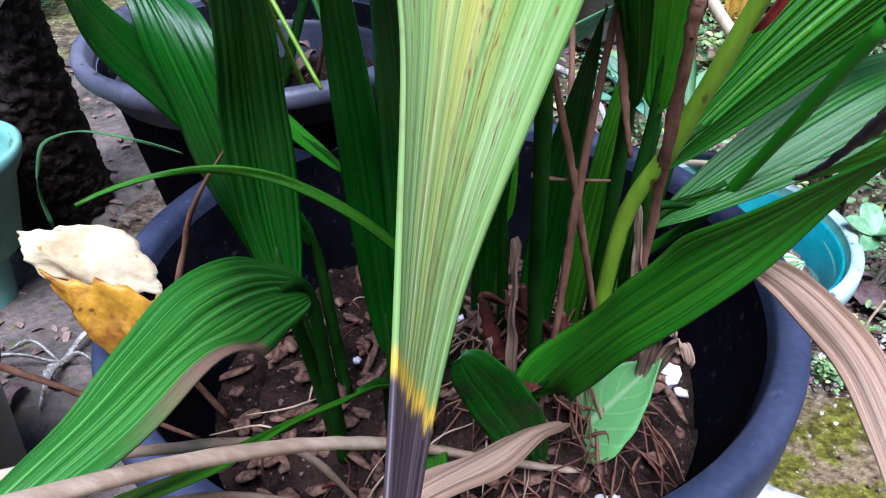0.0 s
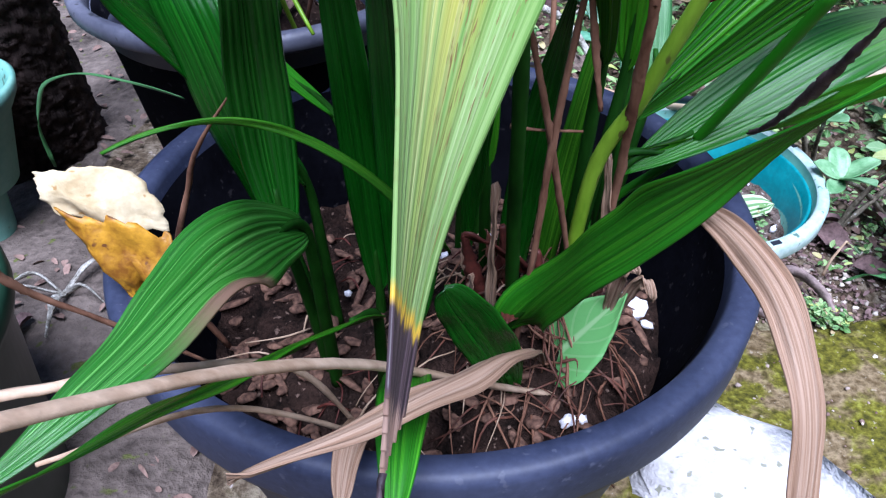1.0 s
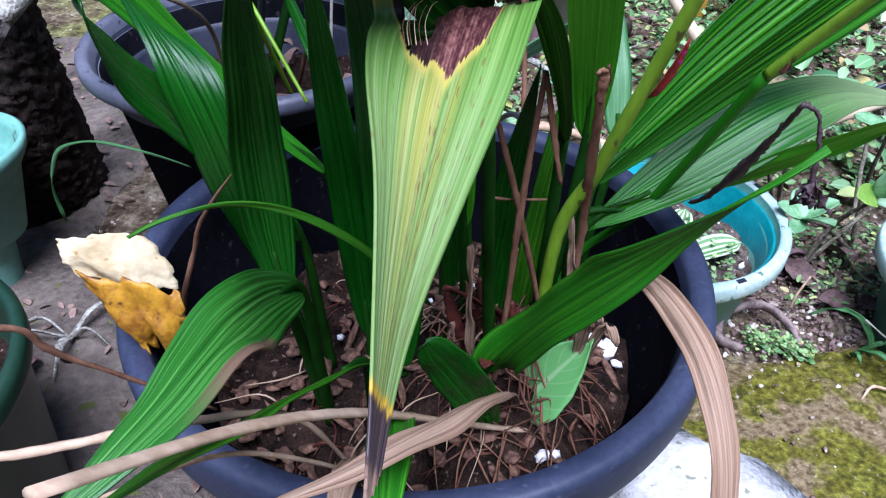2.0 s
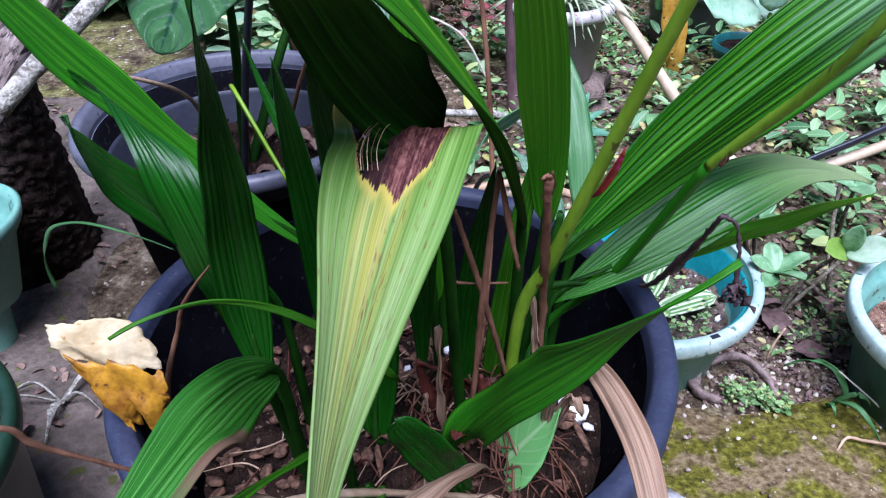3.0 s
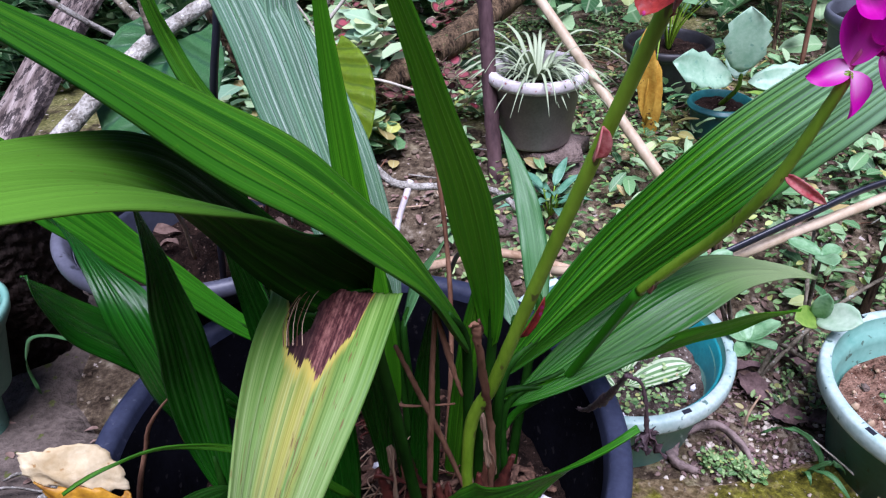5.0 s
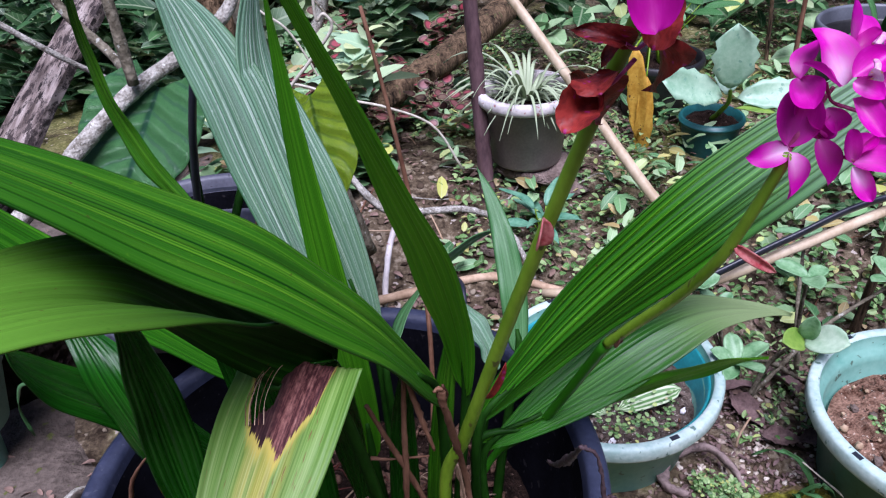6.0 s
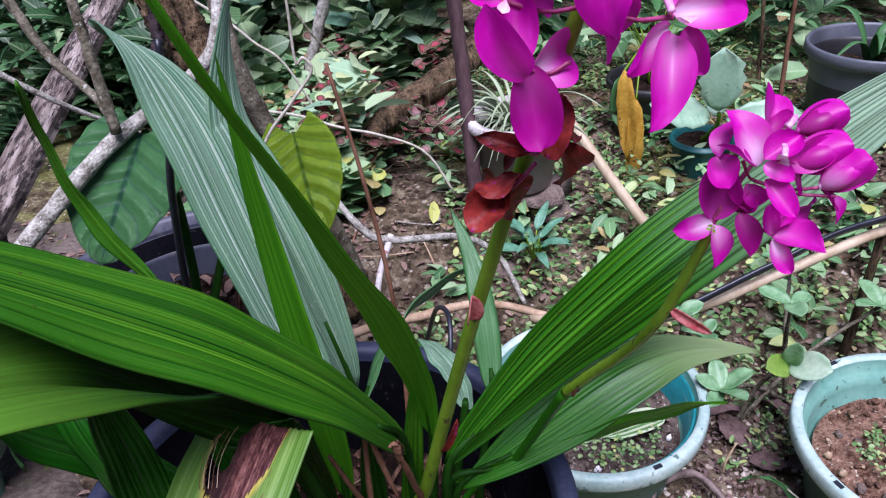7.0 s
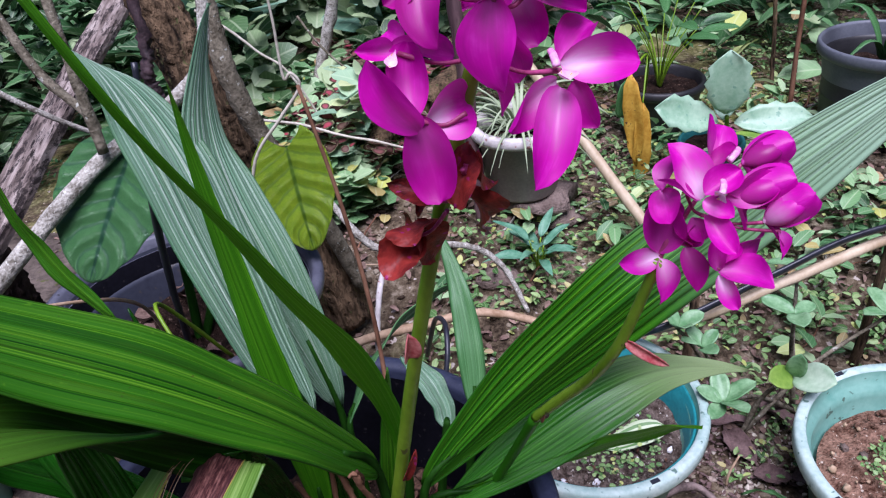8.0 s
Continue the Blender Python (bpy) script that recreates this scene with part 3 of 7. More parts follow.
def thing(name, place, label, category, group="", kind=""):
    """An Empty that holds the parts of one thing."""
    ob = new(name)
    ob.empty_display_size = 0.02
    ob.location = place
    return tagged(ob, label, category, group, kind)


def solid(name, me, material, label="", category="", group="", kind=""):
    """A thing of one mesh."""
    ob = new(name, me)
    me.materials.append(material)
    return tagged(ob, label, category, group, kind)


def origin_of(ob):
    place = Vector(ob.location)
    while ob.parent:
        ob = ob.parent
        place += Vector(ob.location)
    return place


def part(name, me, material, parent, label="", thick=0.0):
    """Links a mesh in world coordinates as one part under a thing or a part."""
    me.transform(Matrix.Translation(-origin_of(parent)))
    if not me.materials:
        me.materials.append(material)
    ob = new(name, me)
    ob.parent = parent
    if label:
        ob["label"] = label
    if thick:
        mod = ob.modifiers.new("thickness", "SOLIDIFY")
        mod.thickness, mod.offset = thick, 0.0
    return ob


def bez(C, n, start=0.0):
    s = np.linspace(start, 1, n)
    B = np.stack([(1 - s) ** 3, 3 * s * (1 - s) ** 2, 3 * s * s * (1 - s), s**3], 1)
    D = np.stack([-3 * (1 - s) ** 2, 3 * (1 - s) ** 2 - 6 * s * (1 - s), 6 * s * (1 - s) - 3 * s * s, 3 * s * s], 1)
    C = np.asarray(C, float)
    T = D @ C
    return s, B @ C, T / (np.linalg.norm(T, axis=1, keepdims=True) + 1e-9)


def spline(points, n):
    """A smooth curve through a few points (Catmull-Rom)."""
    p = np.asarray(points, float)
    p = np.vstack([2 * p[0] - p[1], p, 2 * p[-1] - p[-2]])
    k = len(p) - 3
    out = []
    for t in np.linspace(0, k - 1e-6, n):
        i = int(t)
        u = t - i
        a, b, c, d = p[i : i + 4]
        out.append(0.5 * (2 * b + (c - a) * u + (2 * a - 5 * b + 4 * c - d) * u * u + (3 * b - 3 * c + d - a) * u**3))
    return np.array(out)


def tube(name, points, radii, n=24, seg=10, rough=0.0, seed=1, caps=True, flat=1.0):
    """A round stem along a smooth curve, with swelling radii and an uneven skin."""
    P = spline(points, n) if len(points) > 2 else np.linspace(points[0], points[1], n)
    T = np.gradient(P, axis=0)
    T /= np.linalg.norm(T, axis=1, keepdims=True) + 1e-9
    r = np.interp(np.linspace(0, 1, n), np.linspace(0, 1, len(radii)), radii)
    ref = np.array([0.31, 0.83, 0.47])
    S = np.cross(T, ref)
    S /= np.linalg.norm(S, axis=1, keepdims=True)
    U = np.cross(S, T)
    a = np.linspace(0, 2 * np.pi, seg, endpoint=False)
    g = np.random.default_rng(seed)
    rr = r[:, None] * (1 + rough * g.standard_normal((n, seg)))
    V = P[:, None] + rr[..., None] * (S[:, None] * np.cos(a)[None, :, None] + flat * U[:, None] * np.sin(a)[None, :, None])
    verts = V.reshape(-1, 3)
    faces = grid_faces(n, seg, True)
    if caps:
        verts = np.vstack([verts, P[:1], P[-1:]])
        k = n * seg
        faces += [(k, (j + 1) % seg, j) for j in range(seg)]
        faces += [(k + 1, (n - 1) * seg + j, (n - 1) * seg + (j + 1) % seg) for j in range(seg)]
    return mesh_of(name, verts, faces)


def blade(name, C, W, a, b, A, twist=0.0, fold=(0.35, 0.15), pleats=5, pleat=0.00045, rows=44, cols=0, wave=0.0015, hole=None, seed=3, base=0.10, start=0.0, flatten=0.35):
    """A pleated lance-shaped leaf along a Bezier keel: half-width W, folded along the keel, twisting as it goes."""
    cols = cols or 4 * pleats + 1
    s, K, T = bez(C, rows, start)
    A = np.asarray(A, float)
    S = A - (T @ A)[:, None] * T
    S /= np.linalg.norm(S, axis=1, keepdims=True) + 1e-9
    N = np.cross(S, T)
    ph = twist * s[:, None]
    S, N = S * np.cos(ph) + N * np.sin(ph), -S * np.sin(ph) + N * np.cos(ph)
    N = np.cross(S, T)
    pk = a / (a + b)
    w = W * np.maximum((s / pk) ** a * ((1 - s) / (1 - pk)) ** b, base * (1 - s))
    f = (fold[0] + (fold[1] - fold[0]) * s)[:, None]
    u = np.linspace(-1, 1, cols)
    g = np.random.default_rng(seed)
    p1, p2 = g.uniform(0, 6.28, 2)
    V = np.empty((rows, cols, 3))
    for j, x in enumerate(u):
        h = pleat * np.cos(np.pi * pleats * (x + 0.05 * math.sin(5 * x + p1) + 0.025 * math.sin(13 * x + p2))) * np.minimum(1, w / (0.5 * W)) * (1 - flatten * np.clip((s - 0.35) / 0.4, 0, 1))
        h = h + wave * abs(x) ** 1.5 * np.sin(9 * s + p1 + 2 * np.sign(x)) + 0.5 * wave * abs(x) * np.sin(23 * s + p2)
        sag = -0.18 * w * abs(x) ** 2
        V[:, j] = K + (w * x)[:, None] * (S * np.cos(f)) + (w * abs(x))[:, None] * N * np.sin(f) + (h + sag)[:, None] * N
    uv = np.stack(np.broadcast_arrays((u[None] + 1) / 2, s[:, None]), -1).reshape(-1, 2)
    faces = grid_faces(rows, cols)
    if hole:
        faces = [q for q in faces if not hole(*uv[list(q)].mean(0))]
    return mesh_of(name, V.reshape(-1, 3), faces, uv)


def oval(name, length, width, curl=0.15, cup=0.15, rows=10, cols=7, notch=0.0, peak=0.5, wavy=0.0, seed=1, blunt=0.0, point=0.55):
    """A small broad leaf or petal that lies along +y from the origin, its face up."""
    s = np.linspace(0, 1, rows)
    a, b = peak / (1 - peak) * point, point
    w = 0.5 * width * np.maximum((s / peak) ** a * ((1 - s) / (1 - peak)) ** b, 0.06)
    if blunt:
        w = w * (1 - blunt) + blunt * 0.5 * width * np.sqrt(np.clip(1 - ((s - peak) / np.where(s < peak, peak * 1.03, (1 - peak) * 1.01)) ** 2, 0.004, 1))
    w[-1] *= 0.5
    u = np.linspace(-1, 1, cols)
    g = np.random.default_rng(seed)
    p = g.uniform(0, 6.28)
    V = np.empty((rows, cols, 3))
    for j, x in enumerate(u):
        V[:, j, 0] = w * x * (1 + notch * np.sin(8.5 * np.pi * s) * abs(x) ** 3)
        V[:, j, 1] = length * s
        V[:, j, 2] = length * (-curl * s**2) + cup * w * abs(x) ** 1.6 + wavy * length * abs(x) * np.sin(7 * s + p + x)
    uv = np.stack(np.broadcast_arrays((u[None] + 1) / 2, s[:, None]), -1).reshape(-1, 2)
    return mesh_of(name, V.reshape(-1, 3), grid_faces(rows, cols), uv)


def lathe(name, profile, seg=96, wobble=0.0, at=(0, 0, 0)):
    """A vessel turned from a profile of (radius, height)."""
    p = np.asarray(profile, float)
    a = np.linspace(0, 2 * np.pi, seg, endpoint=False)
    k = 1 + wobble * np.cos(2 * a + 0.6)
    V = np.stack([p[:, :1] * np.cos(a) * k, p[:, :1] * np.sin(a) * k, np.repeat(p[:, 1:], seg, 1)], -1) + np.asarray(at, float)
    return mesh_of(name, V.reshape(-1, 3), grid_faces(len(p), seg, True))


def mound(name, r, z, at, rough=0.006, rings=26, seg=72, seed=1, dome=0.0):
    """A disc of soil with a lumpy surface."""
    g = np.random.default_rng(seed)
    verts, faces = [(at[0], at[1], z + dome)], []
    for i in range(1, rings):
        for j in range(seg):
            q, a = r * i / (rings - 1), 2 * math.pi * j / seg
            x, y = at[0] + q * math.cos(a), at[1] + q * math.sin(a)
            h = noise.noise(Vector((x * 40, y * 40, seed))) * rough + noise.noise(Vector((x * 130, y * 130, seed))) * rough * 0.6
            verts.append((x, y, z + h + dome * (1 - (q / r) ** 2) + g.normal() * rough * 0.12))
    for j in range(seg):
        faces.append((0, 1 + j, 1 + (j + 1) % seg))
    faces += grid_faces(rings - 1, seg, True, 1)
    return mesh_of(name, verts, faces)


def pebble(name, size, seed, squash=0.6, rough=0.25):
    """An uneven stone, clod or chip round the origin."""
    bm = bmesh.new()
    bmesh.ops.create_icosphere(bm, subdivisions=2, radius=1.0)
    for v in bm.verts:
        k = 1 + rough * noise.noise(v.co * 1.7 + Vector((seed * 3.1, seed, 0)))
        v.co = Vector((v.co.x * k * size[0], v.co.y * k * size[1], v.co.z * k * size[2]))
    me = bpy.data.meshes.new(name)
    bm.to_mesh(me)
    bm.free()
    me.polygons.foreach_set("use_smooth", [True] * len(me.polygons))
    return me


def leaf_mass(name, spots, size, material, shape=0.6, tilt=(10, 60), label="", category="", seed=1, droop=0.25, stalk=0.0):
    """Many small leaves in one mesh: spots are (x, y, z) places; each leaf has a fold, a droop and a point."""
    g = np.random.default_rng(seed)
    L = np.array([0, 0.16, 0.2, 0.16, 0.5, 0.5, 0.5, 0.84, 0.84, 0.84, 1.0])
    X = np.array([0, -0.36, 0, 0.36, -0.5, 0, 0.5, -0.31, 0, 0.31, 0]) * shape
    Z = np.array([0, 0.07, 0, 0.07, 0.08, 0, 0.08, 0.03, 0, 0.03, 0]) - droop * L**2
    loc = np.stack([X, L, Z], 1)
    tri = [(0, 2, 1), (0, 3, 2), (1, 2, 5, 4), (2, 3, 6, 5), (4, 5, 8, 7), (5, 6, 9, 8), (7, 8, 10), (8, 9, 10)]
    verts, faces = [], []
    flat = np.stack([X / shape + 0.5, L], 1)
    for x, y, z in spots:
        k = size * g.uniform(0.55, 1.25)
        yaw, pitch, roll = g.uniform(0, 2 * math.pi), math.radians(g.uniform(*tilt)), g.normal() * 0.35
        R = np.array(Euler((pitch, roll, yaw)).to_matrix())
        off = len(verts)
        verts.extend((loc * k) @ R.T + (x, y, z))
        faces.extend(tuple(off + i for i in q) for q in tri)
    return tagged(solid(name, mesh_of(name, verts, faces, np.tile(flat, (len(spots), 1))), material), label, category, "", "stuff")


def facing(base, way, normal):
    """A pose at base whose +y runs along way and whose +z turns as far as it can to normal."""
    y = Vector(way).normalized()
    z = Vector(normal)
    z = (z - y * z.dot(y)).normalized()
    x = y.cross(z)
    m = Matrix((x, y, z)).transposed().to_4x4()
    return Matrix.Translation(base) @ m


def smooth(x, lo, hi):
    t = min(1.0, max(0.0, (x - lo) / (hi - lo)))
    return t * t * (3 - 2 * t)


def gz(x, y):
    """The height of the ground: level by the pot, a low bed behind."""
    h = 0.10 * smooth(y, 0.62, 1.0) * smooth(x, -0.5, 0.0) + 0.035 * (1 - smooth(x, -0.3, -0.05))
    h += 0.010 * noise.noise(Vector((x * 5, y * 5, 0))) + 0.004 * noise.noise(Vector((x * 19, y * 19, 3)))
    return h


# ---- the ground ----
def ground_sheet():
    k = np.linspace(-1, 1, 170)
    gx = 0.25 + np.sinh(k * 5.2) / math.sinh(5.2) * 70
    gy = 0.75 + np.sinh(k * 5.2) / math.sinh(5.2) * 70
    V = [(x, y, gz(x, y)) for x in gx for y in gy]
    return mesh_of("ground", V, [tuple(reversed(q)) for q in grid_faces(170, 170)])


solid("ground", ground_sheet(), M_GROUND, "trodden brown clay ground with moss and grit", "ground", "", "structure")


def slab():
    n, m = 46, 34
    V = []
    for i in range(n):
        for j in range(m):
            x, y = 0.05 + 0.62 * i / (n - 1), 0.02 + 0.435 * j / (m - 1)
            e = min(smooth(x, 0.05, 0.08), smooth(0.67 - x, 0, 0.03), smooth(y, 0.02, 0.05), smooth(0.455 + 0.008 * math.sin(x * 31) - y, 0, 0.012))
            V.append((x, y, -0.012 + e * (0.022 + 0.005 * noise.noise(Vector((x * 17, y * 17, 5))) + 0.002 * noise.noise(Vector((x * 70, y * 70, 5))))))
    return mesh_of("mossy_slab", V, grid_faces(n, m))


solid("mossy_slab", slab(), M_MOSS, "low slab of ground grown over with yellow-green moss", "moss", "", "structure")
def path_sheet():
    n, m = 60, 60
    V = []
    for i in range(n):
        for j in range(m):
            x, y = -1.3 + 1.20 * i / (n - 1), -0.5 + 1.75 * j / (m - 1)
            # Cut back behind the pot: darker ground stands in for the pots' shadow.
            edge = min(smooth(-0.12 - 0.20 * smooth(y, 0.42, 0.56) + 0.02 * math.sin(17 * y) - x, 0, 0.03), smooth(1.22 + 0.03 * math.sin(13 * x) - y, 0, 0.04))
            V.append((x, y, gz(x, y) - 0.012 + 0.020 * edge + 0.003 * noise.noise(Vector((x * 23, y * 23, 8)))))
    return mesh_of("path", V, [tuple(reversed(q)) for q in grid_faces(n, m)])


solid("path", path_sheet(), M_PATH, "worn pale grey clay path beside the pot", "path", "", "structure")


# Unseen wall, added to cut the light from behind the walk.
def unseen_wall():
    bm = bmesh.new()
    bmesh.ops.create_cube(bm, size=1.0, matrix=pose(0, -2.8, 1.25) @ Matrix.Diagonal((12.0, 0.2, 2.7, 1)))
    me = bpy.data.meshes.new("wall_south")
    bm.to_mesh(me)
    bm.free()
    return me


solid("wall_south", unseen_wall(), M_WALL, "plain plastered wall behind the walk, added unseen to cut light", "wall", "", "structure")
# Flat white stone put in place of an overexposed patch of concrete.
patch_ob = solid("limed_stone", pebble("limed_stone", (0.085, 0.072, 0.010), 4, 0.5, 0.8), M_PALEPATCH, "flat stone on the mossy ground, whitened to stand in for overexposed concrete", "stone")
patch_ob.location = (0.235, 0.275, 0.014)


# ---- pots ----
def rim_profile(r, h, foot, lip=0.028, wall=0.007, out=0.010, floor=0.01):
    """Outside up, over the lip and down the inside of a plain plastic pot."""
    return [
        (0.0, 0.0), (foot * 0.96, 0.0), (foot, 0.004), (r - out - 0.002, h - lip - 0.004), (r - out, h - lip), (r - 0.001, h - lip + 0.002), (r, h - lip + 0.006),
        (r, h - 0.006), (r - 0.0015, h - 0.0015), (r - 0.005, h), (r - wall - 0.003, h - 0.001), (r - wall - 0.005, h - 0.006), (r - wall - 0.008, h - lip), (foot - wall, floor + 0.004), (0.0, floor),
    ]


def chips(parent_at, r, z, count, seed, size=0.0075):
    g = np.random.default_rng(seed)
    shapes = [pebble("bark_chip", (size * a, size * b, size * 0.3), i, 0.5, 0.5) for i, (a, b) in enumerate(((1.2, 0.4), (0.9, 0.6), (1.7, 0.3), (0.7, 0.5)))]
    for i in range(count):
        q, a = r * math.sqrt(g.random()), g.uniform(0, 6.28)
        ob = solid("bark_chip", shapes[i % 4], M_CHIP) if not shapes[i % 4].materials else new("bark_chip", shapes[i % 4])
        tagged(ob, "brown bark chip on the potting soil", "bark chip", "bark chips in the pot")
        x, y = parent_at[0] + q * math.cos(a), parent_at[1] + q * math.sin(a)
        ob.matrix_basis = pose(x, y, z(x, y) + g.uniform(0.002, 0.007), g.uniform(-25, 25), g.uniform(-25, 25), g.uniform(0, 360))


PX, PY = 0.0137, 0.3195


def soil_z(x, y):
    """The potting soil: low along the wall, heaped up under the clump."""
    return 0.143 + 0.078 * math.exp(-(((x - 0.060) / 0.052) ** 2 + ((y - 0.285) / 0.055) ** 2) / 2)


def heap(r):
    me = mound("soil", r, 0.0, (PX, PY), 0.010, 36, 90, 2)
    for v in me.vertices:
        v.co.z += soil_z(v.co.x, v.co.y)
    return me



pot = thing("flower_pot", (PX, PY, 0.0), "large black plastic pot with a broad rolled rim", "pot")
part("body", lathe("body", rim_profile(0.184, 0.242, 0.128, 0.034, 0.011, 0.013), 128, 0.0, (PX, PY, 0.004)), M_BLACKPOT, pot)
part("inside", lathe("inside", [(0.1655, 0.2315), (0.1615, 0.2105), (0.1575, 0.190), (0.1125, 0.020)], 128, 0.0, (PX, PY, 0.004)), M_POTSHADE, pot, "inner wall, darkened for the shade inside the pot")
part("soil", heap(0.147), M_POTSOIL, pot, "dark potting soil with bark")
chips((PX, PY), 0.138, soil_z, 250, 5)
g0 = np.random.default_rng(11)
perl = pebble("perlite_lump", (0.0045, 0.0035, 0.003), 3, 0.7, 0.55)
perl.materials.append(M_PERLITE)
for x, y, k in ((0.141, 0.300, 1.9), (0.132, 0.304, 1.4), (0.146, 0.290, 0.9), (0.085, 0.212, 1.1), (0.093, 0.214, 0.8), (0.00, 0.29, 0.9), (0.115, 0.27, 0.7), (0.02, 0.33, 0.8), (-0.045, 0.33, 0.8), (0.05, 0.35, 1.0)):
    ob = tagged(new("perlite_lump", perl), "white lump of perlite on the potting soil", "perlite", "perlite in the pot")
    ob.matrix_basis = pose(x, y, soil_z(x, y) + 0.007, g0.uniform(0, 90), g0.uniform(0, 90), g0.uniform(0, 360)) @ Matrix.Scale(k, 4)


def grit(at, r, z, count, seed, size, materials, label):
    """Small stones and crumbs on a pot's soil."""
    g = np.random.default_rng(seed)
    shapes = []
    for i, m in enumerate(materials):
        me = pebble("crumb", (size, size * 0.8, size * 0.6), seed + i, 0.6, 0.7)
        me.materials.append(m)
        shapes.append(me)
    for i in range(count):
        q, a = r * math.sqrt(g.random()), g.uniform(0, 6.28)
        ob = tagged(new("crumb", shapes[i % len(shapes)]), label, "grit", label)
        ob.matrix_basis = pose(at[0] + q * math.cos(a), at[1] + q * math.sin(a), z + g.uniform(0, 0.002), g.uniform(0, 90), g.uniform(0, 90), g.uniform(0, 360)) @ Matrix.Scale(g.uniform(0.4, 1.3), 4)


def teal_pot(name, x, y, r, h, label, outer):
    ob = thing(name, (x, y, 0.0), label, "pot", "teal pots")
    prof = [(0, 0), (r * 0.74, 0), (r * 0.76, 0.004), (r - 0.016, h - 0.026), (r - 0.012, h - 0.024)]
    part("body", lathe("body", prof, 110, 0.0, (x, y, 0.002)), outer, ob)
    rim = [(r - 0.012, h - 0.024), (r - 0.002, h - 0.019), (r, h - 0.015), (r, h - 0.003), (r - 0.002, h), (r - 0.0095, h + 0.0005), (r - 0.0112, h - 0.002)]
    part("rim", lathe("rim", rim, 110, 0.0, (x, y, 0.002)), M_TEALRIM, ob, "pale bleached teal rim")
    inner = [(r - 0.0112, h - 0.002), (r - 0.0135, h - 0.018), (r - 0.0185, h - 0.021), (r - 0.0195, h - 0.032), (r * 0.72, 0.012), (0, 0.012)]
    part("inside", lathe("inside", inner, 110, 0.0, (x, y, 0.002)), M_TEAL, ob)
    for a in (-70, 20, 110, 200):
        bm = bmesh.new()
        bmesh.ops.create_cube(bm, size=1.0, matrix=pose(x, y, 0.002, 0, 0, a) @ pose(r - 0.0055, 0, h + 0.0004) @ Matrix.Diagonal((0.0045, 0.009, 0.0012, 1)))
        me = bpy.data.meshes.new("slot")
        bm.to_mesh(me)
        bm.free()
        part("slot", me, M_HOSE, ob, "dark slot in the rim")
    return ob


AX, AY, BX, BY = 0.263, 0.553, 0.567, 0.441
pot_a = teal_pot("teal_pot", AX, AY, 0.123, 0.103, "teal plastic pot with a pale rim and a dark inner liner", M_TEAL)
part("liner", lathe("liner", [(0.097, 0.05), (0.1055, 0.094), (0.1075, 0.096), (0.1090, 0.094), (0.1005, 0.05)], 96, 0.012, (AX, AY, 0.0)), M_TEALDEEP, pot_a, "deep teal liner pot")
part("soil", mound("soil", 0.098, 0.052, (AX, AY), 0.010, 26, 70, 8, 0.006), M_GRITSOIL, pot_a)
pot_b = teal_pot("teal_pot", BX, BY, 0.125, 0.110, "dark teal pot with a pale rim and reddish soil", M_GREENTEAL)
part("soil", mound("soil", 0.098, 0.068, (BX, BY), 0.007, 22, 60, 9, 0.008), M_REDSOIL, pot_b, "reddish gritty soil")

grit((AX, AY), 0.09, 0.058, 90, 31, 0.004, (M_PERLITE, M_STONE, M_CHIP), "crumb of grit in the teal pot")
grit((BX, BY), 0.09, 0.075, 110, 32, 0.004, (M_REDSOIL, M_STONE, M_CHIP, M_DRY), "crumb of reddish grit in the teal pot")

LX, LY = -0.132, 0.558
left_pot = thing("flower_pot", (LX, LY, 0.03), "wide black plastic pot holding a broad-leaved plant", "pot")
# The body is coloured near-black for the shadow it stands in.
part("body", lathe("body", [(0, 0.03), (0.080, 0.03), (0.084, 0.034), (0.118, 0.276), (0.122, 0.280)], 110, 0.0, (LX, LY, 0)), M_POTSHADE, left_pot)
part("rim", lathe("rim", [(0.122, 0.280), (0.134, 0.281), (0.1372, 0.284), (0.1375, 0.291), (0.135, 0.295), (0.129, 0.2955), (0.1265, 0.2925), (0.1235, 0.284)], 110, 0.0, (LX, LY, 0)), M_FADEDPOT, left_pot, "greyed rolled rim")
part("inside", lathe("inside", [(0.1235, 0.284), (0.1190, 0.262), (0.1150, 0.2605), (0.1140, 0.256), (0.104, 0.195)], 110, 0.0, (LX, LY, 0)), M_LEFTINSIDE, left_pot, "dull blue-grey inner wall with a stepped ledge")
part("soil", mound("soil", 0.110, 0.225, (LX, LY), 0.012, 22, 60, 12, 0.01), M_POTSOIL, left_pot)
g1 = np.random.default_rng(21)
curl = oval("fallen_leaf", 0.026, 0.013, 0.45, 0.7, 8, 5, 0.05, 0.5, 0.10, 3, 0.0, 0.9)
curl.materials.append(M_LITTER)
for i in range(16):
    q, a = 0.085 * math.sqrt(g1.random()), g1.uniform(0, 6.28)
    ob = tagged(new("fallen_leaf", curl), "curled dry leaf on the pot's soil", "dry leaf", "dry leaves in the pot")
    ob.matrix_basis = pose(LX + q * math.cos(a), LY + q * math.sin(a), 0.242 + g1.uniform(0, 0.006), g1.uniform(-15, 15), g1.uniform(-15, 15), g1.uniform(0, 360))

GX, GY = 0.238, 0.978
foot = solid("stone", pebble("stone", (0.068, 0.055, 0.018), 9, 0.5, 0.6), M_STONE, "flat brown stone under the grey pot", "stone", "stones in the bed")
foot.location = (GX + 0.012, GY, 0.128)
grey = thing("flower_pot", (GX, GY, 0.145), "small grey plastic pot with a chalky white rim", "pot")
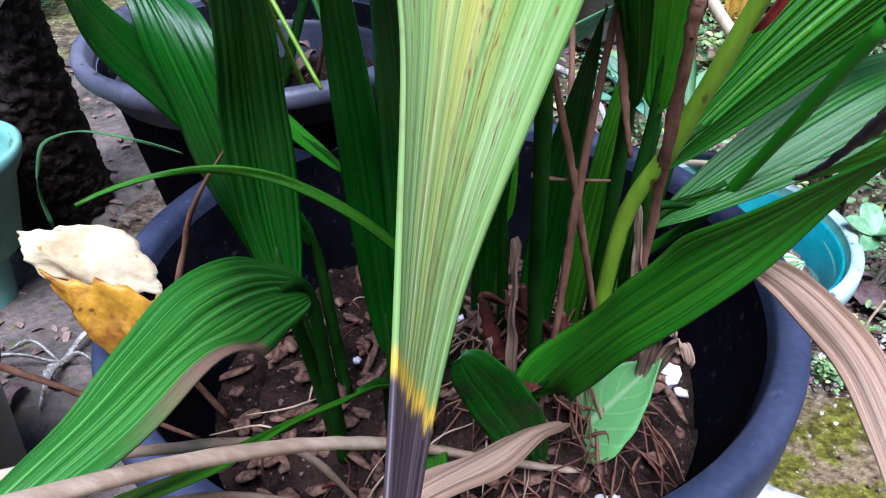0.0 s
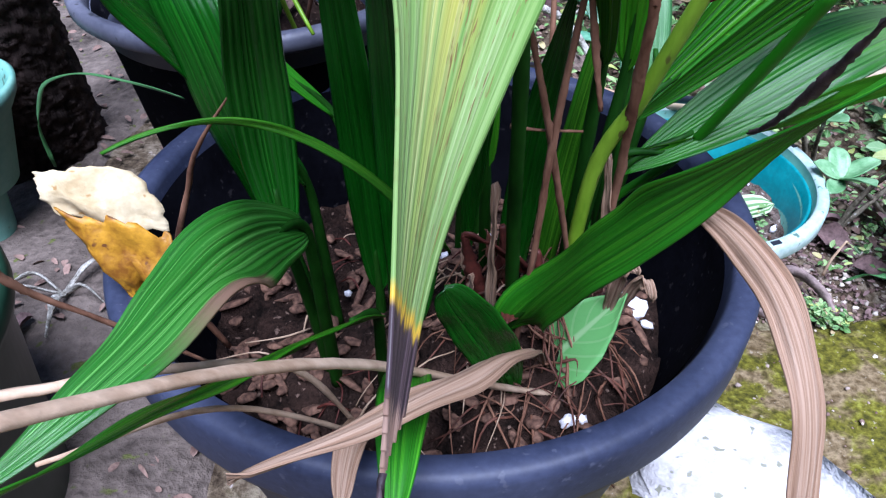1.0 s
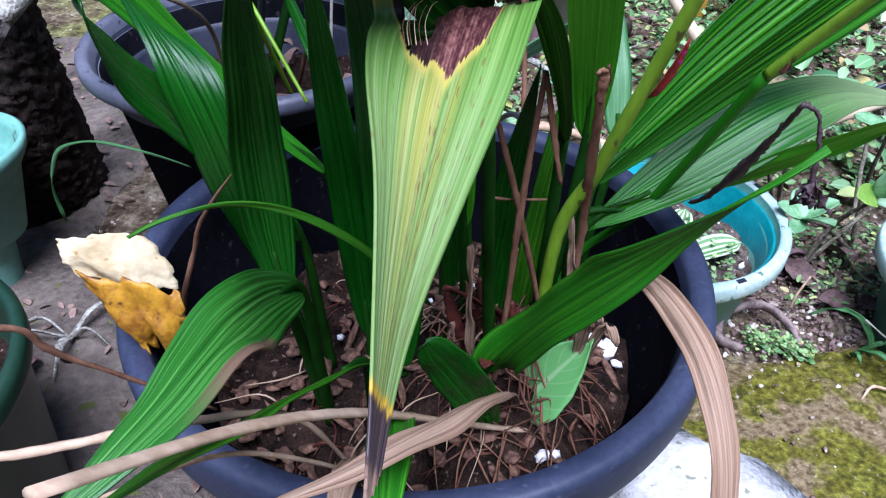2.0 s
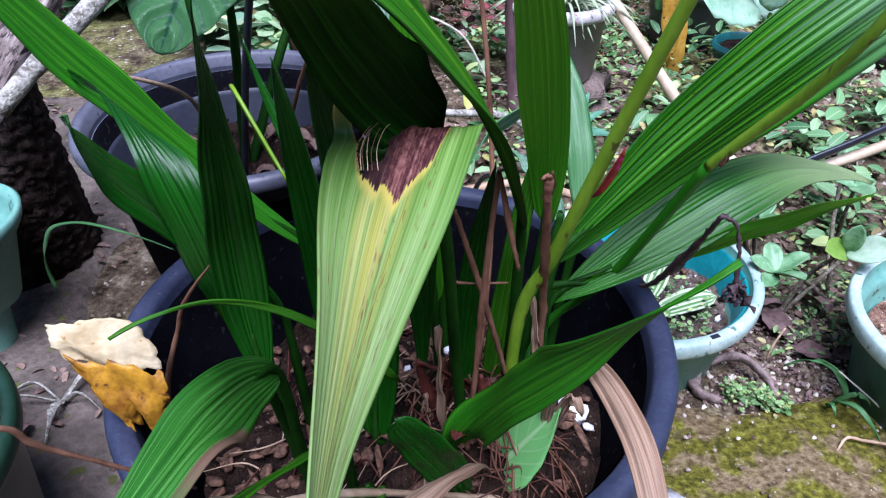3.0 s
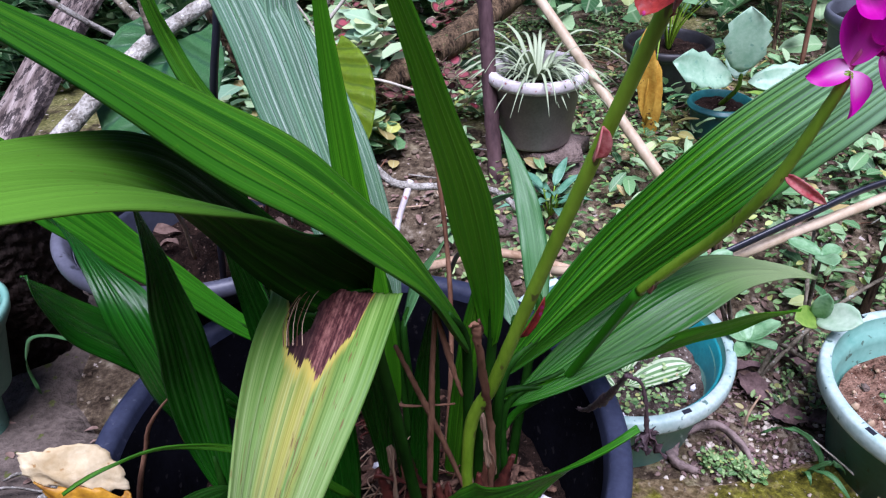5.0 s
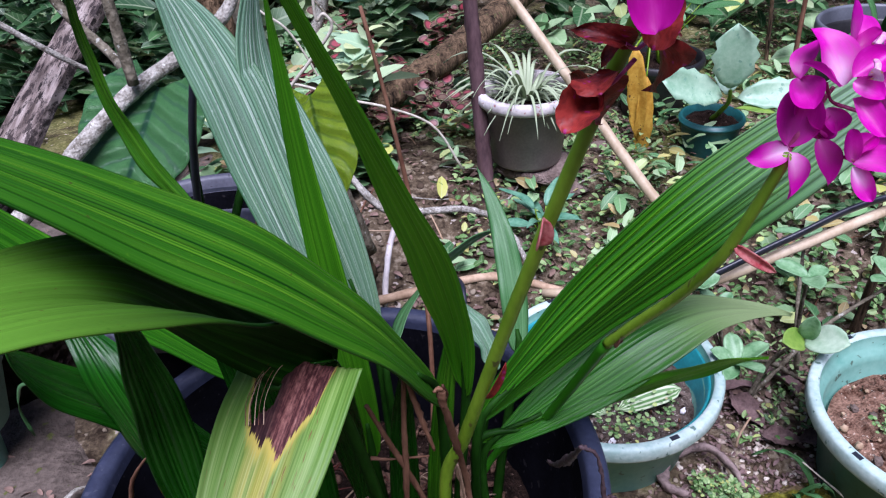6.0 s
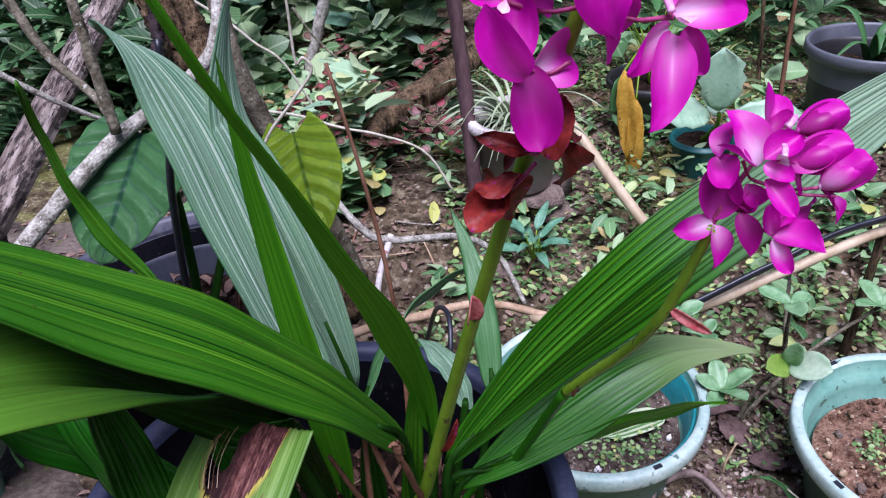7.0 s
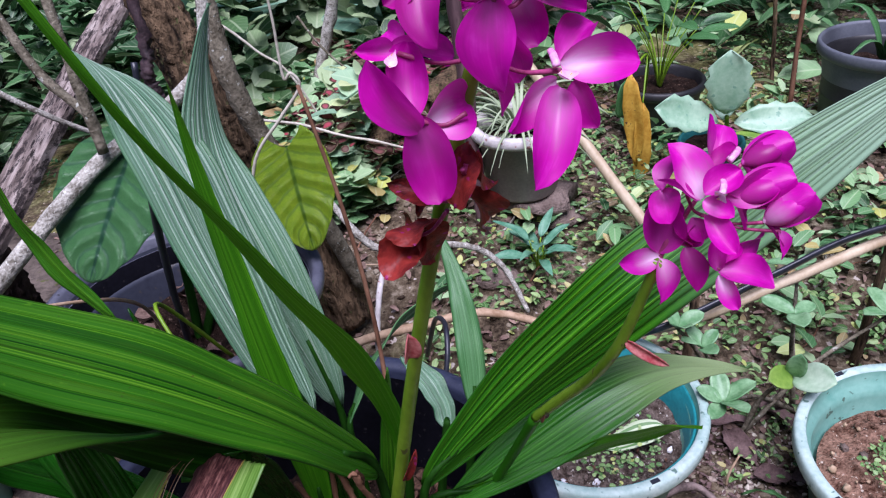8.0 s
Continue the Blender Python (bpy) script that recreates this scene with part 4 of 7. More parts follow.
part("body", lathe("body", [(1.02 * r, h) for r, h in [(0, 0.142), (0.050, 0.142), (0.052, 0.146), (0.062, 0.228), (0.065, 0.230), (0.066, 0.236), (0.065, 0.238)]], 80, 0.0, (GX, GY, 0)), M_GREYPOT, grey)
part("rim", lathe("rim", [(1.02 * r, h) for r, h in [(0.065, 0.236), (0.072, 0.238), (0.074, 0.243), (0.073, 0.252), (0.069, 0.255), (0.061, 0.253), (0.059, 0.247), (0.056, 0.21), (0.05, 0.18)]], 80, 0.0, (GX, GY, 0)), M_WHITEPAINT, grey, "chalky white rim")
part("soil", mound("soil", 0.058, 0.232, (GX, GY), 0.005, 14, 40, 3, 0.006), M_POTSOIL, grey)

BIGX, BIGY = 0.850, 1.125
big = thing("flower_pot", (BIGX, BIGY, 0.08), "large dark grey plastic pot with a bluish rim", "pot")
part("body", lathe("body", [(0, 0.08), (0.078, 0.08), (0.081, 0.084), (0.084, 0.14), (0.0862, 0.142), (0.0862, 0.145), (0.0855, 0.147), (0.0885, 0.200), (0.0905, 0.202), (0.0905, 0.205), (0.0895, 0.207), (0.0935, 0.262), (0.097, 0.266)], 96, 0.0, (BIGX, BIGY, -0.028)), M_BIGPOT, big)
part("rim", lathe("rim", [(0.097, 0.266), (0.104, 0.270), (0.107, 0.276), (0.1065, 0.287), (0.1045, 0.290), (0.1010, 0.2895), (0.0995, 0.285), (0.0965, 0.262), (0.086, 0.2)], 96, 0.0, (BIGX, BIGY, -0.028)), M_BIGRIM, big, "bluish grey rim")
part("soil", mound("soil", 0.086, 0.207, (BIGX, BIGY), 0.01, 14, 40, 4, 0.006), M_POTSOIL, big)

KX, KY = 0.505, 1.20
back = thing("flower_pot", (KX, KY, 0.09), "black plastic pot of a yellowing plant", "pot")
part("body", lathe("body", rim_profile(0.078, 0.118, 0.056, 0.016, 0.004, 0.005), 80, 0.0, (KX, KY, 0.09)), M_BIGPOT, back)
part("soil", mound("soil", 0.068, 0.190, (KX, KY), 0.005, 14, 40, 5, 0.004), M_POTSOIL, back)

CX, CY = 0.549, 1.045
cup = thing("flower_pot", (CX, CY, 0.09), "small deep teal plastic pot", "pot")
part("body", lathe("body", rim_profile(0.052, 0.078, 0.038, 0.012, 0.003, 0.004), 80, 0.0, (CX, CY, 0.080)), M_CUP, cup)
part("soil", mound("soil", 0.045, 0.146, (CX, CY), 0.004, 12, 36, 6, 0.004), M_POTSOIL, cup)

TX, TY = -0.422, 0.535
tl = thing("teal_bowl", (TX, TY, 0.03), "teal plastic bowl at the edge of the path", "bowl")
part("body", lathe("body", [(0, 0.03), (0.018, 0.03), (0.019, 0.034), (0.026, 0.10), (0.050, 0.155), (0.064, 0.176), (0.070, 0.186), (0.072, 0.196), (0.068, 0.199), (0.063, 0.186), (0.042, 0.10), (0, 0.08)], 80, 0.0, (TX, TY, 0)), M_TEAL, tl)
EX, EY = -0.345, 0.235
eg = thing("flower_pot", (EX, EY, 0.02), "dark bottle-green plastic pot beside the path", "pot")
part("body", lathe("body", rim_profile(0.125, 0.20, 0.10, 0.02, 0.005, 0.006), 90, 0.0, (EX, EY, 0.02)), M_GREENPOT, eg)
part("soil", mound("soil", 0.112, 0.17, (EX, EY), 0.006, 14, 40, 9, 0.004), M_POTSOIL, eg)

# ---- the orchid in the black pot ----
orchid = thing("orchid", (0.05, 0.275, 0.152), "ground orchid with pleated green leaves and two spikes of magenta flowers", "orchid")


def leaf(C, W, a, b, A, twist, fold, material=M_LEAF, label="", pleats=5, root=None, **more):
    """One pleated leaf of the orchid, with its folded stalk down to the soil."""
    ob = part("leaf", blade("leaf", C, W, a, b, A, twist, fold, pleats, **more), material, orchid, label, 0.0 if material is M_LEAF_THIN else 0.0007)
    if root:
        p = np.asarray(C[0])
        q = np.asarray((*root, 0.146))
        d = (np.asarray(C[1]) - p) * 0.35
        pts = [q, q * 0.55 + p * 0.45 + (0, 0, 0.01), p, p + d]
        st = tube("stalk", pts, [0.0042, 0.0036, 0.0028, 0.0014], 18, 8, 0.03, 3)
        part("stalk", st, M_PETIOLE, ob)
    return ob


RIGHT, MID, LEFT = (0.085, 0.285), (0.02, 0.29), (-0.055, 0.29)
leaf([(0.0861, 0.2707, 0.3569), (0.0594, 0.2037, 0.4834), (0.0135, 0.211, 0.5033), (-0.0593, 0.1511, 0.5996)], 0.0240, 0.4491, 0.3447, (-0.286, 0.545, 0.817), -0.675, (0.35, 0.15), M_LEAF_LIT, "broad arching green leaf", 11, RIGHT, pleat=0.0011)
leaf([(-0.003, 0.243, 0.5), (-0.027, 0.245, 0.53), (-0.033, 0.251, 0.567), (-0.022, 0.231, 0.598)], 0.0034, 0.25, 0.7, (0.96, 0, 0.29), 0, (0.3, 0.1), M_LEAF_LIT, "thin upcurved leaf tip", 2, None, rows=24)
leaf([(0.1014, 0.2842, 0.3463), (0.0945, 0.2852, 0.4607), (0.0755, 0.2064, 0.516), (0.0304, 0.1913, 0.6734)], 0.0136, 0.3643, 1.3721, (0.371, -0.597, 0.603), -0.26, (0.35, 0.15), M_LEAF_THIN, "long narrow upright leaf", 7, RIGHT, pleat=0.0008)
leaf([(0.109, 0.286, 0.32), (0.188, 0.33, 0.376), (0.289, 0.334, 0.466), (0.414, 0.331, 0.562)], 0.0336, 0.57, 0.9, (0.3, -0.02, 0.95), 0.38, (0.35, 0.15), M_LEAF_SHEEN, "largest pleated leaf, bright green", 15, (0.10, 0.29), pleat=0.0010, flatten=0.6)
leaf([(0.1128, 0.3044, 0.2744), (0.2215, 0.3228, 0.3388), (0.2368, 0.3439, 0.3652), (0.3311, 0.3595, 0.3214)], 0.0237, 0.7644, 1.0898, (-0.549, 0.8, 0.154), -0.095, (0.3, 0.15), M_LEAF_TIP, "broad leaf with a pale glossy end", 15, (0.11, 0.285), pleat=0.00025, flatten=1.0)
leaf([(0.108, 0.304, 0.282), (0.201, 0.316, 0.295), (0.257, 0.314, 0.332), (0.268, 0.271, 0.371)], 0.0093, 0.44, 0.59, (-0.53, -0.19, 0.83), -0.22, (0.35, 0.15), M_LEAF_THIN, "", 3, (0.105, 0.295))
leaf([(0.049, 0.24, 0.219), (0.083, 0.216, 0.302), (0.067, 0.157, 0.349), (0.139, 0.148, 0.426)], 0.0165, 0.32, 0.96, (0.25, -0.31, 0.92), -0.16, (0.35, 0.15), M_LEAF, "pointed leaf leaning over the pot's rim", 8, (0.05, 0.25))


def strip(C, n):
    """Points along a Bezier curve."""
    return [tuple(p) for p in bez(C, n)[1]]


def torn(u, v):
    """What the leaf lacks: its frayed tip, the slanting line of the bend and the ragged hole of the rot."""
    if v > 0.935 and abs(u - 0.5) > 0.5 * max(0.0, 0.972 - v) / 0.037:
        return True
    if v < 0.215 + 0.14 * max(0.0, u - 0.40):
        return True
    low = 0.425 + 0.018 * math.sin(55 * u) + 0.008 * math.sin(170 * u)
    mid = 0.275 + 0.10 * (v - 0.25) + 0.008 * math.sin(60 * v)
    return v < low and abs(u - mid) < 0.105 * min(1.0, (low - v) / 0.075 + 0.15)


leaf([(0.0352, 0.2166, 0.4469), (0.0342, 0.2481, 0.4411), (0.0122, 0.1107, 0.4461), (0.0067, 0.0269, 0.4161)], 0.0367, 0.0362, 0.9049, (0.272, 0.968, 0.101), 0.834, (0.1, 0.1), M_SICK, "ailing yellow leaf, bent over, scorched at the bend and black at the tip", 12, None, rows=110, cols=57, pleat=0.00025, wave=0.0008, hole=torn, start=0.215)
for i, (x0, x1, h) in enumerate(((0.0130, 0.0225, 0.0040), (0.0142, 0.0200, 0.0025), (0.0150, 0.0245, 0.0045), (0.0165, 0.0190, 0.0030), (0.0180, 0.0230, 0.0020), (0.0200, 0.0262, 0.0030))):
    part("fibre", tube("fibre", [(x0, 0.180, 0.4450), (x0 - 0.0006, 0.191, 0.4455 + h * 0.7), ((x0 + x1) / 2 - 0.001, 0.205, 0.4455 + h), (x1, 0.2165, 0.4455)], [0.00018, 0.00014, 0.00014, 0.00018], 18, 5), M_DRY if i % 2 else M_TWIG, orchid, "bare leaf fibre across the hole" if i == 0 else "")
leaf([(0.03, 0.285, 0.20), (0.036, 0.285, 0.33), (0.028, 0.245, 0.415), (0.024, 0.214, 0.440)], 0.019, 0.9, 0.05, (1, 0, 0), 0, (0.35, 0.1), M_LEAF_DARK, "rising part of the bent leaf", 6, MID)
leaf([(-0.043, 0.228, 0.298), (-0.059, 0.159, 0.356), (-0.042, 0.113, 0.366), (-0.094, 0.064, 0.354)], 0.0169, 0.45, 0.81, (-0.03, 0.94, -0.35), 0.53, (0.35, 0.15), M_LEAF_SCAR, "low arching leaf with a brown torn edge", 12, (-0.045, 0.26))
leaf([(-0.052, 0.396, 0.256), (-0.123, 0.381, 0.343), (-0.166, 0.365, 0.419), (-0.197, 0.343, 0.485)], 0.0249, 0.57, 0.5, (-0.46, 0.81, 0.35), 0.3, (0.3, 0.15), M_LEAF, "", 13, (-0.02, 0.36))
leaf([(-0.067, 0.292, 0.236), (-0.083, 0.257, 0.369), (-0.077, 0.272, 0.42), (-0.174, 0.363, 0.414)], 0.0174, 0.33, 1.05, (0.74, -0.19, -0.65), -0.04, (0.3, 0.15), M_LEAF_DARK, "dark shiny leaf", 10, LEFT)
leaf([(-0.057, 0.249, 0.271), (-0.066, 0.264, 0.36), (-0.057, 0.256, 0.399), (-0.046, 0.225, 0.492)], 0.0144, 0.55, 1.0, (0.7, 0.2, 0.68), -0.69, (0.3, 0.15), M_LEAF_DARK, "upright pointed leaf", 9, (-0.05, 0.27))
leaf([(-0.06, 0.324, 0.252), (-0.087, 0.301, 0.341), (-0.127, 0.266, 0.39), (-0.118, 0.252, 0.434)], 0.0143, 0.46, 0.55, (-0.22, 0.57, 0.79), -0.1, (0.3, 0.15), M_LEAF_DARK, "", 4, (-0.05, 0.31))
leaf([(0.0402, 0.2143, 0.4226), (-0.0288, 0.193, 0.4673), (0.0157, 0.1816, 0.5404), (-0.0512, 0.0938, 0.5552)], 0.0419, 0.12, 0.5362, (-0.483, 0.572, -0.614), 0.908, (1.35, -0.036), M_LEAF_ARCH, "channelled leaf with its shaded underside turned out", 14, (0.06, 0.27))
leaf([(0.032, 0.345, 0.327), (-0.017, 0.367, 0.455), (-0.015, 0.409, 0.542), (-0.073, 0.412, 0.574)], 0.0304, 0.44, 0.53, (0.49, 0.45, -0.75), 0.08, (0.3, 0.1), M_SILVER, "broad silvery leaf with fine pale stripes", 18, (0.03, 0.34))
leaf([(0.04, 0.388, 0.293), (0.006, 0.401, 0.476), (-0.023, 0.39, 0.485), (-0.01, 0.499, 0.57)], 0.027, 0.5, 0.6, (0.8, 0.14, -0.58), -1.13, (0.3, 0.1), M_SILVER, "silvery striped leaf standing behind", 18, (0.045, 0.37))
leaf([(0.04, 0.297, 0.283), (0.037, 0.306, 0.365), (0.024, 0.309, 0.461), (0.027, 0.299, 0.583)], 0.0103, 0.39, 0.9, (0.97, 0.08, 0.22), -0.16, (0.35, 0.15), M_LEAF_THIN, "", 3, (0.045, 0.30))
leaf([(-0.015, 0.303, 0.298), (-0.027, 0.33, 0.345), (-0.051, 0.34, 0.387), (-0.06, 0.346, 0.432)], 0.0042, 0.4, 0.9, (0.9, 0.3, 0), 0, (0.3, 0.15), M_LEAF_DARK, "", 2, (-0.01, 0.30), rows=24)
leaf([(0.046, 0.38, 0.277), (0.057, 0.427, 0.305), (0.097, 0.468, 0.33), (0.149, 0.49, 0.329)], 0.014, 0.5, 0.8, (0.4, -0.3, 0.6), 0.2, (0.3, 0.15), M_PALE, "", 4, (0.05, 0.37))
leaf([(0.143, 0.369, 0.297), (0.145, 0.397, 0.338), (0.141, 0.429, 0.373), (0.125, 0.462, 0.4)], 0.010, 0.4, 0.9, (1, 0, 0.1), 0, (0.3, 0.15), M_PALE, "", 3, (0.12, 0.34))
leaf([(0.122, 0.344, 0.307), (0.124, 0.358, 0.314), (0.109, 0.379, 0.334), (0.093, 0.386, 0.339)], 0.014, 0.45, 0.5, (0.6, 0.5, -0.5), 0, (0.3, 0.15), M_SILVER, "", 4, (0.10, 0.33))
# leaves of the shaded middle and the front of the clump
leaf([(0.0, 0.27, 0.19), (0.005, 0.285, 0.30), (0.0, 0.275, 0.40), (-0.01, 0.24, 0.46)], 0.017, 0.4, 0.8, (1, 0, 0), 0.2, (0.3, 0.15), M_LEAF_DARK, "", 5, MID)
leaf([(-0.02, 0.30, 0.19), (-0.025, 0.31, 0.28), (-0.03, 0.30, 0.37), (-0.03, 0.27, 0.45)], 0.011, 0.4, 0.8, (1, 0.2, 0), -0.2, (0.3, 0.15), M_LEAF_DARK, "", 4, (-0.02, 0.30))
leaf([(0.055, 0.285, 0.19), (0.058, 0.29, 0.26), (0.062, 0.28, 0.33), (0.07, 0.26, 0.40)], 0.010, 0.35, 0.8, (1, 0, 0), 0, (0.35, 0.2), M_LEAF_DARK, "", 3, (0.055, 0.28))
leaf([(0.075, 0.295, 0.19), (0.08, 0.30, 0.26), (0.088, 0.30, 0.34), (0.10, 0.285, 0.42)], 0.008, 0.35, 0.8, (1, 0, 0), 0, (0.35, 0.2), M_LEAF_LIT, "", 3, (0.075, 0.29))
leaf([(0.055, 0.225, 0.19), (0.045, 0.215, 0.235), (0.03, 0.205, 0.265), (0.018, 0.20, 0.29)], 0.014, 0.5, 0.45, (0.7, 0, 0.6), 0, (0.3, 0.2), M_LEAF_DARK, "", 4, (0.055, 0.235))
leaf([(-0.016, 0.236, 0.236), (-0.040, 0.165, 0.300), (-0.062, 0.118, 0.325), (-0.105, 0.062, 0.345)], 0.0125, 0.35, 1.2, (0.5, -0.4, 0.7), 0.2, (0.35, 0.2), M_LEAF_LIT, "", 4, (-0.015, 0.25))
leaf([(0.0, 0.215, 0.215), (0.002, 0.175, 0.275), (0.002, 0.135, 0.295), (0.0, 0.098, 0.272)], 0.0115, 0.35, 0.7, (1, 0, 0.1), 0, (0.3, 0.15), M_LEAF, "", 4, (0.0, 0.235))

# dried leaves and stalks that still hang on the plant
part("withered_leaf", blade("withered_leaf", [(0.102, 0.19, 0.346), (0.112, 0.130, 0.372), (0.116, 0.098, 0.360), (0.114, 0.078, 0.300)], 0.0068, 0.15, 0.25, (0.8, 0.2, 0.3), 0.2, (0.7, 0.5), 3, 0.001), M_DRYBLADE, orchid, "dried tan leaf folded over the rim", 0.0008)
part("leaf_tip", tube("leaf_tip", [(0.0073, 0.0355, 0.4192), (0.0069, 0.0310, 0.4176), (0.0066, 0.0262, 0.4159)], [0.0005, 0.0005, 0.0002], 10, 7, 0.3, 4), M_BLACKSTALK, orchid, "shrivelled black leaf tip")
part("withered_leaf", blade("withered_leaf", [(0.069, 0.234, 0.205), (0.049, 0.187, 0.281), (0.024, 0.136, 0.306), (-0.044, 0.094, 0.319)], 0.0085, 0.25, 0.3, (0.5, -0.5, 0.6), 0.3, (0.6, 0.4), 4, 0.001, wave=0.002), M_DRYBLADE, orchid, "dried tan leaf lying across the pot", 0.0008)
part("withered_leaf", blade("withered_leaf", [(-0.01, 0.20, 0.19), (-0.014, 0.165, 0.262), (-0.018, 0.14, 0.284), (-0.02, 0.118, 0.262)], 0.0065, 0.3, 0.4, (1, 0, 0), 0.3, (0.5, 0.3), 3, 0.001), M_DRYBLADE, orchid, "", 0.0008)
part("dry_stalk", tube("dry_stalk", strip([(0.085, 0.232, 0.175), (-0.006, 0.193, 0.24), (-0.014, 0.158, 0.311), (-0.062, 0.05, 0.406)], 8), [0.0030, 0.0032, 0.0034, 0.0030, 0.0024], 40, 9, 0.05, 8, True, 0.6), M_DRY, orchid, "pale dry flattened stalk")
part("dry_stalk", tube("dry_stalk", [(-0.02, 0.19, 0.20), (-0.06, 0.14, 0.29), (-0.10, 0.10, 0.318)], [0.0012, 0.0012, 0.0008], 18, 7, 0.06, 9), M_DRY, orchid)
part("dry_stalk", tube("dry_stalk", strip([(0.059, 0.294, 0.152), (0.094, 0.374, 0.277), (0.083, 0.4, 0.393), (0.057, 0.412, 0.537)], 8), [0.0018, 0.0018, 0.0016, 0.0012], 34, 9, 0.05, 4), M_TWIG, orchid, "long thin brown stick")
part("dry_stalk", tube("dry_stalk", [(0.090, 0.262, 0.215), (0.079, 0.256, 0.268), (0.0655, 0.2495, 0.325), (0.058, 0.245, 0.355), (0.0496, 0.243, 0.386)], [0.0013, 0.0015, 0.0018, 0.0015, 0.0012], 40, 9, 0.10, 5), M_TWIG, orchid, "jointed reddish brown stick")
part("dry_stalk", tube("dry_stalk", [(0.058, 0.246, 0.205), (0.0602, 0.240, 0.262), (0.0645, 0.2475, 0.325), (0.0668, 0.246, 0.365), (0.0700, 0.245, 0.405)], [0.0016, 0.0016, 0.0019, 0.0015, 0.0012], 40, 9, 0.10, 6), M_TWIG, orchid)
part("dry_stalk", tube("dry_stalk", [(0.0700, 0.245, 0.405), (0.0755, 0.2435, 0.378), (0.0815, 0.2420, 0.350)], [0.0009, 0.0017, 0.0009], 20, 9, 0.12, 16), M_TWIG, orchid)
part("dry_stalk", tube("dry_stalk", [(0.046, 0.250, 0.338), (0.058, 0.250, 0.336), (0.078, 0.252, 0.334)], [0.0013, 0.0007, 0.0006], 16, 7, 0.10, 17), M_TWIG, orchid)
part("husk", tube("husk", [(0.098, 0.262, 0.235), (0.0985, 0.2555, 0.297), (0.0925, 0.236, 0.365), (0.0885, 0.222, 0.405), (0.0875, 0.2205, 0.416), (0.0845, 0.2185, 0.4165)], [0.0021, 0.0021, 0.0022, 0.0020, 0.0024, 0.0011], 44, 9, 0.20, 7, True, 0.55), M_TWIG, orchid, "split brown husk with a crooked ragged top")
part("husk", tube("husk", [(0.0885, 0.2225, 0.402), (0.0900, 0.2215, 0.412), (0.0890, 0.2195, 0.4195)], [0.0009, 0.0012, 0.0007], 12, 7, 0.25, 27), M_HUSK, orchid)
part("fibre", blade("fibre", [(0.101, 0.262, 0.262), (0.098, 0.256, 0.278), (0.095, 0.256, 0.300), (0.093, 0.258, 0.318)], 0.0028, 0.3, 0.5, (1, -0.3, 0.1), 0.4, (0.6, 0.4), 2, 0.0006, 18, 9), M_DRYBLADE, orchid, "pale papery sheath", 0.0006)
for C, w in (
    ([(0.105, 0.252, 0.215), (0.108, 0.246, 0.255), (0.104, 0.242, 0.275), (0.112, 0.238, 0.262)], 0.0045),
    ([(0.112, 0.258, 0.205), (0.116, 0.252, 0.245), (0.121, 0.247, 0.262), (0.124, 0.242, 0.240)], 0.0040),
    ([(0.045, 0.252, 0.205), (0.041, 0.246, 0.250), (0.043, 0.243, 0.285), (0.040, 0.244, 0.312)], 0.0026),
):
    part("withered_leaf", blade("withered_leaf", C, w, 0.25, 0.35, (1, -0.4, 0.2), 0.6, (0.7, 0.5), 3, 0.0008, 22, 13, 0.002), M_DRYBLADE, orchid, "", 0.0006)
part("withered_leaf", blade("withered_leaf", [(0.072, 0.272, 0.222), (0.058, 0.268, 0.248), (0.044, 0.262, 0.262), (0.028, 0.256, 0.272)], 0.0055, 0.35, 0.5, (0.2, -0.5, 0.8), 0.3, (0.5, 0.3), 3, 0.0008, 22, 13), M_RUSTLEAF, orchid, "rust-brown dead leaf", 0.0006)
part("withered_leaf", blade("withered_leaf", [(0.058, 0.255, 0.205), (0.056, 0.246, 0.225), (0.052, 0.238, 0.240), (0.050, 0.228, 0.238)], 0.0060, 0.35, 0.5, (1, 0, 0.2), 0.3, (0.5, 0.3), 3, 0.0008, 22, 13), M_RUSTLEAF, orchid, "", 0.0006)
part("grass_blade", blade("grass_blade", [(0.02, 0.235, 0.28), (-0.025, 0.213, 0.365), (-0.057, 0.207, 0.379), (-0.091, 0.176, 0.373)], 0.0024, 0.1, 0.8, (0.2, 0.5, 0.8), 0, (0.3, 0.3), 1, 0.0, 24, 5), M_LEAF_LIT, orchid, "", 0.0006)
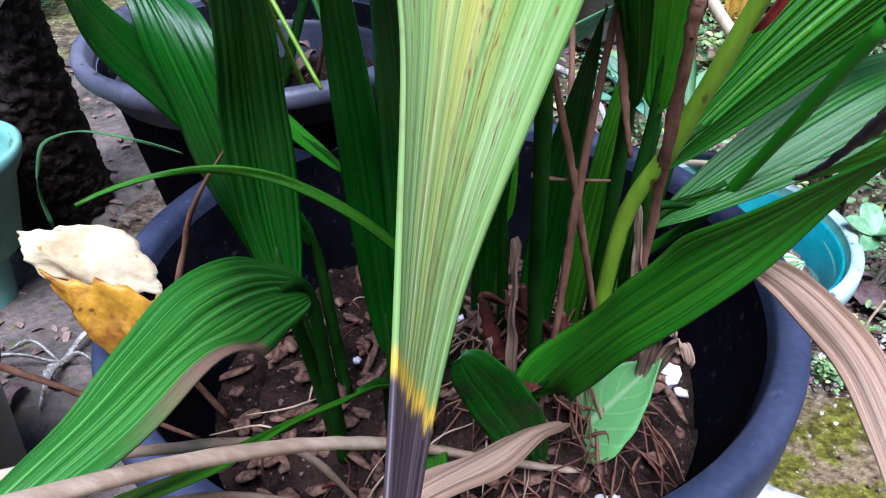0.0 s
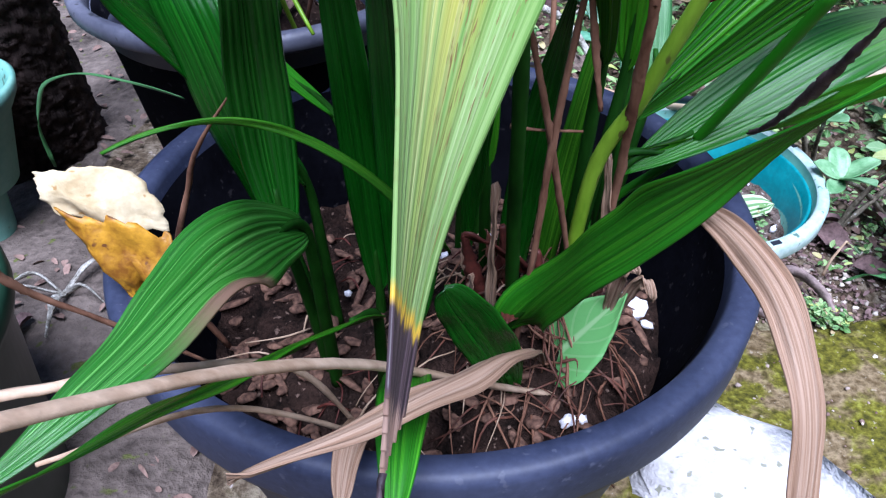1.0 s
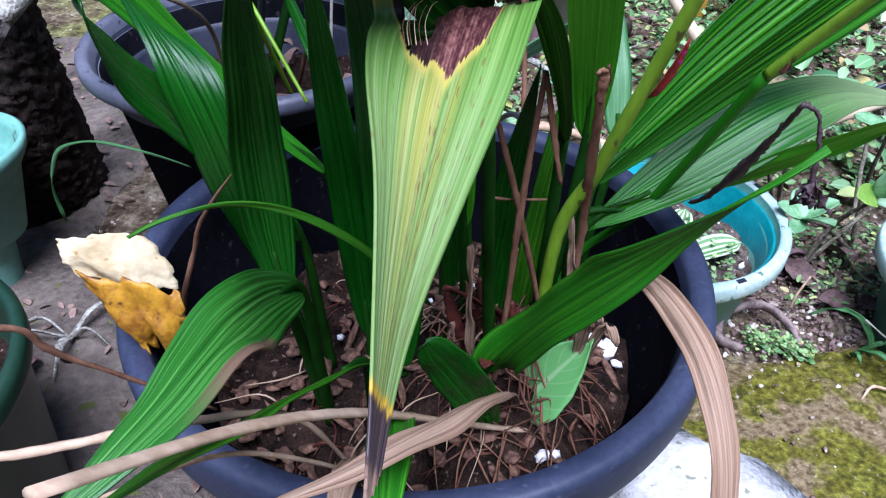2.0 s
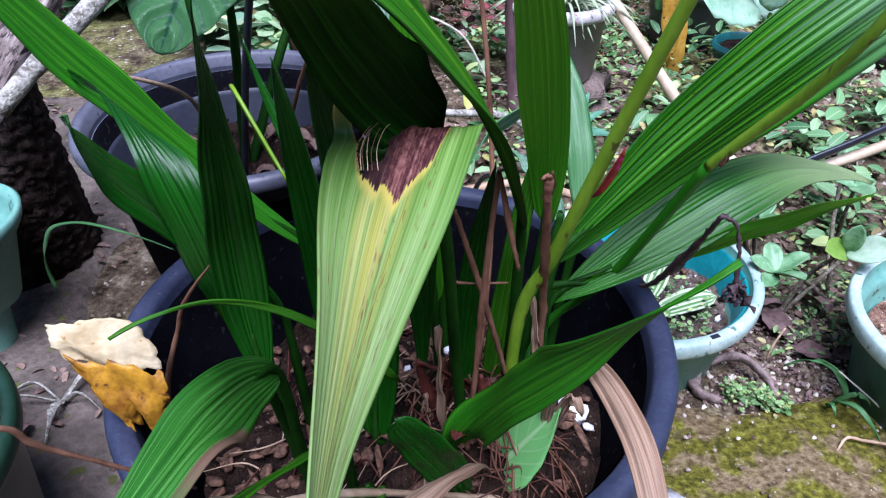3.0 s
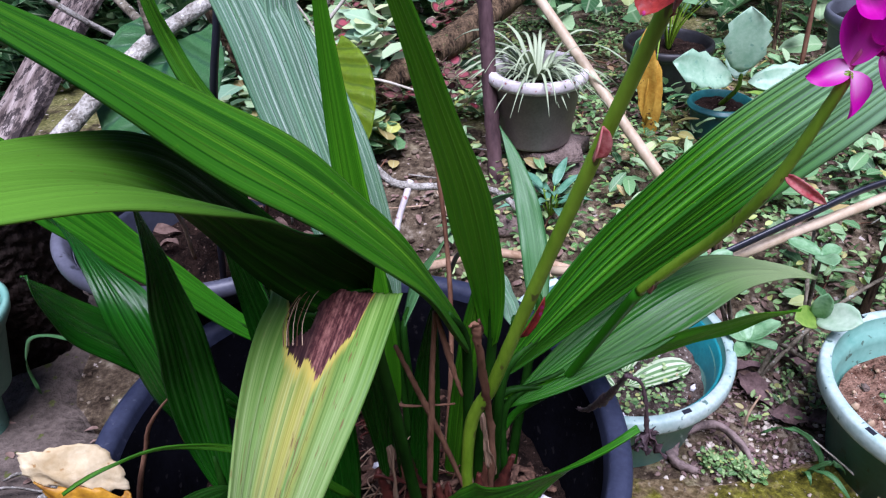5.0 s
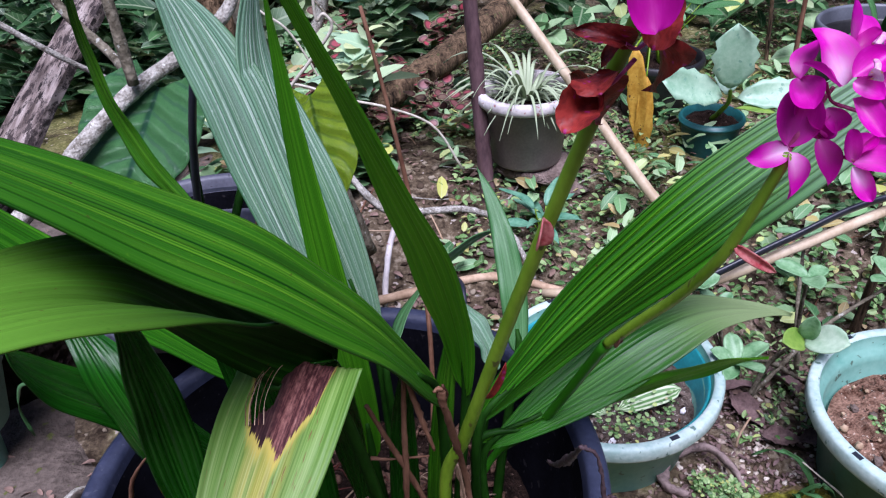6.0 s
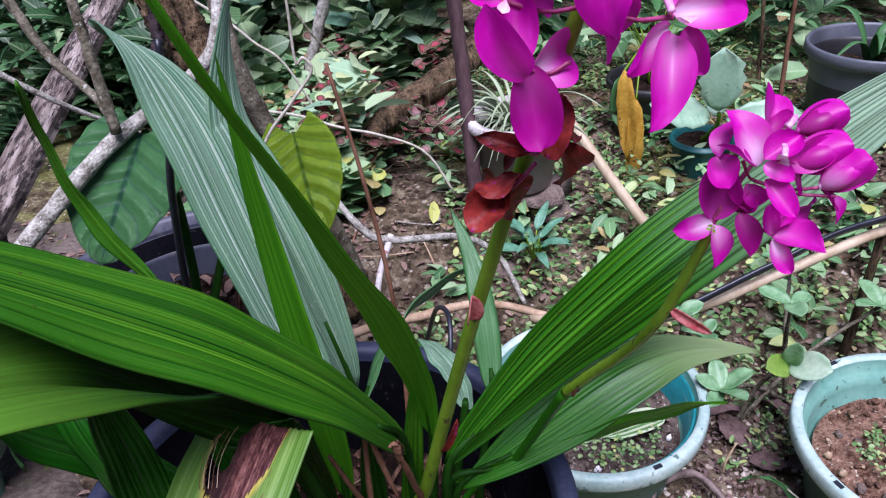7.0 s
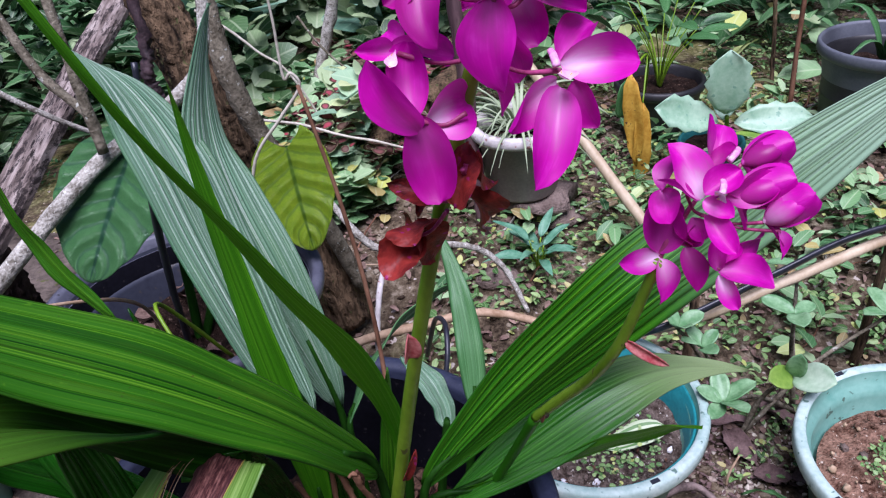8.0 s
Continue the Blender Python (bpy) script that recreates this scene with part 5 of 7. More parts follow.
for i, (x, y) in enumerate(((0.086, 0.268), (0.055, 0.282), (0.100, 0.280), (0.070, 0.262), (0.040, 0.275))):
    lean = (0.004, -0.004, 0.010, -0.003, -0.008)[i]
    part("bulb", tube("bulb", [(x, y, 0.190), (x + lean * 0.2, y - 0.003, 0.212), (x + lean * 0.6, y - 0.005, 0.230), (x + lean, y - 0.006, 0.246), (x + lean * 1.4, y - 0.006, 0.262)], [0.0050, 0.0062, 0.0046, 0.0030, 0.0014], 26, 12, 0.20, i), M_RUSTLEAF, orchid, "husky brown bulb")
    for j in range(4):
        t, l = j * 1.57 + i, 0.018 + 0.004 * ((i + j) % 3)
        c = np.array((x + 0.006 * math.cos(t), y - 0.003 + 0.006 * math.sin(t), 0.212 + 0.006 * (j % 2)))
        o = np.array((math.cos(t), math.sin(t), 0.0))
        part("husk", blade("husk", [c, c + o * 0.002 + (0, 0, l * 0.4), c + o * 0.004 + (0, 0, l * 0.8), c + o * (0.010 if j % 2 else 0.005) + (0, 0, l * 1.2)], 0.0042, 0.3, 0.6, (-o[1], o[0], 0), 0.3, (0.5, 0.3), 2, 0.0006, 14, 9), (M_RUSTLEAF, M_DRYBLADE, M_HUSK)[(i + j) % 3], orchid, "", 0.0005)

# withered flower stalk with its dry head
stalk = part("withered_stalk", tube("withered_stalk", [(0.1405, 0.2330, 0.3450), (0.1418, 0.2215, 0.3565), (0.1432, 0.2010, 0.3850), (0.1424, 0.186, 0.407), (0.1412, 0.1718, 0.4278)], [0.0009, 0.0011, 0.0022, 0.0011, 0.0009], 50, 8, 0.22, 3), M_BLACKSTALK, orchid, "blackened withered flower stalk")
part("tip", tube("tip", [(0.1412, 0.1718, 0.4278), (0.1468, 0.1712, 0.4240), (0.1496, 0.1690, 0.4130), (0.1506, 0.1672, 0.4000)], [0.0010, 0.0006, 0.0007, 0.0009], 30, 7, 0.35, 4), M_BLACKSTALK, stalk)
gh = np.random.default_rng(8)
for i in range(14):
    d = np.array([gh.normal() * 0.5, gh.normal() * 0.5, -1.0])
    d *= gh.uniform(0.006, 0.012) / np.linalg.norm(d)
    c = np.array((0.1507, 0.1672, 0.4010))
    side = np.cross(d, (0.3, 0.8, 0.2))
    part("dry_petal", blade("dry_petal", [c, c + d * 0.4 + side * 0.3, c + d * 0.8 - side * 0.3, c + d * 1.1 + side * 0.2], 0.0015, 0.4, 0.5, (1, gh.normal(), 0.2), gh.normal(), (0.8, 0.5), 1, 0.0, 8, 5), M_BLACKSTALK, stalk, "shrivelled dark petal" if i == 0 else "", 0.0004)

# ---- flower spikes ----
S1 = [(0.083, 0.262, 0.16)] + strip([(0.085, 0.255, 0.301), (0.111, 0.231, 0.412), (0.126, 0.191, 0.519), (0.157, 0.162, 0.627)], 7) + [(0.163, 0.160, 0.652)]
S2 = strip([(0.1431, 0.2800, 0.3144), (0.1851, 0.2883, 0.4153), (0.1991, 0.2277, 0.4217), (0.2160, 0.2105, 0.5222)], 7) + [(0.2185, 0.2130, 0.5270)]
spike1 = part("flower_stem", tube("flower_stem", S1, [0.0036, 0.0036, 0.0031, 0.0027, 0.0023, 0.0016], 60, 12, 0.02, 2), M_STEM, orchid, "thick olive-green flower stem")
spike2 = part("flower_stem", tube("flower_stem", S2[2:], [0.0029, 0.0028, 0.0026, 0.0024, 0.0021, 0.0016], 60, 12, 0.02, 3), M_STEM, orchid, "thick olive-green flower stem")
# Lower stem takes the darker leaf green to paint the shade it runs through.
part("stem_foot", tube("stem_foot", [(0.098, 0.310, 0.205), (0.1200, 0.330, 0.235), (0.1495, 0.3130, 0.2840), tuple(np.array(S2[2]) + (0.0006, 0, 0.0010))], [0.0027, 0.0028, 0.0029, 0.0031], 40, 12, 0.02, 3), M_LEAF, spike2, "foot of the stem, dark green for the leaf's shade on it")


part("rachis", tube("rachis", [(0.2180, 0.2130, 0.5260), (0.2220, 0.2140, 0.5345), (0.2275, 0.2165, 0.5420), (0.2330, 0.2185, 0.5490)], [0.0013, 0.0013, 0.0011, 0.0007], 24, 9, 0.05, 4), M_PEDICEL, orchid, "dark reddish flower axis")


def sheath(parent, at, along, length, width, material, label="", spin=0.0):
    me = oval("bract", length, width, 0.12, 0.9, 9, 7, 0.0, 0.4)
    me.transform(Matrix.Translation(at) @ Vector(along).to_track_quat("Y", "Z").to_matrix().to_4x4() @ pose(0, 0, 0, 0, spin, 0))
    part("bract", me, material, parent, label, 0.0005)


sheath(spike1, (0.1255, 0.190, 0.511), (0.004, -0.006, 0.02), 0.013, 0.007, M_BRACT, "papery pinkish bract", 180)
sheath(spike1, (0.1085, 0.2260, 0.402), (0.011, -0.011, 0.030), 0.030, 0.0042, M_FADED, "torn rust-red bract", 150)
sheath(spike2, (0.1790, 0.2645, 0.3950), (0.006, -0.006, 0.012), 0.007, 0.005, M_HUSK, "", 180)
sheath(spike2, (0.2090, 0.2196, 0.4845), (0.0180, -0.0077, -0.0122), 0.022, 0.0046, M_BRACT, "slender papery pink bract", 75)

PETALS = [oval("petal", 0.0185, 0.0130, c, p, 17, 11, 0.0, 0.56, 0.045, i, 0.45) for i, (c, p) in enumerate(((0.22, 0.6), (0.32, 0.5), (-0.22, 0.7), (0.10, 0.9), (-0.30, 0.5)))]
SEPALS = [oval("sepal", 0.0188, 0.0102, c, p, 17, 11, 0.0, 0.52, 0.04, 3 + i, 0.4) for i, (c, p) in enumerate(((0.18, 0.7), (0.30, 0.6), (-0.25, 0.8), (0.08, 1.0)))]
for i, me in enumerate(PETALS + SEPALS):
    turn = (0.5, -0.6, 0.35, -0.4, 0.7, -0.5, 0.6, -0.3, 0.4)[i]
    for v in me.vertices:
        a = turn * (v.co.y / 0.0185) ** 1.5
        v.co.x, v.co.z = v.co.x * math.cos(a) - v.co.z * math.sin(a), v.co.x * math.sin(a) + v.co.z * math.cos(a)
WRAPS = [oval("petal", 0.0190, 0.0150, c, 0.9, 13, 9, 0.0, 0.5, 0.015, 7 + i, 0.8) for i, c in enumerate((-0.42, -0.36, -0.46))]


def bud_body():
    """A closed bud, fullest past its middle, with shallow seams between the folded petals."""
    rows, seg = 16, 18
    V, uv = [], []
    for i in range(rows):
        s = i / (rows - 1)
        r = 0.0061 * max(0.02, math.sin(math.pi * s ** 0.85)) ** 0.75
        for j in range(seg):
            a = 2 * math.pi * j / seg
            q = r * (1 - 0.13 * max(0.0, math.cos(3 * a + 2.2 * s)) ** 8)
            V.append((q * math.cos(a), 0.82 * q * math.sin(a), 0.0205 * s))
            uv.append((j / seg, 0.25 + 0.75 * s))
    return mesh_of("petal", V, grid_faces(rows, seg, True), uv)


BUD = bud_body()
BUD.materials.append(M_PETAL)
LIP = oval("lip", 0.0075, 0.0050, -0.5, 0.8, 9, 7, 0.0, 0.75, 0.03, 4)
COLUMN = tube("column", [(0, 0, -0.002), (0, 0.0005, 0.004), (0, 0.003, 0.0075)], [0.0016, 0.0015, 0.0013], 10, 8)
FADES = [oval("faded_petal", 0.0175, 0.0125, c, 0.9, 13, 9, 0.05, 0.5, 0.20, 5 + i, 0.7) for i, c in enumerate((0.55, 0.25, -0.4))]
for me in PETALS + SEPALS + WRAPS:
    me.materials.append(M_PETAL)
for me in FADES:
    me.materials.append(M_FADED)
LIP.materials.append(M_LIP)
COLUMN.materials.append(M_LIP)
gp = np.random.default_rng(77)


def put_part(name, me, parent, m, label=""):
    ob = new(name, me)
    ob.parent, ob.matrix_basis = parent, m
    if label:
        ob["label"] = label
    return ob


def stem_to(start, end):
    a, b = Vector(start), Vector(end)
    mid = a.lerp(b, 0.5) + Vector((0, 0, -0.002))
    return part("flower", tube("flower", [a, mid, b], [0.0007, 0.0005, 0.0007], 12, 7, 0.03, 2), M_PEDICEL, orchid)


TOWARD = Vector((0.04, -0.84, 0.55))


def shaped(name, base, tip, width, roll, pool, size):
    """A petal mesh of the pool laid from base to tip, its face turned outward and rolled about its length."""
    way = Vector(tip) - Vector(base)
    k = way.length / size[0]
    m = facing(Vector(base) - origin_of(orchid), way, TOWARD) @ pose(0, 0, 0, 0, roll, 0) @ Matrix.Diagonal((0.94 * width / size[1], k, 0.5 * (k + width / size[1]), 1))
    return pool[int(gp.integers(len(pool)))], m


def bloom(start, at, label, pieces):
    """A flower on its stalk; pieces are (kind, base, tip, width, roll)."""
    ob = stem_to(start, at)
    ob["label"] = label
    for kind, base, tip, width, roll in pieces:
        pool, size = {"petal": (PETALS, (0.0185, 0.0130)), "sepal": (SEPALS, (0.0188, 0.0102)), "lip": ([LIP], (0.0075, 0.0050)), "column": ([COLUMN], (0.0095, 0.0030))}[kind]
        me, m = shaped(kind, base, tip, width, roll, pool, size)
        if kind == "column":
            m = m @ pose(0, 0.002, 0, -90)
        put_part(kind, me, ob, m, "white lip with a yellow throat" if kind == "lip" else "")


def faded_bloom(start, at, pieces):
    """A spent flower, crumpled together."""
    ob = stem_to(start, at)
    ob["label"] = "faded rust-red flower"
    for kind, base, tip, width, roll in pieces:
        me, m = shaped(kind, base, tip, width, roll, FADES, (0.0175, 0.0125))
        put_part(kind, me, ob, m)


def bud(start, at, along, k=1.0, ajar=0):
    """A swollen bud: five petals wrapped round each other, one sepal hanging loose."""
    ob = stem_to(start, at)
    ob["label"] = "plump magenta bud about to open"
    m = Matrix.Translation(Vector(at) - origin_of(orchid)) @ Vector(along).to_track_quat("Z", "Y").to_matrix().to_4x4() @ Matrix.Scale(k, 4)
    put_part("petal", BUD, ob, m)
    put_part("petal", WRAPS[0], ob, m @ pose(0, 0, 0, 0, 0, 60) @ pose(0, 0.0012, 0, 58 - ajar, 0, 0))
    put_part("petal", WRAPS[1], ob, m @ pose(0, 0, 0, 0, 0, 250) @ pose(0, 0.0012, 0, 62 - ajar, 0, 0) @ Matrix.Scale(0.92, 4))
    put_part("sepal", SEPALS[0], ob, m @ pose(0, 0, 0, 0, 0, 160) @ pose(0, 0.001, 0, 10, 0, 0) @ Matrix.Scale(0.6, 4))


# the spike that stands nearer the camera
bloom((0.1535, 0.1574, 0.6143), (0.1428, 0.1546, 0.6145), "half-open magenta flower", (
    ("petal", (0.1422, 0.1534, 0.6127), (0.1322, 0.1472, 0.6296), 0.0111, -25),
    ("sepal", (0.1436, 0.1555, 0.6141), (0.1555, 0.1627, 0.6151), 0.0141, 30),
    ("sepal", (0.142, 0.1553, 0.6157), (0.1471, 0.1544, 0.5957), 0.0135, 10),
    ("petal", (0.1405, 0.1543, 0.6142), (0.143, 0.1659, 0.6282), 0.0112, -10),
))
bloom((0.1581, 0.1568, 0.6277), (0.1391, 0.1623, 0.6285), "magenta flower seen from its side", (
    ("sepal", (0.1385, 0.1627, 0.6291), (0.1301, 0.1578, 0.6313), 0.0054, 0),
    ("petal", (0.1372, 0.1641, 0.6295), (0.1535, 0.1693, 0.6253), 0.0080, -30),
    ("lip", (0.1388, 0.1599, 0.6302), (0.1371, 0.1573, 0.6264), 0.0033, 0),
    ("sepal", (0.1405, 0.1667, 0.6296), (0.1357, 0.1723, 0.6312), 0.0067, 0),
))
bloom((0.162, 0.1533, 0.6404), (0.1462, 0.1646, 0.6442), "bright magenta flower", (
    ("petal", (0.1455, 0.1653, 0.6453), (0.1456, 0.1512, 0.6347), 0.0108, 5),
    ("sepal", (0.1451, 0.1649, 0.6448), (0.1376, 0.1613, 0.6398), 0.0075, 0),
    ("petal", (0.1464, 0.1652, 0.6452), (0.1528, 0.1696, 0.6386), 0.0077, 20),
    ("sepal", (0.1464, 0.1656, 0.6457), (0.1468, 0.1714, 0.6546), 0.0087, 0),
))
bloom((0.1581, 0.1568, 0.6277), (0.1608, 0.1654, 0.6298), "half-open magenta flower", (
    ("petal", (0.1611, 0.1537, 0.641), (0.1577, 0.145, 0.6244), 0.0141, 12),
    ("sepal", (0.1619, 0.1568, 0.6347), (0.1674, 0.155, 0.6206), 0.0088, 35),
    ("sepal", (0.1606, 0.1547, 0.639), (0.1655, 0.1565, 0.645), 0.0096, 0),
    ("petal", (0.1592, 0.1533, 0.626), (0.1637, 0.1534, 0.6148), 0.0076, -30),
))
bloom((0.1581, 0.1568, 0.6277), (0.1741, 0.1469, 0.626), "open magenta flower facing the path", (
    ("petal", (0.1744, 0.1487, 0.627), (0.1911, 0.1464, 0.6277), 0.0110, 20),
    ("petal", (0.1732, 0.1468, 0.624), (0.1594, 0.1398, 0.6199), 0.0098, -30),
    ("sepal", (0.1739, 0.1459, 0.6227), (0.169, 0.1286, 0.6095), 0.0104, 8),
    ("sepal", (0.1774, 0.1468, 0.6238), (0.1803, 0.1434, 0.6129), 0.0076, 25),
    ("lip", (0.1744, 0.1462, 0.6268), (0.1744, 0.1395, 0.6238), 0.0047, 0),
    ("sepal", (0.1743, 0.1498, 0.6269), (0.183, 0.159, 0.6328), 0.0089, -15),
    ("column", (0.1731, 0.1454, 0.6275), (0.1723, 0.1476, 0.6309), 0.0019, 0),
))
bloom((0.162, 0.1533, 0.6404), (0.1682, 0.1559, 0.6403), "open magenta flower", (
    ("petal", (0.1647, 0.1563, 0.6411), (0.1819, 0.1572, 0.6356), 0.0070, -20),
    ("petal", (0.1636, 0.1567, 0.6418), (0.1543, 0.1586, 0.6381), 0.0076, 20),
    ("sepal", (0.1657, 0.1601, 0.6413), (0.1722, 0.1611, 0.6296), 0.0100, 25),
    ("sepal", (0.1673, 0.1573, 0.6424), (0.1775, 0.161, 0.6474), 0.0096, 0),
))
bloom((0.1652, 0.1497, 0.6529), (0.1598, 0.1534, 0.6591), "open magenta flower", (
    ("petal", (0.1598, 0.1531, 0.6586), (0.1495, 0.1463, 0.6562), 0.0093, -15),
    ("petal", (0.1598, 0.1534, 0.6591), (0.1693, 0.1569, 0.6637), 0.0094, 15),
    ("sepal", (0.1599, 0.1537, 0.6595), (0.1578, 0.1664, 0.6681), 0.0090, 0),
    ("sepal", (0.1603, 0.1528, 0.6581), (0.1617, 0.1425, 0.6495), 0.0087, 5),
    ("lip", (0.1597, 0.1509, 0.6589), (0.1601, 0.1434, 0.6565), 0.0041, 0),
))
bloom((0.1656, 0.1492, 0.654), (0.1746, 0.156, 0.6582), "open magenta flower", (
    ("petal", (0.1745, 0.1557, 0.6577), (0.1865, 0.1542, 0.6582), 0.0095, 20),
    ("petal", (0.1746, 0.156, 0.6582), (0.1706, 0.1668, 0.6678), 0.0091, -10),
    ("sepal", (0.175, 0.1554, 0.6572), (0.1758, 0.1437, 0.6467), 0.0089, 10),
    ("lip", (0.1747, 0.1535, 0.658), (0.1752, 0.1459, 0.6555), 0.0041, 0),
))
faded_bloom((0.1462, 0.1657, 0.5837), (0.1361, 0.1703, 0.5733), (
    ("faded_petal", (0.1379, 0.1716, 0.5751), (0.1277, 0.1647, 0.5635), 0.0120, 10),
    ("faded_petal", (0.135, 0.1704, 0.5771), (0.1442, 0.1679, 0.5672), 0.0127, -20),
    ("faded_petal", (0.1368, 0.1695, 0.5793), (0.1378, 0.1635, 0.5737), 0.0132, 20),
    ("faded_petal", (0.1409, 0.172, 0.5736), (0.1304, 0.1756, 0.5745), 0.0081, -40),
))
faded_bloom((0.1497, 0.1657, 0.5889), (0.1432, 0.1658, 0.5878), (
    ("faded_petal", (0.1455, 0.1658, 0.5876), (0.1323, 0.1641, 0.5934), 0.0062, -10),
    ("faded_petal", (0.1448, 0.1662, 0.5883), (0.1371, 0.1647, 0.5866), 0.0060, 30),
))
faded_bloom((0.1512, 0.1609, 0.5979), (0.1523, 0.1634, 0.5981), (
    ("faded_petal", (0.1535, 0.1643, 0.603), (0.1499, 0.1636, 0.5875), 0.0102, 15),
    ("faded_petal", (0.151, 0.1674, 0.5896), (0.1617, 0.1723, 0.5706), 0.0086, -20),
    ("faded_petal", (0.1548, 0.1668, 0.5994), (0.156, 0.1691, 0.5845), 0.0067, 40),
))
# the spike over the largest leaf
bloom((0.2178, 0.2127, 0.5222), (0.219, 0.2128, 0.5295), "drooping magenta flower", (
    ("petal", (0.2186, 0.2131, 0.5301), (0.2248, 0.2184, 0.5487), 0.0165, -15),
    ("sepal", (0.2189, 0.2122, 0.5287), (0.2053, 0.2097, 0.5277), 0.0098, 20),
    ("sepal", (0.2186, 0.2111, 0.5288), (0.221, 0.201, 0.5167), 0.0105, -8),
))
bloom((0.2317, 0.2118, 0.5453), (0.2266, 0.213, 0.5531), "half-open magenta flower with a pale heart", (
    ("sepal", (0.219, 0.2157, 0.5541), (0.2248, 0.2246, 0.5672), 0.0098, -50),
    ("petal", (0.2305, 0.2087, 0.5535), (0.2238, 0.2147, 0.5724), 0.0143, -12),
    ("petal", (0.2281, 0.2074, 0.5535), (0.2173, 0.2093, 0.5646), 0.0056, 45),
    ("sepal", (0.2189, 0.2169, 0.5541), (0.221, 0.2045, 0.546), 0.0120, 18),
    ("sepal", (0.2231, 0.2169, 0.5502), (0.2203, 0.2133, 0.5411), 0.0099, -30),
))
bloom((0.2375, 0.2116, 0.5537), (0.2361, 0.2174, 0.5628), "magenta flower seen from behind", (
    ("sepal", (0.2345, 0.216, 0.5626), (0.2324, 0.224, 0.5767), 0.0053, 50),
    ("petal", (0.236, 0.2171, 0.5623), (0.2419, 0.2256, 0.5729), 0.0112, 10),
    ("petal", (0.2342, 0.2155, 0.5618), (0.2432, 0.2146, 0.567), 0.0076, -35),
    ("column", (0.2388, 0.2111, 0.5656), (0.2433, 0.2133, 0.5688), 0.0026, 0),
))
bloom((0.2375, 0.2116, 0.5537), (0.2315, 0.2021, 0.558), "open magenta flower with a white and yellow throat", (
    ("petal", (0.229, 0.2025, 0.5587), (0.24, 0.2032, 0.5664), 0.0106, -30),
    ("sepal", (0.2276, 0.1997, 0.5583), (0.2353, 0.193, 0.5565), 0.0072, 30),
    ("sepal", (0.2287, 0.1996, 0.5525), (0.2354, 0.1877, 0.5448), 0.0091, -10),
    ("petal", (0.2367, 0.2042, 0.5553), (0.2529, 0.2088, 0.5574), 0.0116, 25),
    ("lip", (0.2301, 0.1982, 0.5595), (0.2336, 0.1954, 0.5641), 0.0054, 0),
    ("column", (0.232, 0.1963, 0.5618), (0.2335, 0.1989, 0.5657), 0.0023, 0),
    ("sepal", (0.2331, 0.2078, 0.5574), (0.2475, 0.2095, 0.5516), 0.0095, -40),
))
bloom((0.2259, 0.2127, 0.5361), (0.2286, 0.2104, 0.5361), "dark magenta flower turned away", (
    ("sepal", (0.2264, 0.209, 0.5341), (0.2311, 0.1984, 0.523), 0.0095, 15),
    ("petal", (0.231, 0.2114, 0.5411), (0.2263, 0.2088, 0.5338), 0.0099, -20),
    ("sepal", (0.229, 0.2122, 0.5443), (0.2338, 0.2094, 0.5361), 0.0089, 25),
    ("petal", (0.2231, 0.2146, 0.5411), (0.2275, 0.2104, 0.5326), 0.0084, -30),
))
bloom((0.2259, 0.2127, 0.5361), (0.2371, 0.202, 0.528), "open magenta flower hanging down", (
    ("sepal", (0.2364, 0.2017, 0.5278), (0.2359, 0.2087, 0.5366), 0.0067, -20),
    ("petal", (0.2365, 0.202, 0.5281), (0.2553, 0.1969, 0.5262), 0.0141, -20),
    ("petal", (0.2395, 0.2047, 0.5321), (0.2542, 0.2054, 0.5356), 0.0110, 30),
    ("sepal", (0.2363, 0.2009, 0.5265), (0.2403, 0.1917, 0.5177), 0.0074, 10),
    ("sepal", (0.2362, 0.2037, 0.5289), (0.245, 0.2068, 0.533), 0.0079, -45),
))
bud((0.2375, 0.2116, 0.5537), (0.2455, 0.2167, 0.561), (0.0157, 0.0003, 0.0065), 0.84)
bud((0.2375, 0.2116, 0.5537), (0.2402, 0.2077, 0.553), (0.0172, -0.0021, 0.0065), 0.98)
bud((0.2317, 0.2118, 0.5453), (0.2492, 0.2014, 0.5464), (0.0117, -0.0018, 0.0092), 0.88)
bloom((0.2375, 0.2116, 0.5537), (0.2574, 0.2153, 0.5615), "narrow magenta sepal below a bud", (
    ("sepal", (0.2558, 0.2147, 0.5626), (0.259, 0.2111, 0.5568), 0.0057, 10),
))
bloom((0.2317, 0.2118, 0.5453), (0.2537, 0.198, 0.5445), "narrow magenta sepal below a bud", (
    ("sepal", (0.253, 0.1982, 0.5449), (0.2558, 0.1932, 0.537), 0.0056, -10),
))

# ---- small things in and on the black pot ----
sprout = thing("seedling", (0.092, 0.25, 0.150), "seedling with one heart-shaped light green leaf", "seedling")
part("stem", tube("stem", [(0.092, 0.25, 0.146), (0.090, 0.248, 0.170), (0.092, 0.247, 0.188)], [0.0012, 0.0011, 0.0009], 12, 7), M_STEM, sprout)
hl = oval("leaf", 0.066, 0.040, 0.08, 0.35, 18, 11, 0.02, 0.30, 0.02, 4, 0.0, 0.95)
hl.transform(facing((0.074, 0.244, 0.184), (0.036, 0.004, 0.052), (-0.45, -0.6, 0.55)))
part("leaf", hl, M_SPROUT, sprout, "", 0.0008)

fallen = thing("fallen_leaf", (-0.150, 0.262, 0.274), "large curled dead leaf, cream and ochre, caught on the rim", "dead leaf")


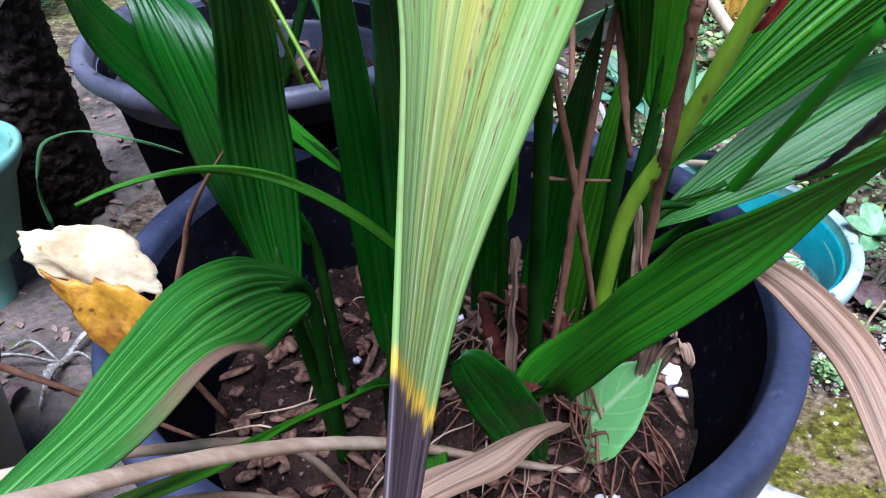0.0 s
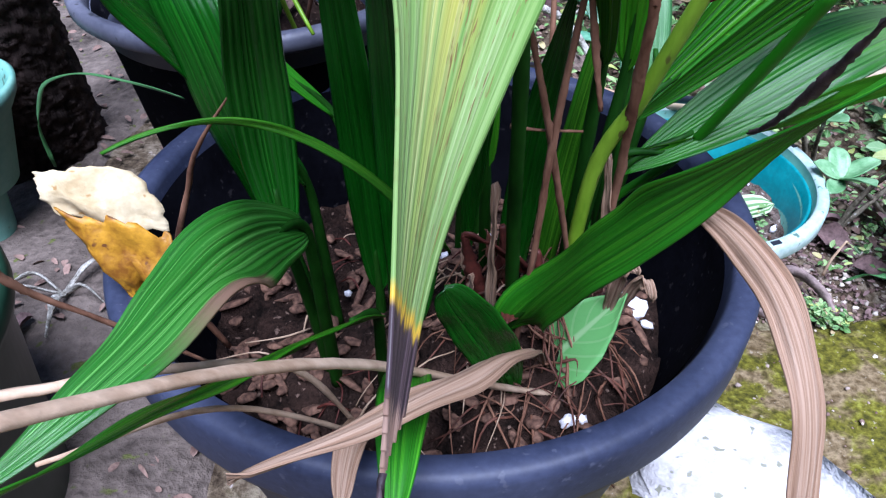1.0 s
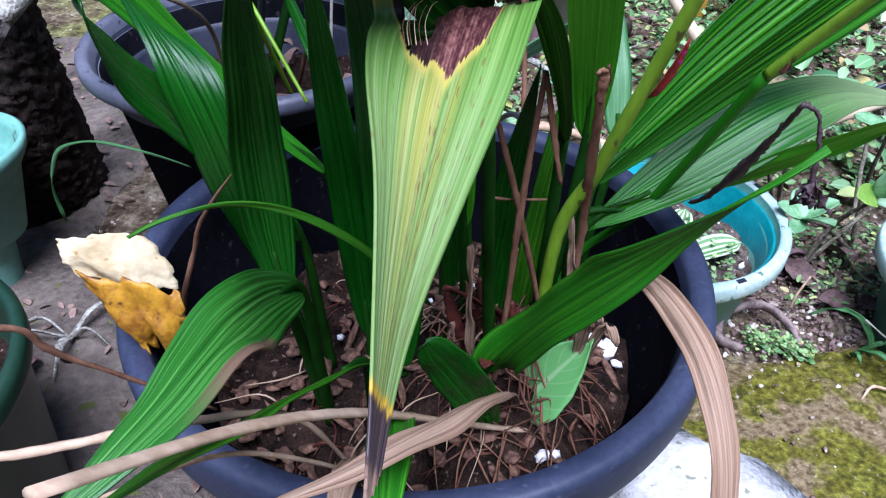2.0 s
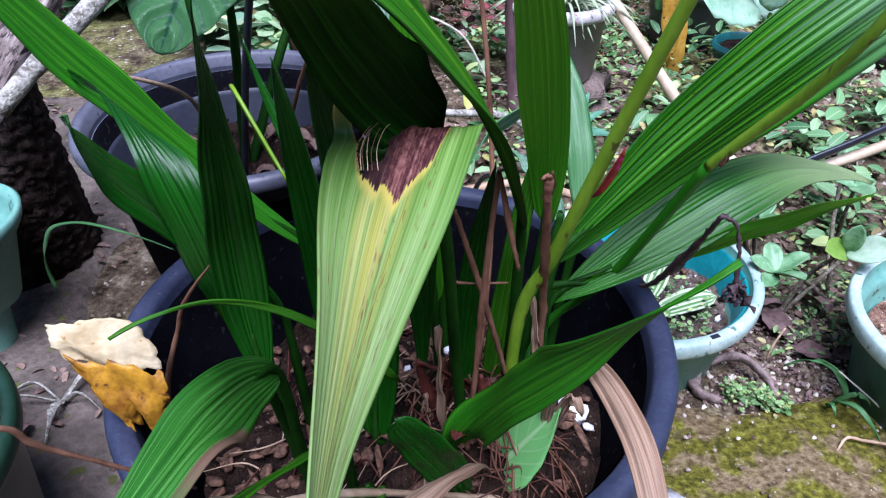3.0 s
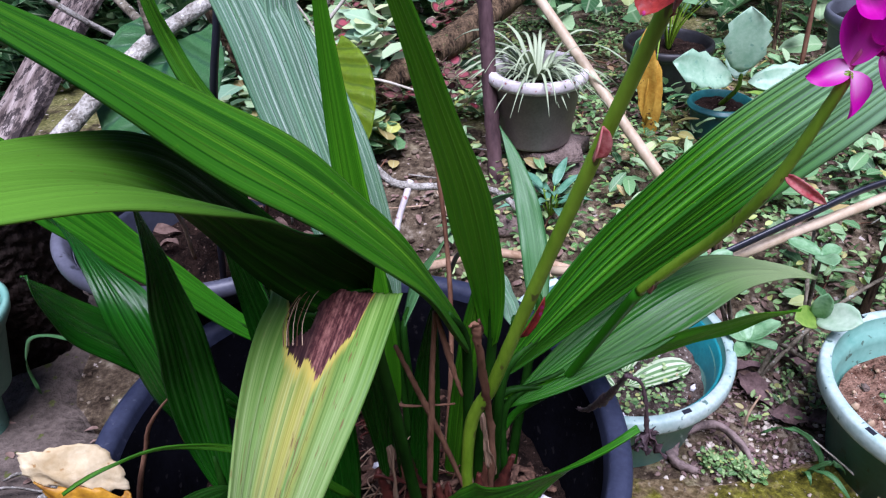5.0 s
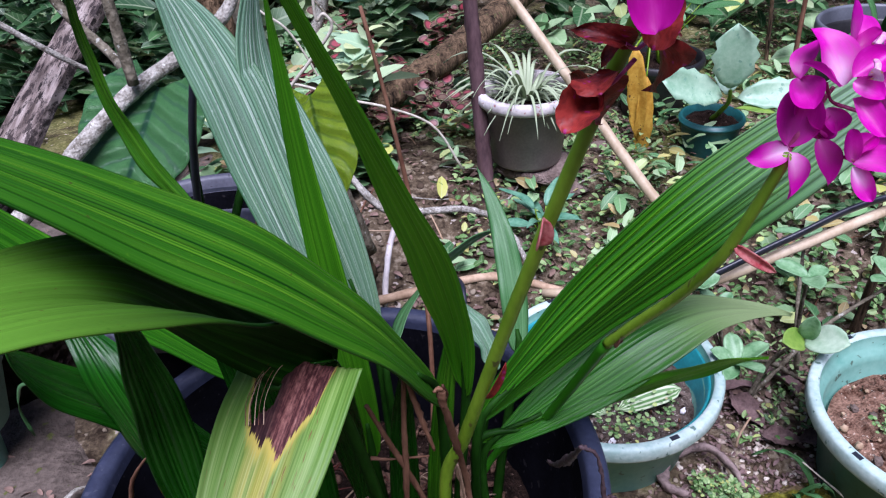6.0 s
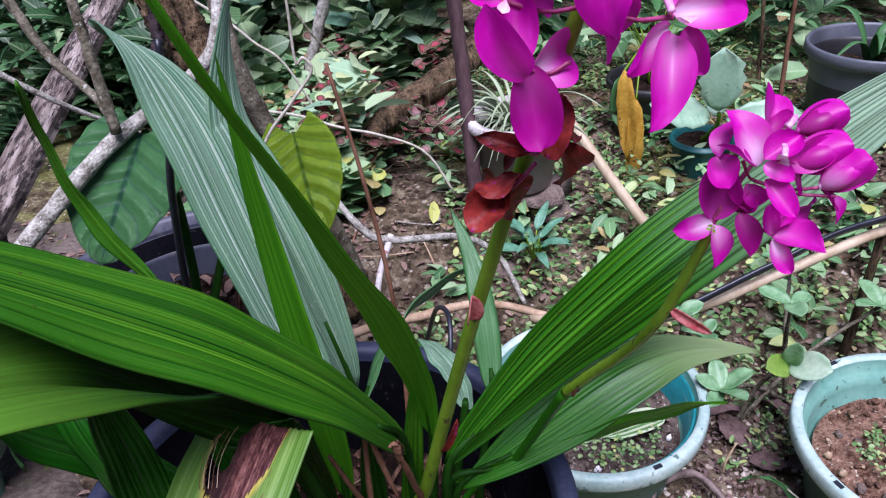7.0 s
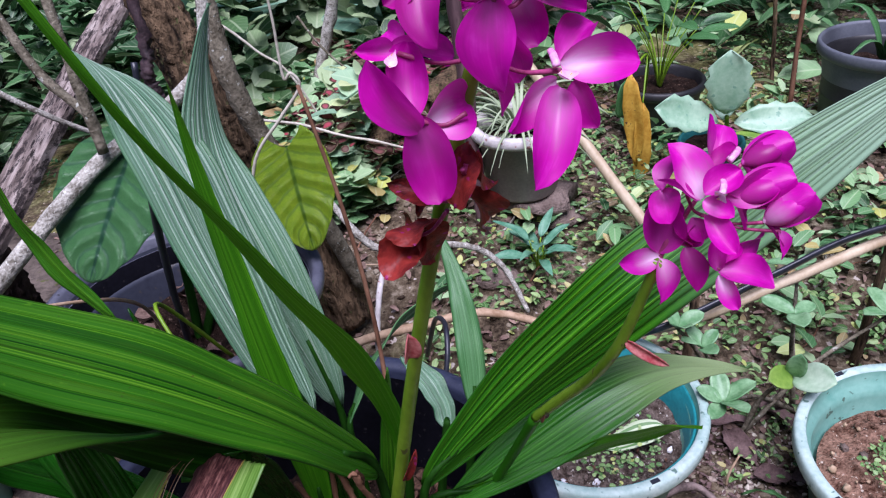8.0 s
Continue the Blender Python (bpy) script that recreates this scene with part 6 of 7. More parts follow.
def flap(name, corners, bulge, ripple, seed, n=20):
    """A wrinkled piece of dead leaf between four corners, bulging outward, its edges frayed."""
    a, b, c, d = (np.asarray(p, float) for p in corners)
    out = np.cross(b - a, d - a)
    out /= np.linalg.norm(out)
    g = np.random.default_rng(seed)
    V, uv = [], []
    for i in range(n):
        for j in range(n):
            s, t = i / (n - 1), j / (n - 1)
            e = 4 * s * (1 - s)
            tt = t + 0.10 * math.sin(9 * s + seed) * t + 0.05 * math.sin(23 * s) * t
            pull = 0.14 * (abs(2 * s - 1) * abs(2 * t - 1)) ** 2
            s, tt = s + pull * (0.5 - s), tt + pull * (0.5 - tt)
            p = (a * (1 - s) + b * s) * (1 - tt) + (d * (1 - s) + c * s) * tt
            h = bulge * e * math.sin(math.pi * min(1, 0.25 + 0.75 * t)) + ripple * noise.noise(Vector((s * 3, t * 2.5, seed))) + 0.22 * ripple * noise.noise(Vector((s * 14, t * 12, seed)))
            rim = max(abs(2 * s - 1), abs(2 * t - 1)) ** 4
            p = p + rim * ((b - a) * 0.07 * noise.noise(Vector((s * 6, t * 6, seed + 9))) + (d - a) * 0.14 * noise.noise(Vector((s * 7, t * 7, seed + 4))))
            V.append(p + out * h)
            uv.append((s, t))
    return mesh_of(name, V, grid_faces(n, n), uv)


part("back", flap("back", [(-0.174, 0.259, 0.308), (-0.130, 0.268, 0.306), (-0.109, 0.255, 0.269), (-0.165, 0.249, 0.289)], -0.006, 0.0035, 3), M_CREAM, fallen, "cream wrinkled outer side", 0.001)
part("fold", flap("fold", [(-0.164, 0.250, 0.296), (-0.110, 0.252, 0.276), (-0.118, 0.240, 0.236), (-0.138, 0.240, 0.246)], -0.003, 0.006, 7), M_OCHRE, fallen, "ochre inner side", 0.001)
part("stalk", tube("stalk", [(-0.128, 0.252, 0.246), (-0.120, 0.250, 0.238), (-0.112, 0.252, 0.232)], [0.0016, 0.0013, 0.001], 10, 7), M_CREAM, fallen)

solid("dry_twig", tube("dry_twig", [(-0.118, 0.29, 0.150), (-0.134, 0.285, 0.212), (-0.110, 0.279, 0.286), (-0.097, 0.272, 0.314), (-0.069, 0.256, 0.354)], [0.0020, 0.0019, 0.0016, 0.0011, 0.0004], 30, 8, 0.12, 3), M_TWIG, "thin brown twig stuck in the pot", "twig")
for i in range(230):
    near = i % 3 > 0
    q, a, h = (0.055 if near else 0.125) * math.sqrt(g0.random()), g0.uniform(0, 6.28), g0.uniform(0, 6.28)
    x, y, l = (0.068 if near else PX) + q * math.cos(a), (0.262 if near else PY) + q * math.sin(a), g0.uniform(0.014, 0.046)
    ex, ey = x + l * math.cos(h), y + l * math.sin(h)
    mx, my = (x + ex) / 2 + g0.normal() * 0.004, (y + ey) / 2 + g0.normal() * 0.004
    r = g0.uniform(0.0004, 0.0010)
    pts = [(x, y, soil_z(x, y) + 0.004), (mx, my, soil_z(mx, my) + g0.uniform(0.008, 0.016)), (ex, ey, soil_z(ex, ey) + g0.uniform(0.003, 0.014))]
    solid("dry_straw", tube("dry_straw", pts, [r, r * 0.9, r * 0.5], 9, 5, 0.12, i), (M_DRY, M_TWIG, M_HUSK, M_RUSTLEAF, M_TWIG, M_HUSK)[i % 6], "dry straw on the potting soil", "straw", "straws in the pot")

# twigs that lean over the rim, a knot of pale ribbon-like strips on the path
solid("dry_twig", tube("dry_twig", [(-0.150, 0.128, 0.372), (-0.129, 0.149, 0.354), (-0.125, 0.155, 0.338), (-0.121, 0.161, 0.324), (-0.108, 0.172, 0.299), (-0.085, 0.19, 0.255)], [0.0013, 0.0013, 0.0016, 0.0012, 0.0010, 0.0008], 36, 7, 0.10, 14), M_TWIG, "thin bent brown twig leaning over the pot's rim", "twig")
solid("dry_twig", tube("dry_twig", [(-0.135, 0.098, 0.345), (-0.105, 0.112, 0.335), (-0.070, 0.135, 0.318), (-0.040, 0.165, 0.280), (-0.02, 0.19, 0.20)], [0.0017, 0.0018, 0.0017, 0.0014, 0.0012], 36, 7, 0.10, 15), M_DRY, "pale dry twig leaning over the pot's rim", "twig")
sx, sy = -0.314, 0.437
strip_ob = thing("pale_strip", (sx, sy, 0.03), "pale knotted strips lying on the clay path", "dead leaf")
for i, (dx, dy) in enumerate(((0.030, 0.052), (-0.055, 0.020), (0.004, -0.050), (0.040, -0.010), (-0.085, -0.012))):
    z = gz(sx, sy) + 0.014
    part("strip", tube("strip", [(sx, sy, z), (sx + dx * 0.5, sy + dy * 0.5 + 0.006, z + 0.010), (sx + dx, sy + dy, gz(sx + dx, sy + dy) + 0.012)], [0.0035, 0.0040, 0.0014], 14, 8, 0.15, i, True, 0.35), M_BARKPALE, strip_ob)

# ---- left background: plank, branches, broad-leaved plant ----
def plank():
    a, b = Vector((-0.2980, 0.42, 0.3240)), Vector((-0.2665, 1.10, 0.5310))
    n, m = 40, 9
    d = (b - a).normalized()
    side = Vector((1, 0.1, 0.15)).cross(d).cross(d).normalized()
    up = side.cross(d).normalized()
    ring = [(-1, -1), (-0.5, -1.05), (0, -1), (0.5, -1.04), (1, -1), (1.02, 0), (1, 1), (0.3, 1.05), (-0.4, 1), (-1, 1.03), (-1.03, 0)]
    V = []
    for i in range(n):
        t = i / (n - 1)
        p = a.lerp(b, t)
        for j, (u, w) in enumerate(ring):
            k = 1 + 0.10 * noise.noise(Vector((t * 9, j * 0.7, 2)))
            V.append(p + side * (u * 0.0194 * k) + up * (w * 0.006 * k) + side * 0.004 * math.sin(5 * t))
    f = grid_faces(n, len(ring), True) + [tuple(range(len(ring)))[::-1], tuple(range((n - 1) * len(ring), n * len(ring)))]
    return mesh_of("plank", V, f, None, False)


solid("plank", plank(), M_PLANK, "weathered grey plank leaning on a stump", "plank")
solid("tree_stump", tube("tree_stump", [(-0.455, 0.70, -0.01), (-0.43, 0.67, 0.18), (-0.39, 0.61, 0.43)], [0.082, 0.064, 0.048], 110, 64, 0.035, 4), M_BARKDARK, "dark rough stump under the plank", "stump")
tree = thing("dead_tree", (-0.21, 0.95, 0.03), "leaning dead trunk with pale lichened branches", "tree")
part("trunk", tube("trunk", [(-0.03, 0.80, 0.06), (-0.085, 0.79, 0.27), (-0.111, 0.78, 0.357), (-0.144, 0.78, 0.449), (-0.166, 0.79, 0.53), (-0.20, 0.82, 0.66)], [0.036, 0.032, 0.031, 0.029, 0.026, 0.022], 110, 48, 0.055, 5), M_BARKBROWN, tree)
part("branch", tube("branch", [(-0.24, 0.40, 0.368), (-0.19, 0.448, 0.412), (-0.135, 0.513, 0.456), (-0.080, 0.560, 0.484), (-0.052, 0.585, 0.520), (-0.050, 0.64, 0.62)], [0.0066, 0.0066, 0.0064, 0.0056, 0.005, 0.004], 50, 12, 0.05, 6), M_BARKPALE, tree, "pale lichened branch")
part("branch", tube("branch", [(-0.126, 0.509, 0.466), (-0.128, 0.515, 0.54), (-0.132, 0.53, 0.612), (-0.135, 0.56, 0.70)], [0.0044, 0.0040, 0.0036, 0.003], 30, 10, 0.07, 7), M_BARKGREY, tree)
part("branch", tube("branch", [(-0.095, 0.745, 0.55), (-0.091, 0.74, 0.498), (-0.086, 0.73, 0.446), (-0.068, 0.735, 0.367), (-0.03, 0.76, 0.25), (0.0, 0.78, 0.12)], [0.009, 0.010, 0.011, 0.011, 0.010, 0.010], 44, 12, 0.07, 8), M_BARKGREY, tree)
part("branch", tube("branch", [(-0.25, 0.63, 0.60), (-0.229, 0.62, 0.548), (-0.208, 0.61, 0.501), (-0.176, 0.60, 0.464), (-0.140, 0.54, 0.462)], [0.0044, 0.0043, 0.0042, 0.004, 0.004], 34, 10, 0.07, 9), M_BARKGREY, tree)
part("branch", tube("branch", [(-0.34, 0.66, 0.52), (-0.26, 0.68, 0.44), (-0.19, 0.74, 0.36)], [0.003, 0.003, 0.002], 24, 8, 0.05, 11), M_BARKPALE, tree)
part("withered_spray", tube("withered_spray", [(-0.115, 0.62, 0.62), (-0.108, 0.61, 0.53), (-0.112, 0.60, 0.49), (-0.104, 0.60, 0.47)], [0.003, 0.005, 0.006, 0.002], 40, 9, 0.35, 12), M_BLACKSTALK, tree, "shrivelled dark purple spray")

cane = [(-0.127, 0.525, 0.225), (-0.0968, 0.4765, 0.35), (-0.0690, 0.4400, 0.45), (-0.0560, 0.4380, 0.50), (-0.052, 0.450, 0.55)]
solid("black_cane", tube("black_cane", cane, [0.0030, 0.0030, 0.0028, 0.0026, 0.0022], 40, 10, 0.04, 3), M_HOSE, "thin black cane in the pot", "cane")


def heart_leaf(name, L, W, rows=44, cols=25):
    """A broad leaf with rounded lobes that ends in a point, quilted between its veins; +y from the stalk."""
    s = np.linspace(0, 1, rows)
    w = 0.5 * W * np.maximum(np.sin(np.pi * np.clip(s * 0.93 + 0.07, 0, 1)) ** 0.55 * (1 - 0.25 * s), 0.04)
    u = np.linspace(-1, 1, cols)
    V = np.empty((rows, cols, 3))
    for j, x in enumerate(u):
        V[:, j, 0] = w * x
        V[:, j, 1] = L * (s - 0.16 * abs(x) ** 1.5 * (1 - s))
        V[:, j, 2] = -0.10 * L * s**2 + 0.16 * w * abs(x) + 0.012 * L * np.sin(36 * (s - 0.31 * abs(x))) * abs(x) ** 0.5
    uv = np.stack(np.broadcast_arrays((u[None] + 1) / 2, s[:, None]), -1).reshape(-1, 2)
    return mesh_of(name, V.reshape(-1, 3), grid_faces(rows, cols), uv)


aloc = thing("elephant_ear", (LX, LY, 0.235), "elephant ear plant with quilted heart-shaped leaves", "plant")
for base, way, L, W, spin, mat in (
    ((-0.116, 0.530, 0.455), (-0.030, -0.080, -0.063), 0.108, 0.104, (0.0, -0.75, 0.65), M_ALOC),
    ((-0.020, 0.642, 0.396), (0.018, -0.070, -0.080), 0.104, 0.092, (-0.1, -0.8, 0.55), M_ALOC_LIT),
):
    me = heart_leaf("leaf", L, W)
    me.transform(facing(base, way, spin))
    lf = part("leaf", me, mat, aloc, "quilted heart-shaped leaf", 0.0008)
    part("leaf_stalk", tube("leaf_stalk", [(LX, LY, 0.22), ((LX + base[0]) / 2, (LY + base[1]) / 2 + 0.03, 0.36), (base[0], base[1] + 0.012, base[2] - 0.01), base], [0.005, 0.004, 0.003, 0.002], 26, 8, 0.03, 3), M_PETIOLE, lf)
for i, (p0, p1, p2) in enumerate((((-0.16, 0.56, 0.23), (-0.15, 0.50, 0.33), (-0.20, 0.40, 0.40)), ((-0.09, 0.53, 0.23), (-0.10, 0.45, 0.36), (-0.06, 0.40, 0.31)), ((-0.10, 0.58, 0.23), (-0.06, 0.53, 0.34), (-0.02, 0.50, 0.40)))):
    part("dry_stalk", tube("dry_stalk", [p0, p1, p2], [0.002, 0.0018, 0.0012], 20, 7, 0.06, i), (M_DRY, M_STEM, M_TWIG)[i], aloc)

# ---- poles, hose, twigs ----
solid("bamboo_pole", tube("bamboo_pole", [(0.455, 0.785, 0.085), (0.395, 0.85, 0.135), (0.229, 1.062, 0.356), (0.10, 1.20, 0.50)], [0.0085, 0.008, 0.0075, 0.007], 60, 12, 0.03, 3), M_BAMBOO, "pale bamboo pole leaning over the bed", "pole")
solid("stake", tube("stake", [(0.178, 0.922, 0.03), (0.170, 0.955, 0.172), (0.163, 0.986, 0.333), (0.150, 1.02, 0.56)], [0.012, 0.011, 0.0105, 0.010], 50, 12, 0.07, 4), M_STAKE, "purplish brown wooden stake beside the grey pot", "stake")
solid("hose", tube("hose", [(0.26, 0.66, 0.12), (0.335, 0.605, 0.150), (0.471, 0.625, 0.196), (0.581, 0.650, 0.224), (0.75, 0.665, 0.235), (0.95, 0.68, 0.22)], [0.0062, 0.0062, 0.0062, 0.0062, 0.0062, 0.0062], 60, 12, 0.0, 5, True, 0.55), M_HOSE, "black rubber hose lying along a pole", "hose")
solid("pole", tube("pole", [(0.22, 0.70, 0.09), (0.36, 0.625, 0.138), (0.50, 0.635, 0.182), (0.62, 0.66, 0.208), (0.78, 0.69, 0.215), (0.97, 0.72, 0.2)], [0.006, 0.0065, 0.006, 0.006, 0.0055, 0.005], 60, 10, 0.05, 6), M_BAMBOO, "thin pale pole under the hose", "pole")
for pts in ([(0.40, 0.66, 0.0), (0.405, 0.66, 0.15)], [(0.62, 0.67, 0.0), (0.62, 0.665, 0.205)], [(0.90, 0.70, 0.0), (0.90, 0.70, 0.205)]):
    solid("support_stick", tube("support_stick", pts, [0.006, 0.005], 14, 9, 0.08, 3), M_BARKBROWN, "short brown stick holding up the pole", "stick", "sticks under the pole")
solid("fallen_log", tube("fallen_log", [(-0.03, 1.10, 0.12), (0.03, 1.16, 0.185), (0.141, 1.26, 0.215), (0.30, 1.50, 0.25), (0.42, 1.75, 0.27)], [0.018, 0.022, 0.026, 0.030, 0.03], 40, 18, 0.06, 7), M_BARKBROWN, "fallen brown log among the ground cover", "log")
solid("fallen_branch", tube("fallen_branch", [(-0.10, 0.70, 0.05), (-0.02, 0.705, 0.085), (0.07, 0.705, 0.105), (0.16, 0.715, 0.11), (0.26, 0.70, 0.085)], [0.0055, 0.006, 0.006, 0.0055, 0.0045], 44, 10, 0.08, 8), M_DRY, "pale dry branch lying on the ground", "branch")
solid("fallen_branch", tube("fallen_branch", [(-0.05, 0.83, 0.27), (0.01, 0.78, 0.20), (0.05, 0.775, 0.18), (0.14, 0.80, 0.16), (0.19, 0.80, 0.12), (0.22, 0.77, 0.06)], [0.004, 0.005, 0.005, 0.0045, 0.004, 0.003], 50, 10, 0.09, 9), M_BARKPALE, "pale crooked dry branch", "branch")
solid("fallen_branch", tube("fallen_branch", [(0.048, 0.78, 0.185), (0.030, 0.74, 0.15), (0.02, 0.715, 0.10), (0.015, 0.71, 0.05)], [0.0045, 0.004, 0.004, 0.0035], 30, 9, 0.09, 10), M_WHITEPAINT, "bleached white twig among dry branches", "branch")
solid("vine", tube("vine", [(0.005, 0.60, 0.56), (0.005, 0.60, 0.527), (0.003, 0.60, 0.480), (0.010, 0.60, 0.483), (0.015, 0.60, 0.470), (-0.008, 0.60, 0.443), (-0.041, 0.60, 0.403), (-0.06, 0.60, 0.33), (-0.07, 0.60, 0.24)], [0.0012, 0.0012, 0.0013, 0.0014, 0.0015, 0.0016, 0.0016, 0.0014, 0.0014], 60, 7, 0.05, 11), M_VINE, "pale looping dry vine", "vine")
solid("thin_stake", tube("thin_stake", [(0.66, 1.02, 0.08), (0.655, 1.03, 0.28), (0.66, 1.05, 0.5)], [0.004, 0.0036, 0.003], 24, 8, 0.06, 12), M_TWIG, "thin brown stake in the bed", "stake")
solid("hose", tube("hose", [(0.02, 0.60, 0.04), (0.10, 0.56, 0.13), (0.115, 0.60, 0.18), (0.10, 0.66, 0.15), (0.08, 0.70, 0.06)], [0.003, 0.003, 0.003, 0.003, 0.003], 40, 8, 0.0, 13), M_HOSE, "thin black looped tube behind the pot", "hose")

for i, (x, y, sx, sy, sz) in enumerate(((0.182, 0.845, 0.035, 0.022, 0.016), (0.285, 0.945, 0.04, 0.025, 0.02), (0.06, 0.66, 0.03, 0.02, 0.02), (0.37, 1.06, 0.018, 0.013, 0.012), (0.135, 0.60, 0.03, 0.025, 0.03))):
    ob = solid("stone", pebble("stone", (sx, sy, sz), i + 3, 0.5, 0.45), M_STONE, "brown stone half sunk in the ground", "stone", "stones in the bed")
    ob.location = (x, y, gz(x, y) + sz * 0.25)

# a curled dead leaf ring and dark dead leaves on the ground before the teal pots
ring = [(0.330, 0.447, 0.010), (0.311, 0.456, 0.014), (0.310, 0.472, 0.018), (0.328, 0.487, 0.024), (0.362, 0.493, 0.026), (0.380, 0.470, 0.024), (0.388, 0.446, 0.014)]
solid("curled_sheath", tube("curled_sheath", ring, [0.007, 0.0085, 0.009, 0.008, 0.008, 0.0075, 0.004], 54, 12, 0.10, 3, True, 0.55), M_SHEATH, "curled grey-brown dead leaf sheath on the ground", "dead leaf")
solid("dry_twig", tube("dry_twig", [(0.401, 0.502, 0.012), (0.402, 0.502, 0.032), (0.412, 0.507, 0.052)], [0.0016, 0.0014, 0.0010], 14, 7, 0.10, 31), M_DRY, "bent dry twig standing in the soil", "twig")
solid("dry_twig", tube("dry_twig", [(0.418, 0.380, 0.013), (0.432, 0.391, 0.017), (0.446, 0.388, 0.016), (0.462, 0.382, 0.018), (0.490, 0.376, 0.013)], [0.0010, 0.0015, 0.0017, 0.0014, 0.0008], 26, 7, 0.14, 32), M_DRY, "crooked pale root on the moss", "twig")
solid("dry_twig", tube("dry_twig", [(0.440, 0.446, 0.050), (0.463, 0.424, 0.036), (0.486, 0.404, 0.020)], [0.0008, 0.0010, 0.0011], 16, 7, 0.08, 33), M_VINE, "thin pale dry stalk beside the teal pot", "twig")
grass = thing("grass_tuft", (0.436, 0.434, 0.012), "few pale grass blades at the edge of the moss", "grass")
for C in (
    [(0.452, 0.432, 0.012), (0.450, 0.446, 0.055), (0.428, 0.466, 0.060), (0.408, 0.482, 0.022)],
    [(0.436, 0.434, 0.012), (0.438, 0.420, 0.048), (0.446, 0.402, 0.046), (0.462, 0.384, 0.014)],
    [(0.438, 0.434, 0.012), (0.446, 0.430, 0.040), (0.456, 0.424, 0.044), (0.464, 0.418, 0.030)],
    [(0.434, 0.434, 0.012), (0.430, 0.428, 0.030), (0.428, 0.420, 0.034), (0.428, 0.412, 0.024)],
):
    part("leaf", blade("leaf", C, 0.0032, 0.25, 0.7, (0.7, -0.5, 0.3), 0.2, (0.4, 0.3), 1, 0.0, 18, 5), M_PALE, grass, "", 0.0005)
dl = oval("dead_leaf", 0.055, 0.028, 0.25, 0.6, 12, 7, 0.1, 0.5, 0.08, 3)
dl.materials.append(M_DEADLEAF)
for x, y, a, k in ((0.432, 0.509, 262, 0.75), (0.470, 0.50, 280, 0.65), (0.425, 0.575, 200, 0.9), (0.36, 0.60, 130, 0.8), (0.50, 0.57, 20, 1.0), (0.455, 0.585, 75, 0.8), (0.30, 0.72, 40, 0.9), (-0.33, 0.41, 160, 0.8)):
    ob = tagged(new("dead_leaf", dl), "curled purplish brown dead leaf on the ground", "dead leaf", "dead leaves on the ground")
    ob.matrix_basis = pose(x, y, gz(x, y) + 0.012, 8, 12, a) @ Matrix.Scale(k, 4)


lone_grass = thing("grass_tuft", (-0.2545, 0.412, 0.200), "single thin pale grass blade leaning between the pots", "grass")
part("leaf", blade("leaf", [(-0.262, 0.418, 0.200), (-0.262, 0.414, 0.290), (-0.200, 0.375, 0.305), (-0.117, 0.319, 0.312)], 0.0016, 0.2, 0.8, (0.2, 0.5, 0.8), 0.3, (0.4, 0.3), 1, 0.0, 26, 5), M_PALE, lone_grass, "", 0.0004)


# ---- leafy plants ----
def stalk_leaf(parent, base, way, L, W, mat, spin=0.0, curl=0.12, cup=0.3, notch=0.0, peak=0.55, label=""):
    me = oval("leaf", L, W, curl, cup, 10, 7, notch, peak, 0.02, int(abs(base[0]) * 1000) % 17)
    if isinstance(spin, tuple):
        me.transform(facing(base, way, spin))
    else:
        me.transform(Matrix.Translation(base) @ Vector(way).to_track_quat("Y", "Z").to_matrix().to_4x4() @ pose(0, 0, 0, 0, spin, 0))
    return part("leaf", me, mat, parent, label, 0.001)


def rosette(parent, at, count, L, W, mat, seed, rise=25, lean=(0, 0)):
    g = np.random.default_rng(seed)
    for i in range(count):
        a = 2 * math.pi * (i + 0.3 * g.random()) / count
        e = math.radians(rise + g.uniform(-15, 20))
        k = g.uniform(0.8, 1.15)
        stalk_leaf(parent, at, (math.cos(a) * math.cos(e) + lean[0], math.sin(a) * math.cos(e) + lean[1], math.sin(e)), L * k, W * k, mat, g.uniform(-15, 15))


jade = thing("succulent_shrub", (0.47, 0.61, 0.0), "low shrub with pale rounded fleshy leaves on brown stems", "shrub")
for i, (top, n, L, rise) in enumerate((((0.399, 0.537, 0.103), 5, 0.036, 20), ((0.388, 0.580, 0.142), 4, 0.030, 35), ((0.474, 0.548, 0.120), 0, 0.036, 30), ((0.480, 0.580, 0.178), 3, 0.034, 25), ((0.362, 0.590, 0.165), 3, 0.034, 40), ((0.61, 0.62, 0.13), 4, 0.036, 15), ((0.54, 0.70, 0.15), 3, 0.034, 15))):
    foot = (0.47 + 0.05 * math.cos(i * 2.1), 0.61 + 0.035 * math.sin(i * 2.1), 0.0)
    st = part("stem", tube("stem", [foot, ((foot[0] + top[0]) / 2, (foot[1] + top[1]) / 2 + 0.01, top[2] * 0.55), top], [0.0032, 0.0026, 0.0018], 22, 9, 0.12, i), M_BARKGREY, jade)
    rosette(st, top, n, L, L * 0.58, M_JADE, 40 + i, rise)
    if not n:
        stalk_leaf(st, top, (-0.034, -0.020, 0.020), 0.040, 0.026, M_LIME_LEAF, (-0.2, -0.6, 0.8), label="yellow-green rounded leaf")
        stalk_leaf(st, top, (0.020, -0.040, 0.030), 0.050, 0.034, M_PALEJADE, (-0.2, -0.5, 0.9), label="chalky pale rounded leaf")
        stalk_leaf(st, top, (-0.004, -0.012, 0.036), 0.040, 0.020, M_JADE, (-0.5, -0.8, 0.3))

wax = thing("wax_leaf_plant", (CX, CY, 0.155), "plant with large pale blue-green scalloped leaves in a teal pot", "plant")
